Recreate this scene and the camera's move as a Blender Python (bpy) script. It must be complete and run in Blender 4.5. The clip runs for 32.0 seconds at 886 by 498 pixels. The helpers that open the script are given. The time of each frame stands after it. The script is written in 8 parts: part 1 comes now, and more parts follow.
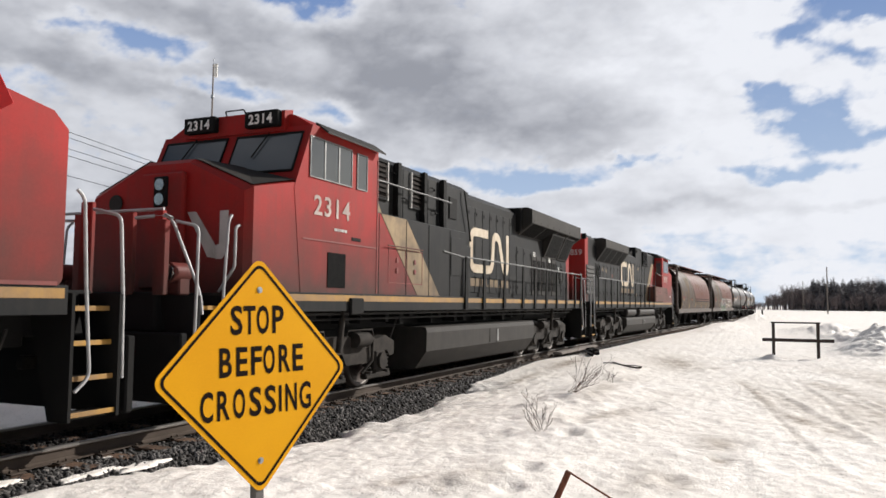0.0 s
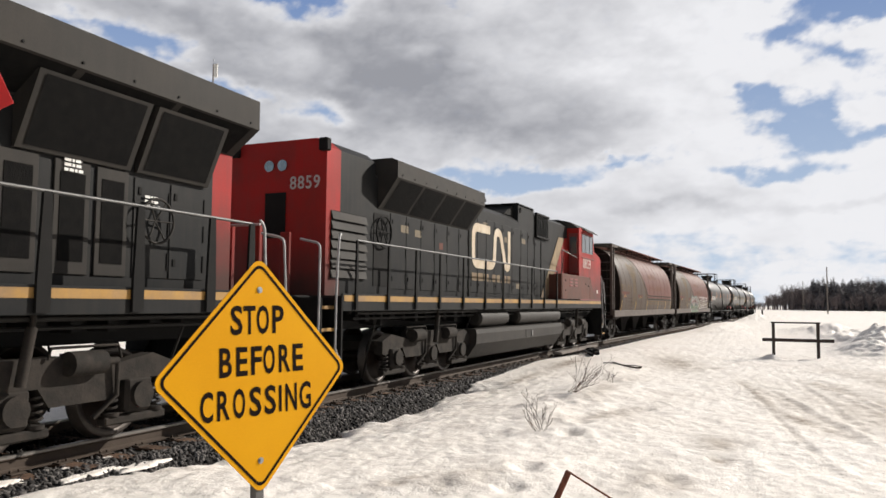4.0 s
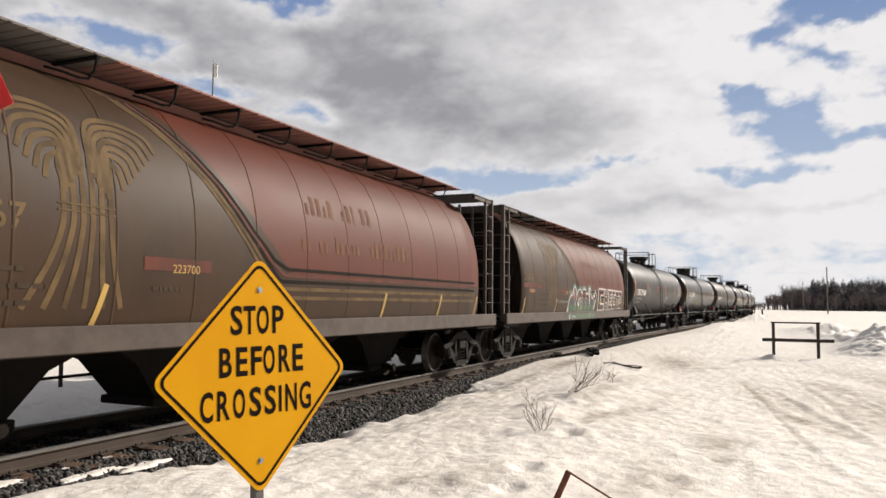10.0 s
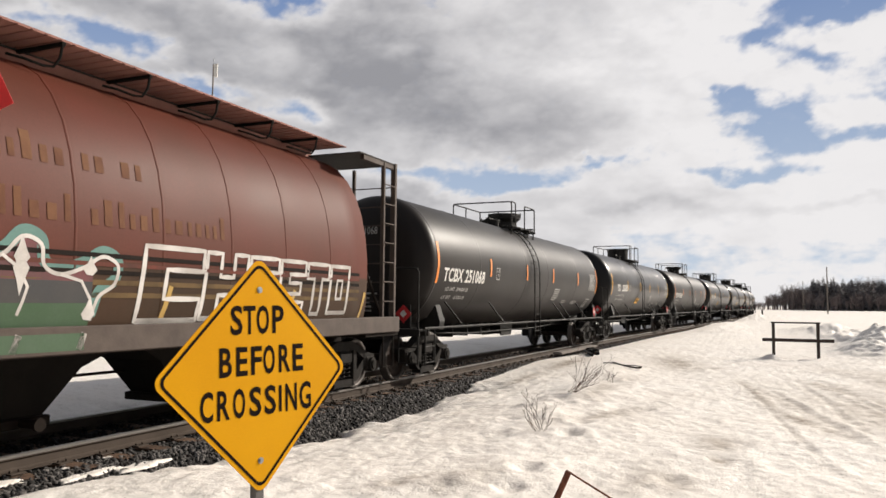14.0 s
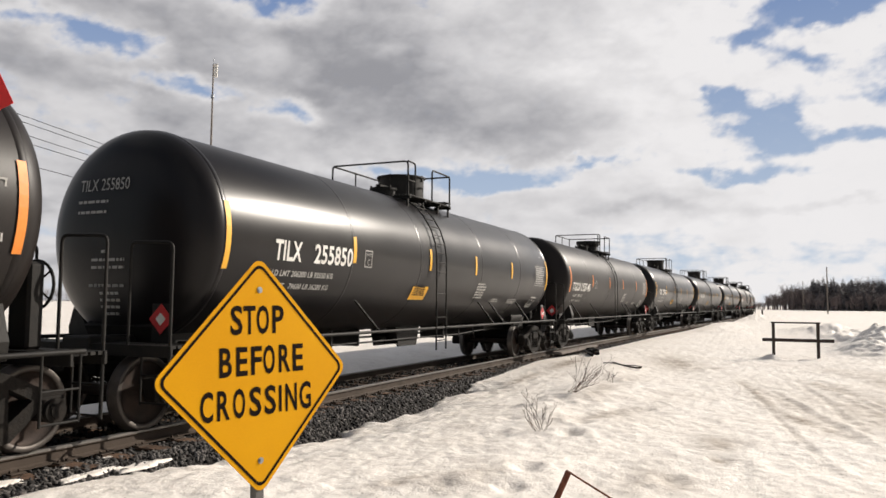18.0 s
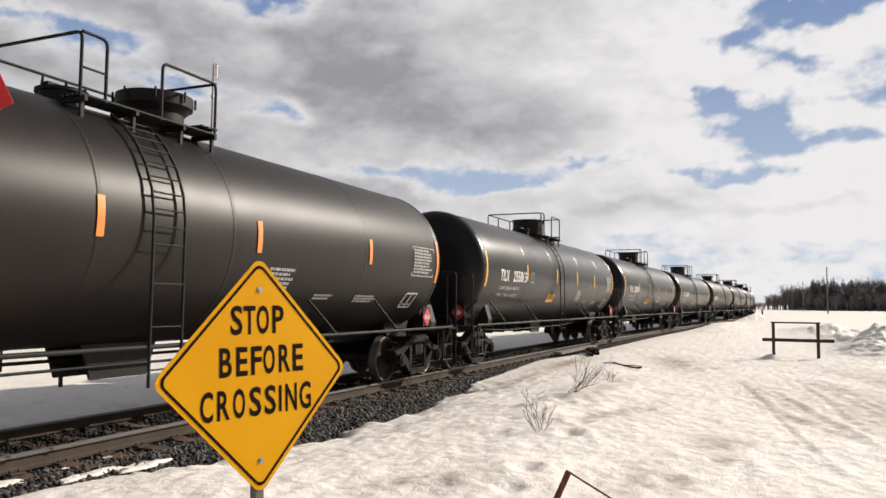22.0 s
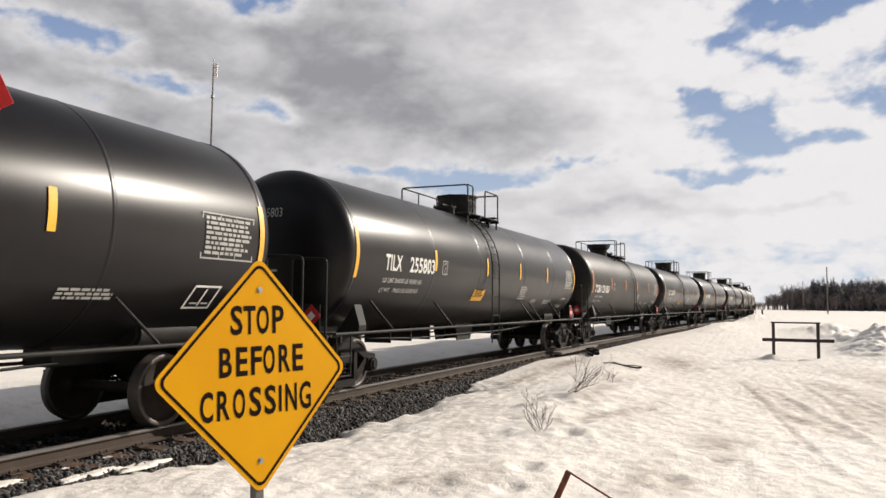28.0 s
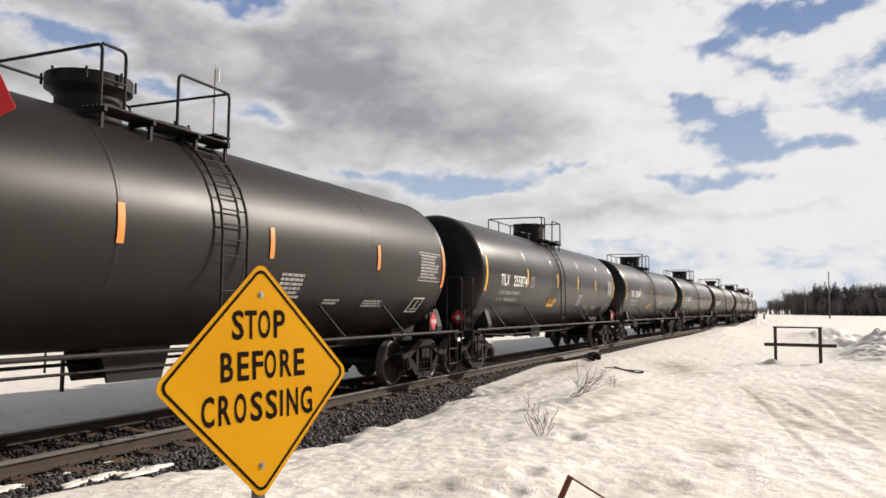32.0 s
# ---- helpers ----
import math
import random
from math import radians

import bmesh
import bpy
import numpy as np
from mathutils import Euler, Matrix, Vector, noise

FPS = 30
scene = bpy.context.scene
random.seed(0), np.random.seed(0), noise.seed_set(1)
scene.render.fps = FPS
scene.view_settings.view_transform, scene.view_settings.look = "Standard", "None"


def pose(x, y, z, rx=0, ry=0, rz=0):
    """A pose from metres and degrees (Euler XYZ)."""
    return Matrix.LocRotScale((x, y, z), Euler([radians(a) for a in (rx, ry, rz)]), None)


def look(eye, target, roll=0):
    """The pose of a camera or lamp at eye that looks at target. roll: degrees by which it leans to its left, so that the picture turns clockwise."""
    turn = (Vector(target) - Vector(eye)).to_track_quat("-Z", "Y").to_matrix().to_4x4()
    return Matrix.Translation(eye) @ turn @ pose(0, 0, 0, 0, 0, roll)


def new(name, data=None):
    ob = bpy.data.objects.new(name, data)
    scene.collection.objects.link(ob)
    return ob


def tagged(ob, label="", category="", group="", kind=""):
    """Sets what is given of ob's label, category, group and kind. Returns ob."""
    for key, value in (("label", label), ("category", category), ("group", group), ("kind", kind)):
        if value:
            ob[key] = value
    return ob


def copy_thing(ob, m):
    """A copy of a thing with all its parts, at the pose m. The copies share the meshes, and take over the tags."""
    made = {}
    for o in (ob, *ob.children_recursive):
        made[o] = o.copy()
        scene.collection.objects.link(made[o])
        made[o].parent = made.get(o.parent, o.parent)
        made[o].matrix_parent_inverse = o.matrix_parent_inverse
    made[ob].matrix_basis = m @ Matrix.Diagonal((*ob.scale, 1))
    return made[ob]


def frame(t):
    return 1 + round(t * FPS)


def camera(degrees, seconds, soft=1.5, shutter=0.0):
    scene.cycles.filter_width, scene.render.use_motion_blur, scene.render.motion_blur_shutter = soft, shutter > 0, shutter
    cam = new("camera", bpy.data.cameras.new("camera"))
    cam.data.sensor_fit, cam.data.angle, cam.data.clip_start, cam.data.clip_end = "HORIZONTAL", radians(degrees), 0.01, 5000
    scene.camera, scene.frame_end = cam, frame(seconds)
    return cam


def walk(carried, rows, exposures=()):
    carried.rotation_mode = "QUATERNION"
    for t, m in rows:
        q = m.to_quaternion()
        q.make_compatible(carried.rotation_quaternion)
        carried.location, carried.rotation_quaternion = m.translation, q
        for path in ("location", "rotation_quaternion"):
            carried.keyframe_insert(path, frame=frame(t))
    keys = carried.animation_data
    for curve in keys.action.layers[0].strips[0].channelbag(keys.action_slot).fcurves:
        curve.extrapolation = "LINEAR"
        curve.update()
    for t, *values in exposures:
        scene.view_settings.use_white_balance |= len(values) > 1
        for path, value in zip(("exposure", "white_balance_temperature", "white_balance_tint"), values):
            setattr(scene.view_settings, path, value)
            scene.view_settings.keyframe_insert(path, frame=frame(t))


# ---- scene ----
EXPOSURES = [(0, 0.24, 6200, 10.5), (1.5, 0.20, 6200, 10.5), (3.5, 0.22, 6300, 10.5), (5.5, 0.19, 6600, 11), (32, 0.17, 6600, 11)]
SKY_LOW, SKY_HIGH, CLOUD_LIT, CLOUD_GREY, SKY_POWER = (0.62, 0.745, 0.88), (0.165, 0.27, 0.53), (0.97, 0.965, 0.975), (0.36, 0.365, 0.395), 0.77
# clear gaps, added banks and grey bellies of the clouds: degrees right of the axis, height, half widths, strength
GAPS = [(-21.4, 17.9, 3.6, 1.0, 1.05), (-26.2, 18.7, 2.0, 0.7, 0.7), (-10.6, 22.0, 2.6, 1.3, 1.3), (-16.3, 15.2, 3.0, 0.8, 0.95), (-9.0, 13.8, 2.6, 0.8, 1.0),
        (7.2, 9.5, 4.6, 1.1, 1.45), (3.5, 8.9, 3.0, 0.6, 0.7), (14.4, 10.6, 2.0, 0.5, 1.0), (-1.8, 10.0, 4.2, 0.6, 0.75), (22.9, 14.1, 1.9, 1.0, 1.15), (26.8, 12.5, 2.4, 1.6, 1.35), (24.0, 9.6, 4.0, 0.6, 0.95),
        (31.5, 10.9, 3.0, 0.6, 0.9), (25.0, 18.3, 2.6, 0.8, 0.95), (30.3, 19.9, 4.4, 0.9, 1.2), (29.8, 16.9, 2.0, 0.7, 0.55), (35.0, 13.5, 3.0, 1.2, 1.0), (37.0, 17.0, 3.0, 1.2, 0.8),
        (-31.0, 14.0, 3.0, 1.2, 0.7), (-38.0, 18.0, 4.0, 1.5, 0.9)]
BANKS = [(-1.0, 16.5, 10.0, 4.5, 0.55), (11.0, 13.8, 8.0, 2.4, 0.55), (18.0, 17.0, 5.0, 2.2, 0.45), (16.5, 7.9, 6.0, 1.0, 0.45), (30.3, 7.6, 5.0, 1.3, 0.55), (30.8, 13.0, 2.4, 0.6, 0.6), (-12.5, 18.3, 3.5, 1.4, 0.4)]
GREYS = [(-3.0, 19.0, 7.0, 4.0, 0.30), (3.0, 13.6, 9.0, 2.4, 0.24), (13.0, 13.0, 6.0, 1.2, 0.12), (30.3, 7.0, 4.5, 0.8, 0.50), (19.0, 7.2, 6.0, 0.5, 0.25), (-25.0, 15.3, 5.0, 1.4, 0.10), (18.0, 17.5, 5.0, 2.5, -0.15), (-11.5, 18.4, 2.6, 1.6, -0.25), (4.5, 17.4, 3.0, 1.0, -0.16)]
# ---------------------------------------------------------------- camera
cam = camera(60.77, 32.0, soft=1.6)
EYE = Vector((0.0, 0.0, 1.595))
YAW, PITCH, ROLL = 22.776, 4.071, 0.52


def aim(dyaw=0.0, dpitch=0.0):
    a, b = radians(YAW + dyaw), radians(PITCH + dpitch)
    way = Vector((math.cos(a) * math.cos(b), math.sin(a) * math.cos(b), math.sin(b)))
    return look(EYE, EYE + way, ROLL)


walk(cam, [(0, aim()), (9.9, aim()), (10.5, aim(0.0, 0.06)), (11.0, aim(0.0, 0.07)), (11.5, aim(0.06, 0.14)),
           (12.0, aim(0.09, 0.20)), (12.5, aim(0.09, 0.01)), (13.0, aim()), (29.9, aim()), (30.5, aim(0.0, 0.13)),
           (31.0, aim(0.06, 0.22)), (31.5, aim(0.12, 0.34)), (32.0, aim(0.11, 0.35))],
     exposures=EXPOSURES)

# ---------------------------------------------------------------- light
SUN_AZ, SUN_EL = -36.0, 27.0
world = bpy.data.worlds.new("world")
scene.world = world
world.use_nodes = True
wn, wl = world.node_tree.nodes, world.node_tree.links
wn.clear()
w_out, w_bg = wn.new("ShaderNodeOutputWorld"), wn.new("ShaderNodeBackground")
w_sky = wn.new("ShaderNodeTexSky")
w_sky.sky_type, w_sky.sun_disc = "NISHITA", False
w_sky.sun_elevation, w_sky.sun_rotation = radians(SUN_EL), radians(90 - SUN_AZ)
w_tc, w_map, w_noise, w_ramp, w_mix = (wn.new(k) for k in ("ShaderNodeTexCoord", "ShaderNodeMapping", "ShaderNodeTexNoise", "ShaderNodeValToRGB", "ShaderNodeMix"))
w_mix.data_type = "RGBA"
w_map.inputs["Scale"].default_value = (1.0, 1.0, 2.2)
w_noise.inputs["Scale"].default_value, w_noise.inputs["Detail"].default_value = 2.6, 7.0
w_ramp.color_ramp.elements[0].position, w_ramp.color_ramp.elements[1].position = 0.42, 0.60
wl.new(w_tc.outputs["Generated"], w_map.inputs["Vector"])
wl.new(w_map.outputs["Vector"], w_noise.inputs["Vector"])
wl.new(w_noise.outputs["Fac"], w_ramp.inputs["Fac"])
wl.new(w_ramp.outputs["Color"], w_mix.inputs["Factor"])
wl.new(w_sky.outputs["Color"], w_mix.inputs["A"])
w_mix.inputs["B"].default_value = (7.5, 7.6, 7.9, 1)
wl.new(w_mix.outputs["Result"], w_bg.inputs["Color"])
w_bg.inputs["Strength"].default_value = 0.046
wl.new(w_bg.outputs["Background"], w_out.inputs["Surface"])

sun_data = bpy.data.lights.new("sun", "SUN")
sun_data.energy, sun_data.angle, sun_data.color = 5.0, radians(0.6), (1.0, 0.93, 0.83)
sun = new("sun", sun_data)
sun_way = Vector((math.cos(radians(SUN_AZ)) * math.cos(radians(SUN_EL)), math.sin(radians(SUN_AZ)) * math.cos(radians(SUN_EL)), math.sin(radians(SUN_EL))))
sun.matrix_world = look(sun_way * 60, (0, 0, 0))

# ---------------------------------------------------------------- materials


def mat(name, c1, c2=None, rough=0.6, metal=0.0, big=1.2, fine=30.0, bump=0.15, rough2=None, streak=0.0, dust=None, dust_amount=0.0, coat=0.0, spec=0.5, per_piece=0.0):
    """A surface of colour c1 with patches of c2, fine grain, vertical streaks and dust."""
    m = bpy.data.materials.new(name)
    m.use_nodes = True
    n, l = m.node_tree.nodes, m.node_tree.links
    p = n["Principled BSDF"]
    c2 = c2 or tuple(v * 0.75 for v in c1)
    tc, info = n.new("ShaderNodeTexCoord"), n.new("ShaderNodeObjectInfo")
    add = n.new("ShaderNodeVectorMath")
    add.operation = "MULTIPLY_ADD"
    add.inputs[1].default_value = (1, 1, 1)
    comb = n.new("ShaderNodeCombineXYZ")
    mul = n.new("ShaderNodeMath")
    mul.operation, mul.inputs[1].default_value = "MULTIPLY", 37.0
    l.new(info.outputs["Random"], mul.inputs[0])
    l.new(mul.outputs[0], comb.inputs["X"])
    l.new(tc.outputs["Object"], add.inputs[0])
    l.new(comb.outputs[0], add.inputs[2])
    n1, n2 = n.new("ShaderNodeTexNoise"), n.new("ShaderNodeTexNoise")
    n1.inputs["Scale"].default_value, n1.inputs["Detail"].default_value = big, 6
    n2.inputs["Scale"].default_value, n2.inputs["Detail"].default_value = fine, 4
    l.new(add.outputs[0], n1.inputs["Vector"])
    l.new(add.outputs[0], n2.inputs["Vector"])
    r1 = n.new("ShaderNodeMapRange")
    r1.inputs[1].default_value, r1.inputs[2].default_value = 0.35, 0.68
    l.new(n1.outputs["Fac"], r1.inputs[0])
    mix = n.new("ShaderNodeMix")
    mix.data_type = "RGBA"
    mix.inputs["A"].default_value, mix.inputs["B"].default_value = (*c1, 1), (*c2, 1)
    l.new(r1.outputs[0], mix.inputs["Factor"])
    col = mix.outputs["Result"]
    if streak:
        mp, n3 = n.new("ShaderNodeMapping"), n.new("ShaderNodeTexNoise")
        mp.inputs["Scale"].default_value = (7.0, 7.0, 0.5)
        n3.inputs["Scale"].default_value, n3.inputs["Detail"].default_value = 1.6, 5
        l.new(add.outputs[0], mp.inputs["Vector"])
        l.new(mp.outputs[0], n3.inputs["Vector"])
        r3 = n.new("ShaderNodeMapRange")
        r3.inputs[1].default_value, r3.inputs[2].default_value, r3.inputs[4].default_value = 0.45, 0.75, streak
        l.new(n3.outputs["Fac"], r3.inputs[0])
        ms = n.new("ShaderNodeMix")
        ms.data_type = "RGBA"
        ms.inputs["B"].default_value = (*(dust or tuple(v * 0.45 for v in c1)), 1)
        l.new(r3.outputs[0], ms.inputs["Factor"])
        l.new(col, ms.inputs["A"])
        col = ms.outputs["Result"]
    if dust and dust_amount:
        n4, r4, md = n.new("ShaderNodeTexNoise"), n.new("ShaderNodeMapRange"), n.new("ShaderNodeMix")
        n4.inputs["Scale"].default_value, n4.inputs["Detail"].default_value = big * 2.7, 8
        l.new(add.outputs[0], n4.inputs["Vector"])
        r4.inputs[1].default_value, r4.inputs[2].default_value, r4.inputs[4].default_value = 0.40, 0.72, dust_amount
        l.new(n4.outputs["Fac"], r4.inputs[0])
        md.data_type = "RGBA"
        md.inputs["B"].default_value = (*dust, 1)
        l.new(r4.outputs[0], md.inputs["Factor"])
        l.new(col, md.inputs["A"])
        col = md.outputs["Result"]
    hsv, r5 = n.new("ShaderNodeHueSaturation"), n.new("ShaderNodeMapRange")
    r5.inputs[3].default_value, r5.inputs[4].default_value = 0.86, 1.14
    l.new(n2.outputs["Fac"], r5.inputs[0])
    val = r5.outputs[0]
    if per_piece:
        r6, mm = n.new("ShaderNodeMapRange"), n.new("ShaderNodeMath")
        r6.inputs[3].default_value, r6.inputs[4].default_value = 1 - per_piece, 1 + per_piece
        mm.operation = "MULTIPLY"
        geo = n.new("ShaderNodeNewGeometry")
        ad = n.new("ShaderNodeMath")
        ad.operation = "ADD"
        fr = n.new("ShaderNodeMath")
        fr.operation = "FRACT"
        l.new(geo.outputs["Random Per Island"], ad.inputs[0])
        l.new(info.outputs["Random"], ad.inputs[1])
        l.new(ad.outputs[0], fr.inputs[0])
        l.new(fr.outputs[0], r6.inputs[0])
        l.new(val, mm.inputs[0])
        l.new(r6.outputs[0], mm.inputs[1])
        val = mm.outputs[0]
    l.new(col, hsv.inputs["Color"])
    l.new(val, hsv.inputs["Value"])
    l.new(hsv.outputs["Color"], p.inputs["Base Color"])
    r2 = n.new("ShaderNodeMapRange")
    r2.inputs[3].default_value, r2.inputs[4].default_value = rough, rough2 if rough2 is not None else min(1.0, rough + 0.15)
    l.new(n1.outputs["Fac"], r2.inputs[0])
    l.new(r2.outputs[0], p.inputs["Roughness"])
    p.inputs["Metallic"].default_value = metal
    p.inputs["Coat Weight"].default_value = coat
    p.inputs["Specular IOR Level"].default_value = spec
    if bump:
        b = n.new("ShaderNodeBump")
        b.inputs["Strength"].default_value, b.inputs["Distance"].default_value = bump, 0.02
        l.new(n2.outputs["Fac"], b.inputs["Height"])
        l.new(b.outputs["Normal"], p.inputs["Normal"])
    return m


M_SNOW = None
M_RAIL = mat("rail_steel_rusty", (0.080, 0.060, 0.047), (0.056, 0.042, 0.032), 0.7, 0.1, 2, 60, 0.25, spec=0.25)
M_RAILTOP = mat("rail_head_polished", (0.24, 0.225, 0.21), (0.18, 0.17, 0.16), 0.38, 0.8, 3, 80, 0.03)
M_TIE = mat("creosoted_tie", (0.135, 0.082, 0.054), (0.065, 0.042, 0.030), 0.9, 0, 4, 40, 0.5, per_piece=0.4, spec=0.2)
M_STONE = mat("ballast_stone", (0.120, 0.112, 0.106), (0.040, 0.037, 0.035), 0.85, 0, 6, 60, 0.4, per_piece=0.75, spec=0.2)
# Oily stone, with the train's shadow between the rails put into its colour.
M_OILYSHADE = mat("oily_stone_with_shade", (0.030, 0.027, 0.025), (0.014, 0.013, 0.012), 0.8, 0, 6, 60, 0.4, per_piece=0.5, spec=0.2)
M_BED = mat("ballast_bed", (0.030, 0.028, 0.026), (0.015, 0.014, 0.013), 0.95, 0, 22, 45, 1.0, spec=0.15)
M_TANKGLOSS = mat("black_tank_paint_glossy", (0.0080, 0.0070, 0.0078), (0.0110, 0.0096, 0.0100), 0.25, 0, 0.8, 50, 0.008, rough2=0.38, streak=0.10, dust=(0.024, 0.02175, 0.0195), spec=0.24)
M_TANKMATT = mat("tank_paint_faded", (0.0125, 0.0102, 0.0098), (0.0165, 0.0135, 0.0125), 0.36, 0, 0.7, 50, 0.012, rough2=0.50, streak=0.18, dust=(0.026, 0.0205, 0.0165), dust_amount=0.35, spec=0.20)
M_BLACK = mat("black_steel_grimy", (0.009, 0.0085, 0.008), (0.015, 0.0135, 0.012), 0.55, 0.0, 3, 40, 0.15, dust=(0.026, 0.022, 0.018), dust_amount=0.35, spec=0.22)
M_TRUCK = mat("truck_cast_steel", (0.010, 0.0092, 0.0085), (0.0175, 0.0150, 0.013), 0.7, 0.1, 4, 50, 0.35, dust=(0.032, 0.025, 0.020), dust_amount=0.35, spec=0.15)
M_WHEEL = mat("wheel_steel", (0.036, 0.022, 0.016), (0.020, 0.015, 0.013), 0.6, 0.3, 5, 60, 0.15, spec=0.3)
M_TREAD = mat("wheel_tread_polished", (0.085, 0.074, 0.066), (0.058, 0.050, 0.045), 0.42, 0.6, 6, 60, 0.05)
M_REFLECT = mat("yellow_reflective_tape", (0.80, 0.42, 0.02), (0.72, 0.36, 0.02), 0.45, 0, 6, 60, 0.02)
M_REFLECTO = mat("orange_reflective_tape", (0.80, 0.25, 0.03), (0.70, 0.20, 0.02), 0.45, 0, 6, 60, 0.02)
M_WHITE = mat("white_lettering", (0.74, 0.73, 0.70), (0.60, 0.58, 0.54), 0.6, 0, 5, 60, 0.02)
M_DIMWHITE = mat("worn_white_lettering", (0.42, 0.41, 0.39), (0.33, 0.32, 0.30), 0.7, 0, 5, 60, 0.02)
M_PLAC = mat("red_placard", (0.55, 0.02, 0.025), (0.45, 0.02, 0.02), 0.5, 0, 8, 60, 0.02)
M_SIGN = mat("yellow_sign_sheeting", (0.66, 0.315, 0.004), (0.62, 0.285, 0.004), 0.6, 0, 3, 220, 0.05, spec=0.08)
M_SIGNBACK = mat("sign_edge_aluminium", (0.55, 0.42, 0.12), (0.45, 0.36, 0.15), 0.45, 0.2, 5, 60, 0.05)
M_SIGNBLACK = mat("sign_black_print", (0.012, 0.007, 0.005), (0.008, 0.005, 0.004), 0.7, 0, 5, 60, 0.02, spec=0.05)
M_GALV = mat("galvanised_steel", (0.36, 0.37, 0.38), (0.26, 0.27, 0.28), 0.42, 0.8, 8, 60, 0.08)
M_REDSIGN = mat("red_sign_sheeting", (0.62, 0.022, 0.02), (0.55, 0.02, 0.018), 0.42, 0, 3, 120, 0.03)
M_POST = mat("sign_post_steel", (0.13, 0.125, 0.12), (0.08, 0.077, 0.075), 0.5, 0.6, 8, 60, 0.1)
M_RUST = mat("rusty_angle_iron", (0.22, 0.075, 0.04), (0.14, 0.05, 0.03), 0.8, 0.2, 7, 60, 0.4)
M_DARKWOOD = mat("weathered_dark_wood", (0.055, 0.038, 0.032), (0.035, 0.026, 0.022), 0.85, 0, 5, 50, 0.5)
M_TWIG = mat("bare_twig", (0.16, 0.10, 0.07), (0.11, 0.07, 0.05), 0.85, 0, 8, 60, 0.2)
M_POLE = mat("pole_wood_grey", (0.20, 0.17, 0.15), (0.14, 0.12, 0.10), 0.85, 0, 4, 40, 0.4)

# ---------------------------------------------------------------- mesh helpers


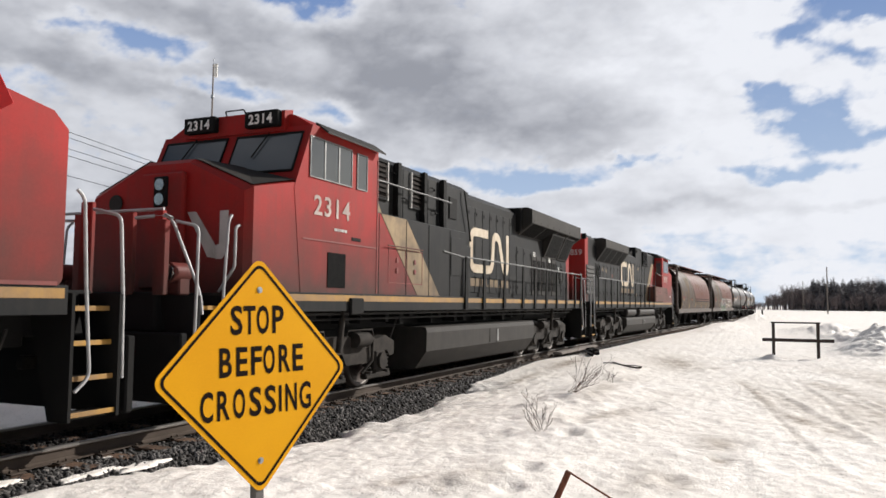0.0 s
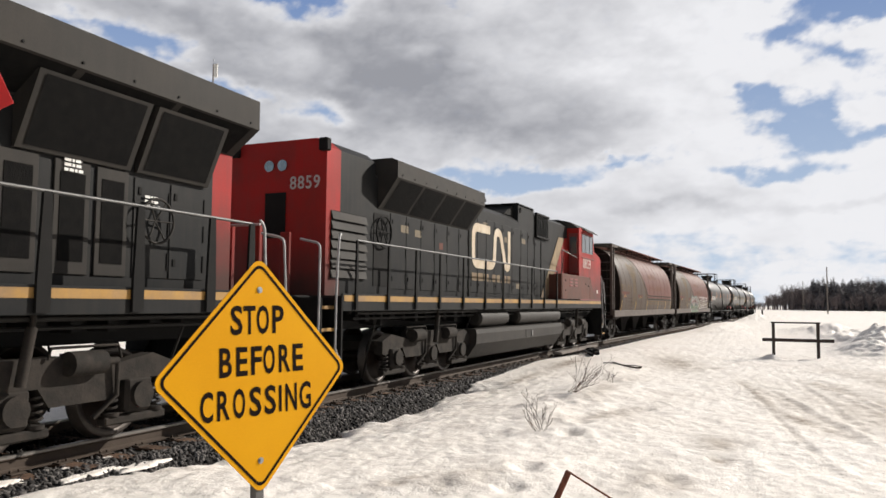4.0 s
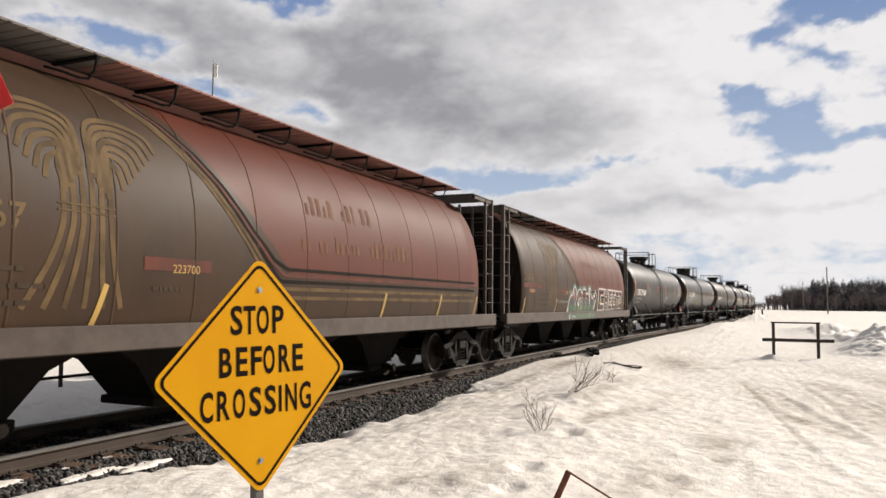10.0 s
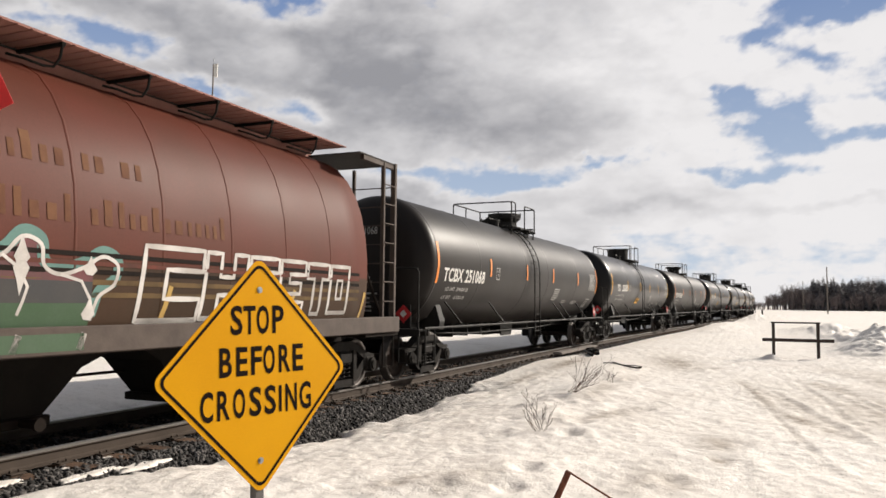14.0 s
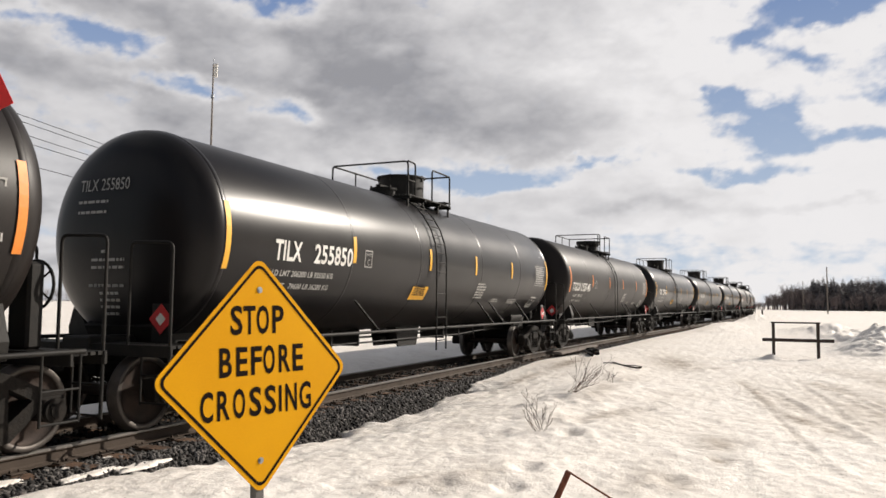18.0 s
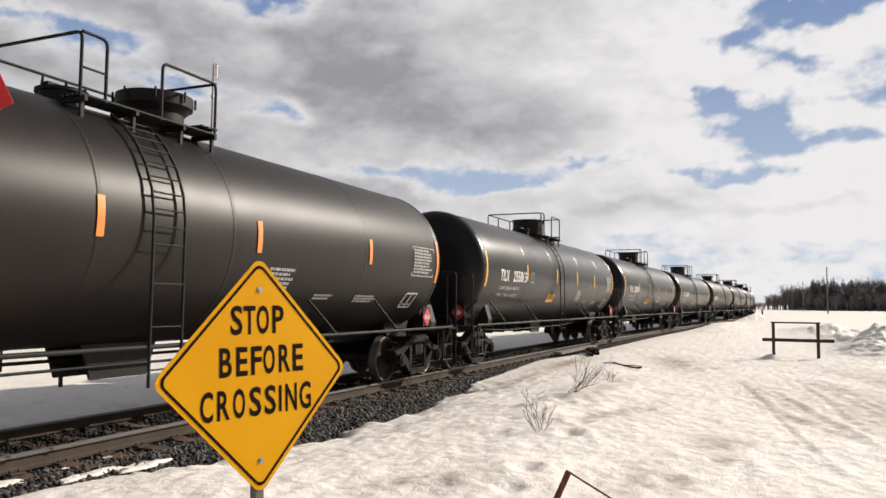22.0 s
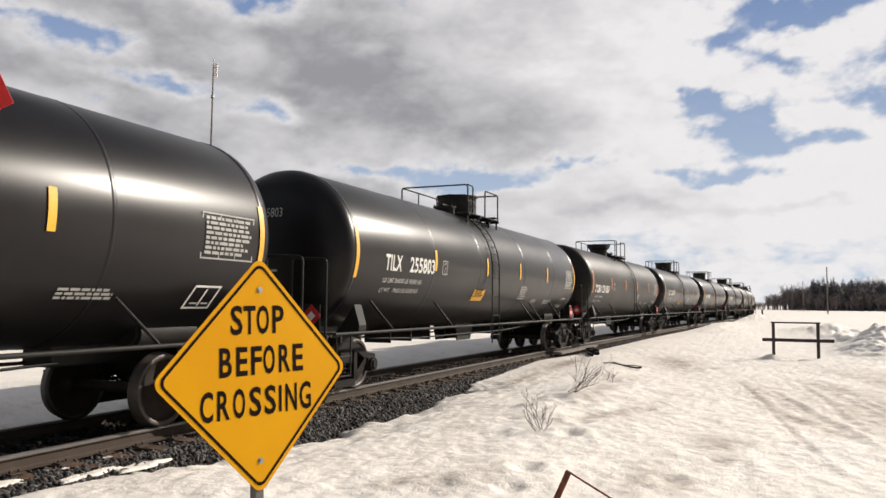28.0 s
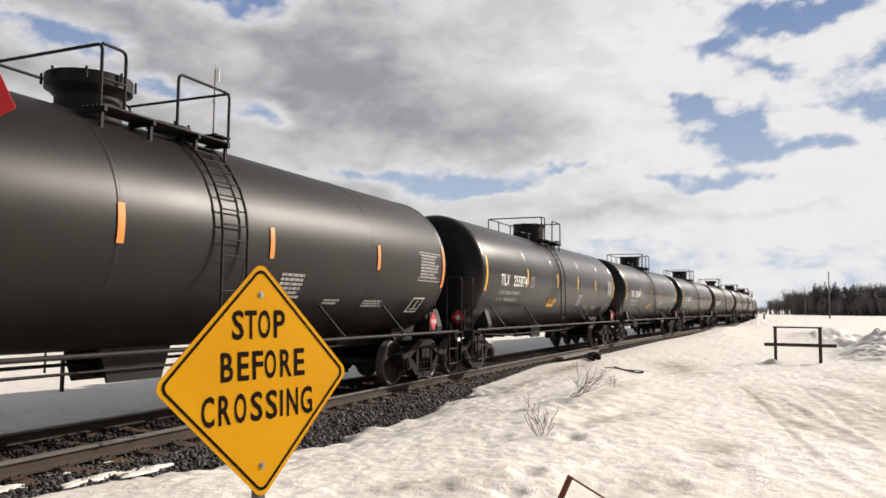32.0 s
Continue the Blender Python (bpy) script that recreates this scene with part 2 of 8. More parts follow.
class Mesh:
    """Collects boxes, tubes, prisms and lofts into one mesh."""

    def __init__(self):
        self.v, self.f, self.s = [], [], []

    def put(self, verts, faces, smooth=False):
        k = len(self.v)
        self.v.extend(tuple(p) for p in verts)
        self.f.extend(tuple(k + i for i in f) for f in faces)
        self.s.extend([smooth] * len(faces))
        return self

    def box(self, x0, x1, y0, y1, z0, z1, c=0.0):
        if c <= 0:
            v = [(x, y, z) for z in (z0, z1) for y in (y0, y1) for x in (x0, x1)]
            return self.put(v, [(0, 2, 3, 1), (4, 5, 7, 6), (0, 1, 5, 4), (2, 6, 7, 3), (0, 4, 6, 2), (1, 3, 7, 5)])
        c = min(c, (x1 - x0) * 0.4, (y1 - y0) * 0.4, (z1 - z0) * 0.4)
        pts = [(x0 + c, y0), (x1 - c, y0), (x1, y0 + c), (x1, y1 - c), (x1 - c, y1), (x0 + c, y1), (x0, y1 - c), (x0, y0 + c)]
        inn = [(x0 + c, y0 + c), (x1 - c, y0 + c), (x1 - c, y0 + c), (x1 - c, y1 - c), (x1 - c, y1 - c), (x0 + c, y1 - c), (x0 + c, y1 - c), (x0 + c, y0 + c)]
        rings = [[(*p, z0) for p in inn], [(*p, z0 + c) for p in pts], [(*p, z1 - c) for p in pts], [(*p, z1) for p in inn]]
        v = [p for r in rings for p in r]
        f = [(a * 8 + i, a * 8 + (i + 1) % 8, a * 8 + 8 + (i + 1) % 8, a * 8 + 8 + i) for a in range(3) for i in range(8)]
        f += [(7, 5, 3, 1), (25, 27, 29, 31)]
        return self.put(v, f)

    def cyl(self, a, b, r, n=12, r2=None, caps=True, smooth=True):
        a, b = Vector(a), Vector(b)
        r2 = r if r2 is None else r2
        d = (b - a).normalized()
        e = d.orthogonal().normalized()
        g = d.cross(e)
        ring = [e * math.cos(2 * math.pi * i / n) + g * math.sin(2 * math.pi * i / n) for i in range(n)]
        self.put([a + q * r for q in ring] + [b + q * r2 for q in ring], [(i, (i + 1) % n, n + (i + 1) % n, n + i) for i in range(n)], smooth)
        if caps:
            self.put([a + q * r for q in ring], [tuple(range(n - 1, -1, -1))])
            self.put([b + q * r2 for q in ring], [tuple(range(n))])
        return self

    def tube(self, pts, r, n=8):
        """A round bar along points, with mitred corners."""
        pts = [Vector(p) for p in pts]
        rings, k = [], len(pts)
        d0 = (pts[1] - pts[0]).normalized()
        e = d0.orthogonal().normalized()
        for i, p in enumerate(pts):
            d = (pts[min(i + 1, k - 1)] - pts[max(i - 1, 0)]).normalized()
            e = (e - d * e.dot(d)).normalized()
            g = d.cross(e)
            rings.append([p + (e * math.cos(2 * math.pi * j / n) + g * math.sin(2 * math.pi * j / n)) * r for j in range(n)])
        v = [q for ring in rings for q in ring]
        f = [(a * n + i, a * n + (i + 1) % n, a * n + n + (i + 1) % n, a * n + n + i) for a in range(k - 1) for i in range(n)]
        self.put(v, f, True)
        self.put(rings[0], [tuple(range(n - 1, -1, -1))])
        self.put(rings[-1], [tuple(range(n))])
        return self

    def prism(self, poly, axis, a, b):
        """A polygon (in the two other axes, in order xyz) drawn out along an axis from a to b."""
        def at(p, d):
            return {"x": (d, p[0], p[1]), "y": (p[0], d, p[1]), "z": (p[0], p[1], d)}[axis]
        n = len(poly)
        area = sum(poly[i][0] * poly[(i + 1) % n][1] - poly[(i + 1) % n][0] * poly[i][1] for i in range(n))
        if (area < 0) != (axis == "y"):
            poly = poly[::-1]
        lo, hi = [at(p, a) for p in poly], [at(p, b) for p in poly]
        self.put(lo + hi, [(i, (i + 1) % n, n + (i + 1) % n, n + i) for i in range(n)] + [tuple(range(n - 1, -1, -1)), tuple(range(n, 2 * n))])
        return self

    def loft(self, rings, smooth=True, closed=True, caps=False):
        n = len(rings[0])
        v = [p for r in rings for p in r]
        m = n if closed else n - 1
        self.put(v, [(a * n + i, a * n + (i + 1) % n, a * n + n + (i + 1) % n, a * n + n + i) for a in range(len(rings) - 1) for i in range(m)], smooth)
        if caps:
            self.put(rings[0], [tuple(range(n - 1, -1, -1))])
            self.put(rings[-1], [tuple(range(n))])
        return self

    def moved(self, m):
        self.v = [tuple(m @ Vector(p)) for p in self.v]
        return self

    def both(self):
        """Adds the mirror image across the plane y = 0."""
        k = len(self.v)
        f = [tuple(k + i for i in reversed(q)) for q in self.f]
        self.v += [(x, -y, z) for x, y, z in self.v]
        self.f += f
        self.s += self.s
        return self

    def done(self, name, material):
        me = bpy.data.meshes.new(name)
        me.from_pydata(self.v, [], self.f)
        me.polygons.foreach_set("use_smooth", self.s)
        me.materials.append(material)
        me.validate()
        return me


def part(name, mesh, material, parent, label="", at=None):
    ob = new(name, mesh.done(name, material) if isinstance(mesh, Mesh) else mesh)
    ob.parent = parent
    if at is not None:
        ob.matrix_basis = at
    if label:
        ob["label"] = label
    if name in ("small_print", "weight_line", "warning_print", "stencil", "test_table", "stencil_box", "graffiti_script"):
        tagged(ob, kind="stuff")
    return ob


def pieces(name, meshes, material, parent, label=""):
    """Each mesh of a list as a part of its own."""
    return [part(name, m, material, parent, label) for m in meshes]


def thing(name, label, category, group="", m=None, kind=""):
    ob = tagged(new(name), label, category, group, kind)
    ob.empty_display_size = 0.2
    if m is not None:
        ob.matrix_basis = m
    return ob


def solid(name, mesh, material, label, category, group="", m=None, kind=""):
    ob = tagged(new(name, mesh.done(name, material)), label, category, group, kind)
    if m is not None:
        ob.matrix_basis = m
    return ob


LETTERS = {}


def letters(text, height, width=None, spacing=1.0, thick=0.0):
    key = (text, height, width, spacing, thick)
    if key not in LETTERS:
        LETTERS[key] = set_letters(*key)
    return Mesh().put(LETTERS[key].v, LETTERS[key].f)


def set_letters(text, height, width, spacing, thick):
    """A flat Mesh of a line of text in x (to the right) and y (up), base line at 0, with capitals of that height."""
    cu = bpy.data.curves.new("text", "FONT")
    cu.body, cu.size, cu.space_character, cu.offset = text, height / 0.69, spacing, thick
    cu.resolution_u = 3
    ob = bpy.data.objects.new("text", cu)
    scene.collection.objects.link(ob)
    bpy.context.view_layer.update()
    me = bpy.data.meshes.new_from_object(ob.evaluated_get(bpy.context.evaluated_depsgraph_get()))
    out = Mesh().put([tuple(v.co) for v in me.vertices], [tuple(p.vertices) for p in me.polygons])
    bpy.data.objects.remove(ob)
    bpy.data.curves.remove(cu)
    bpy.data.meshes.remove(me)
    x0, x1 = min(p[0] for p in out.v), max(p[0] for p in out.v)
    k = width / (x1 - x0) if width else 1.0
    out.v = [((p[0] - x0) * k, p[1], 0.0) for p in out.v]
    return out


def bars(rows, width, height, rng):
    """Lines of unreadable small print as short bars; rows lines in a block of that size, top left at 0, 0."""
    out, step = Mesh(), height / rows
    for i in range(rows):
        x, end = 0.0, width * rng.uniform(0.75, 1.0)
        while x < end:
            w = rng.uniform(0.03, 0.11) * (0.5 + width)
            y = -i * step
            out.put([(x, y - step * 0.62, 0), (min(x + w, end), y - step * 0.62, 0), (min(x + w, end), y, 0), (x, y, 0)], [(0, 1, 2, 3)])
            x += w + 0.018 * (0.5 + width)
    return out


def slab(x0, x1, y0, y1, n=1):
    v = [(x0 + (x1 - x0) * i / n, y, 0) for i in range(n + 1) for y in (y0, y1)]
    return Mesh().put(v, [(2 * i, 2 * i + 2, 2 * i + 3, 2 * i + 1) for i in range(n)])


def on_near_side(mesh, x, y, z, proud=0.006):
    """Stands a flat mesh upright on a wall whose outer face is at y and looks to -y."""
    mesh.v = [(x + p[0], y - proud, z + p[1]) for p in mesh.v]
    return mesh


# ---------------------------------------------------------------- the line of the track
K0, K1, S1, KMAX, D0 = -0.001069, 4.005e-5, 50.0, 0.0036, 7.883
STEP = 0.5
_s = np.arange(-160.0, 620.0, STEP)
_k = np.minimum(K0 + K1 * np.maximum(_s - S1, 0.0), KMAX)
_i0 = int(round(160.0 / STEP))
_a = np.cumsum(_k) * STEP
_a = _a - _a[_i0]
_x, _y = np.cumsum(np.cos(_a)) * STEP, np.cumsum(np.sin(_a)) * STEP
_x, _y = _x - _x[_i0], _y - _y[_i0] + D0


def track(s, side=0.0):
    """Place and heading of the track's centre line s metres along it, or side metres to its left."""
    a = float(np.interp(s, _s, _a))
    return float(np.interp(s, _s, _x)) - side * math.sin(a), float(np.interp(s, _s, _y)) + side * math.cos(a), a


def travelled(t):
    """Metres that the train has gone, counted from 15 s."""
    t = t - 15.0
    return 6.1073 * t + 0.5 * 0.09699 * t * t - 0.00185 * t ** 3 / 6


def on_track(s, reach):
    """The pose of a vehicle with its middle at s and its trucks reach metres before and behind."""
    a, b = track(s - reach), track(s + reach)
    return pose((a[0] + b[0]) / 2, (a[1] + b[1]) / 2, 0, 0, 0, math.degrees(math.atan2(b[1] - a[1], b[0] - a[0])))


VEHICLES = []    # thing, place at 15 s, reach of the trucks, wheel sets with their place and radius


def track_y(x):
    return np.interp(x, _x, _y)


# ---------------------------------------------------------------- ground
rng = np.random.RandomState(4)


LATTICE = {}


def lattice_noise(x, y, scale, seed):
    """Smooth value noise on arrays."""
    if seed not in LATTICE:
        LATTICE[seed] = np.random.RandomState(seed).rand(256, 256)
    g = LATTICE[seed]
    u, v = x / scale + 1000.3, y / scale + 1000.7
    i, j = np.floor(u).astype(int), np.floor(v).astype(int)
    a, b = u - i, v - j
    a, b = a * a * (3 - 2 * a), b * b * (3 - 2 * b)
    p = lambda di, dj: g[(i + di) % 256, (j + dj) % 256]
    return (p(0, 0) * (1 - a) + p(1, 0) * a) * (1 - b) + (p(0, 1) * (1 - a) + p(1, 1) * a) * b - 0.5


def hump(x, y, cx, cy, lx, ly, h, turn=0.0):
    c, s = math.cos(radians(turn)), math.sin(radians(turn))
    u, v = ((x - cx) * c + (y - cy) * s) / lx, (-(x - cx) * s + (y - cy) * c) / ly
    return h * np.exp(-(u * u + v * v))


def ground_z(x, y):
    x, y = np.asarray(x, float), np.asarray(y, float)
    e = track_y(x) - y                       # metres from the track's middle towards the camera
    on = (x > -150) & (x < 330)
    e = np.where(on, e, 60.0)
    a = np.abs(e)
    wob = 0.26 * lattice_noise(x, y, 0.9, 7) + 0.15 * lattice_noise(x, y, 0.35, 8) + 0.12 * lattice_noise(x, y, 0.14, 21)
    edge = np.interp(x, [-40, 5.2, 6.2, 7.6, 9.2, 12.2, 14.9, 19.2, 22.8, 24.1, 27, 45, 60], [1.5, 1.45, 1.78, 1.93, 2.04, 1.96, 1.88, 1.36, 0.95, 1.0, 1.45, 1.3, 1.6])
    edge = np.where(e > 0, edge, 1.75)
    up = np.clip((a - edge) / 2.7, 0, 1)
    edge = edge + wob
    rim = np.interp(edge, [0, 1.62, 2.55], [-0.235, -0.245, -0.72]) + 0.030
    up = up * (2 - up)
    lip = np.clip((a - edge) / 0.05, 0, 1)
    z = np.where(a > edge, rim * (1 - up), rim) - 0.45 * (1 - lip)
    z = z - np.where(e < 0, 0.15 * np.clip((-e - 3) / 6, 0, 1), 0.0)
    open_ = np.clip((a - edge) / 0.9, 0, 1)
    dist = np.hypot(x, y)
    z = z + open_ * (0.055 * lattice_noise(x, y, 3.4, 1) + 0.020 * lattice_noise(x, y, 1.1, 2))
    fine = open_ * np.clip(1.4 - dist / 60, 0, 1)
    z = z + fine * (0.018 * lattice_noise(x * 0.8, y * 1.25, 0.5, 3) + 0.022 * lattice_noise(x * 0.75, y * 1.3, 0.2, 5) + 0.022 * lattice_noise(x, y, 0.09, 6))
    z = z + open_ * 0.5 * lattice_noise(x, y, 40, 9) * np.clip((dist - 40) / 60, 0, 1)
    cups = np.abs(lattice_noise(x * 0.55, y * 1.3, 0.33, 14)) + 0.6 * np.abs(lattice_noise(x * 0.6, y * 1.3, 0.17, 15))
    z = z - fine * 0.016 * np.clip(0.32 - cups, 0, 1) * (0.6 + 1.6 * np.clip(lattice_noise(x, y, 1.7, 16) + 0.2, 0, 1))
    heap = sum(hump(x, y, *h) for h in HUMPS)
    z = z + open_ * heap * (1 + 0.9 * lattice_noise(x, y, 1.5, 31) + 0.5 * lattice_noise(x, y, 0.55, 32) + 0.4 * lattice_noise(x, y, 0.22, 33))
    for cx, cy, r, d in HOLES:
        r, d = r * 0.62, d * 0.45
        q = np.square(x - cx) / (r * r * 2.2) + np.square(y - cy) / (r * r)
        z = z - d * np.exp(-q) + 0.35 * d * np.exp(-np.square(np.sqrt(q) - 1.5) * 3)
    for x0, y0, x1, y1, w in RUTS:
        lx, ly = x1 - x0, y1 - y0
        ll = math.hypot(lx, ly)
        u, v = ((x - x0) * lx + (y - y0) * ly) / ll, (-(x - x0) * ly + (y - y0) * lx) / ll
        v = v + 0.12 * lattice_noise(u, u * 0, 3.0, 12)
        inside = np.clip(u / 1.5, 0, 1) * np.clip((ll - u) / 1.5, 0, 1)
        z = z + inside * (-0.012 * np.exp(-np.square(v / w)) + 0.006 * np.exp(-np.square((np.abs(v) - 2 * w) / w)))
    return z


# banks and mounds of snow: x, y, half lengths, height, turn
HUMPS = [(6.15, 2.62, 0.5, 0.28, 0.05, -38), (10.6, 2.85, 1.8, 0.35, 0.05, 8), (13.6, 3.0, 1.6, 0.4, 0.06, 4), (9.6, 1.9, 1.6, 0.7, 0.06, -25), (6.6, 2.4, 1.0, 0.45, 0.04, -30), (12.5, 2.7, 2.2, 0.8, 0.09, -12), (17.5, 3.2, 3.0, 0.7, 0.10, 0),
         (31.5, -4.3, 3.2, 1.2, 0.40, -8), (28.2, -3.3, 1.7, 0.75, 0.22, 10), (36.0, -3.6, 5.0, 1.3, 0.40, 5), (25.6, -4.3, 2.2, 0.9, 0.28, 20), (37.0, -7.0, 7.0, 2.0, 0.45, -5), (29.5, -6.2, 2.6, 1.2, 0.30, 0),
         (30.0, -9.5, 6.0, 1.6, 0.35, 0), (46.0, -3.4, 8.0, 1.6, 0.42, 6), (24.9, -0.25, 0.35, 0.22, 0.12, 30),
         (60.0, 3.0, 16.0, 1.5, 0.22, 4), (95.0, 0.0, 14.0, 4.0, 0.5, 0)]
HOLES = [(6.95, 2.06, 0.19, 0.10), (6.26, 2.0, 0.17, 0.09), (9.07, 2.13, 0.22, 0.11), (9.88, 2.18, 0.20, 0.09), (7.56, 2.09, 0.12, 0.04), (8.35, 0.42, 0.17, 0.05), (7.15, 0.77, 0.2, 0.05),
         (6.02, 2.98, 0.12, 0.05), (6.45, 2.86, 0.10, 0.05), (11.8, 1.6, 0.16, 0.05), (8.2, 2.9, 0.12, 0.05), (10.2, 1.35, 0.16, 0.04), (12.0, 2.5, 0.2, 0.06), (5.2, 1.9, 0.12, 0.04)]
DIRT = [(8.35, 0.42, 0.22, 0.12, 0.7, 10), (7.15, 0.75, 0.40, 0.18, 0.5, 15), (6.1, 2.9, 0.32, 0.16, 0.7, -30), (6.3, 2.5, 0.5, 0.3, 0.35, -30), (9.05, 2.1, 0.2, 0.1, 0.5, 0), (14.0, 2.7, 2.2, 0.25, 0.5, 4), (12.5, -2.0, 4.0, 1.2, 0.55, 14), (10.8, 2.1, 1.6, 0.25, 0.5, -20), (14.5, 2.7, 2.5, 0.3, 0.45, -5), (7.2, 1.0, 0.8, 0.2, 0.35, 0), (17.0, -2.6, 5.0, 0.5, 0.55, 12), (22.0, 2.2, 2.6, 0.7, 0.7, 10), (13.5, -2.2, 3.5, 0.8, 0.55, 18), (18.0, -3.2, 4.0, 0.6, 0.6, 14), (9.3, 0.5, 0.5, 0.25, 0.6, 0), (20.5, 4.9, 2.2, 0.5, 0.8, 0), (16.5, 4.9, 1.4, 0.25, 0.6, 0),
        (14.9, 0.10, 2.6, 0.14, 0.75, 8), (11.8, -0.5, 1.4, 0.17, 0.8, 20), (16.2, -1.3, 2.0, 0.22, 0.7, 16), (20.6, 1.35, 0.9, 0.3, 0.6, -41)]
RUTS = [(8.0, -0.65, 17.8, 0.55, 0.03), (9.0, -1.25, 17.4, 0.40, 0.12), (10.0, -1.2, 16.8, 0.12, 0.06), (9.5, -1.35, 17.8, -0.66, 0.06), (12.5, -2.4, 18.5, -0.85, 0.13),
        (9.0, -3.6, 17.0, -1.5, 0.11), (10.5, -4.6, 20.0, -2.7, 0.14),
        (8.4, -2.5, 16.0, -1.3, 0.05), (9.0, -3.2, 17.0, -1.75, 0.06), (10.5, -4.0, 18.0, -2.2, 0.06), (11.5, -3.4, 19.0, -2.6, 0.06), (13.0, -4.4, 21.0, -3.4, 0.07)]


def graded(lo, hi, fine_lo, fine_hi, step, grow):
    mid = list(np.arange(fine_lo, fine_hi + step / 2, step))
    up, d = [mid[-1]], step
    while up[-1] < hi:
        d *= grow
        up.append(up[-1] + d)
    down, d = [mid[0]], step
    while down[-1] > lo:
        d *= grow
        down.append(down[-1] - d)
    return np.array(down[:0:-1] + mid + up[1:])


def sheet(name, xs, ys, material):
    X, Y = np.meshgrid(xs, ys, indexing="ij")
    Z = ground_z(X.ravel(), Y.ravel())
    v = np.stack([X.ravel(), Y.ravel(), Z], 1)
    nx, ny = len(xs), len(ys)
    i = (np.arange(nx - 1)[:, None] * ny + np.arange(ny - 1)[None, :]).ravel()
    f = np.stack([i, i + ny, i + ny + 1, i + 1], 1)
    me = bpy.data.meshes.new(name)
    me.vertices.add(len(v))
    me.vertices.foreach_set("co", v.ravel())
    me.loops.add(f.size)
    me.loops.foreach_set("vertex_index", f.ravel().astype(np.int32))
    me.polygons.add(len(f))
    me.polygons.foreach_set("loop_start", np.arange(0, f.size, 4, dtype=np.int32))
    me.polygons.foreach_set("use_smooth", np.ones(len(f), bool))
    me.update()
    me.materials.append(material)
    wear = np.zeros(len(v))
    px, py = X.ravel(), Y.ravel()
    for x0, y0, x1, y1, w in RUTS:
        lx, ly = x1 - x0, y1 - y0
        ll = math.hypot(lx, ly)
        u, q = ((px - x0) * lx + (py - y0) * ly) / ll, (-(px - x0) * ly + (py - y0) * lx) / ll
        q = q + 0.12 * lattice_noise(u, u * 0, 3.0, 12)
        wear = np.maximum(wear, 0.55 * np.clip(u / 2, 0, 1) * np.clip((ll - u) / 2, 0, 1) * np.exp(-np.square(q / (w * 2.2))))
    for h in DIRT:
        wear = np.maximum(wear, np.minimum(1.0, 1.25 * hump(px, py, *h)))
    at = me.attributes.new("wear", "FLOAT", "POINT")
    at.data.foreach_set("value", wear.astype(np.float32))
    return me


def snow_material():
    m = bpy.data.materials.new("old_snow")
    m.use_nodes = True
    n, l = m.node_tree.nodes, m.node_tree.links
    p = n["Principled BSDF"]
    tc = n.new("ShaderNodeTexCoord")
    def tex(scale, detail, src=None):
        k = n.new("ShaderNodeTexNoise")
        k.inputs["Scale"].default_value, k.inputs["Detail"].default_value = scale, detail
        l.new(src or tc.outputs["Object"], k.inputs["Vector"])
        return k.outputs["Fac"]
    def rng_(src, a, b, c, d):
        k = n.new("ShaderNodeMapRange")
        for i, q in enumerate((a, b, c, d)):
            k.inputs[i + 1].default_value = q
        l.new(src, k.inputs[0])
        return k.outputs[0]
    def mixed(fac, a, b):
        k = n.new("ShaderNodeMix")
        k.data_type = "RGBA"
        l.new(fac, k.inputs["Factor"])
        for s, q in (("A", a), ("B", b)):
            if isinstance(q, tuple):
                k.inputs[s].default_value = (*q, 1)
            else:
                l.new(q, k.inputs[s])
        return k.outputs["Result"]
    clean = mixed(rng_(tex(0.5, 5), 0.35, 0.7, 0, 1), (0.93, 0.875, 0.81), (0.88, 0.815, 0.74))
    dirt = rng_(tex(0.9, 9), 0.56, 0.78, 0, 0.34)
    patchy = rng_(tex(4.5, 9), 0.58, 0.76, 0, 0.36)
    grit = rng_(tex(30, 6), 0.60, 0.72, 0, 0.60)
    c = mixed(dirt, clean, (0.46, 0.39, 0.33))
    c = mixed(patchy, c, (0.42, 0.36, 0.30))
    c = mixed(grit, c, (0.30, 0.25, 0.21))
    at = n.new("ShaderNodeAttribute")
    at.attribute_name = "wear"
    mm = n.new("ShaderNodeMath")
    mm.operation = "MULTIPLY"
    l.new(at.outputs["Fac"], mm.inputs[0])
    l.new(rng_(tex(3.2, 8), 0.30, 0.54, 0.12, 1.0), mm.inputs[1])
    c = mixed(mm.outputs[0], c, (0.34, 0.275, 0.215))
    l.new(c, p.inputs["Base Color"])
    p.inputs["Roughness"].default_value = 0.62
    p.inputs["Specular IOR Level"].default_value = 0.3
    p.inputs["Subsurface Weight"].default_value = 0.0
    b1, b2 = n.new("ShaderNodeBump"), n.new("ShaderNodeBump")
    b1.inputs["Strength"].default_value, b1.inputs["Distance"].default_value = 0.48, 0.045
    b2.inputs["Strength"].default_value, b2.inputs["Distance"].default_value = 0.50, 0.014
    l.new(tex(9, 8), b1.inputs["Height"])
    l.new(tex(48, 8), b2.inputs["Height"])
    l.new(b1.outputs["Normal"], b2.inputs["Normal"])
    l.new(b2.outputs["Normal"], p.inputs["Normal"])
    return m


M_SNOW = snow_material()
gx = graded(-900, 3200, 3.0, 30.0, 0.06, 1.04)
gy = graded(-2200, 2200, -6.0, 6.8, 0.05, 1.045)
ground = tagged(new("ground", sheet("ground", gx, gy, M_SNOW)), "trodden, granular old snow, dirty in places", "snow", kind="structure")

# ---------------------------------------------------------------- track


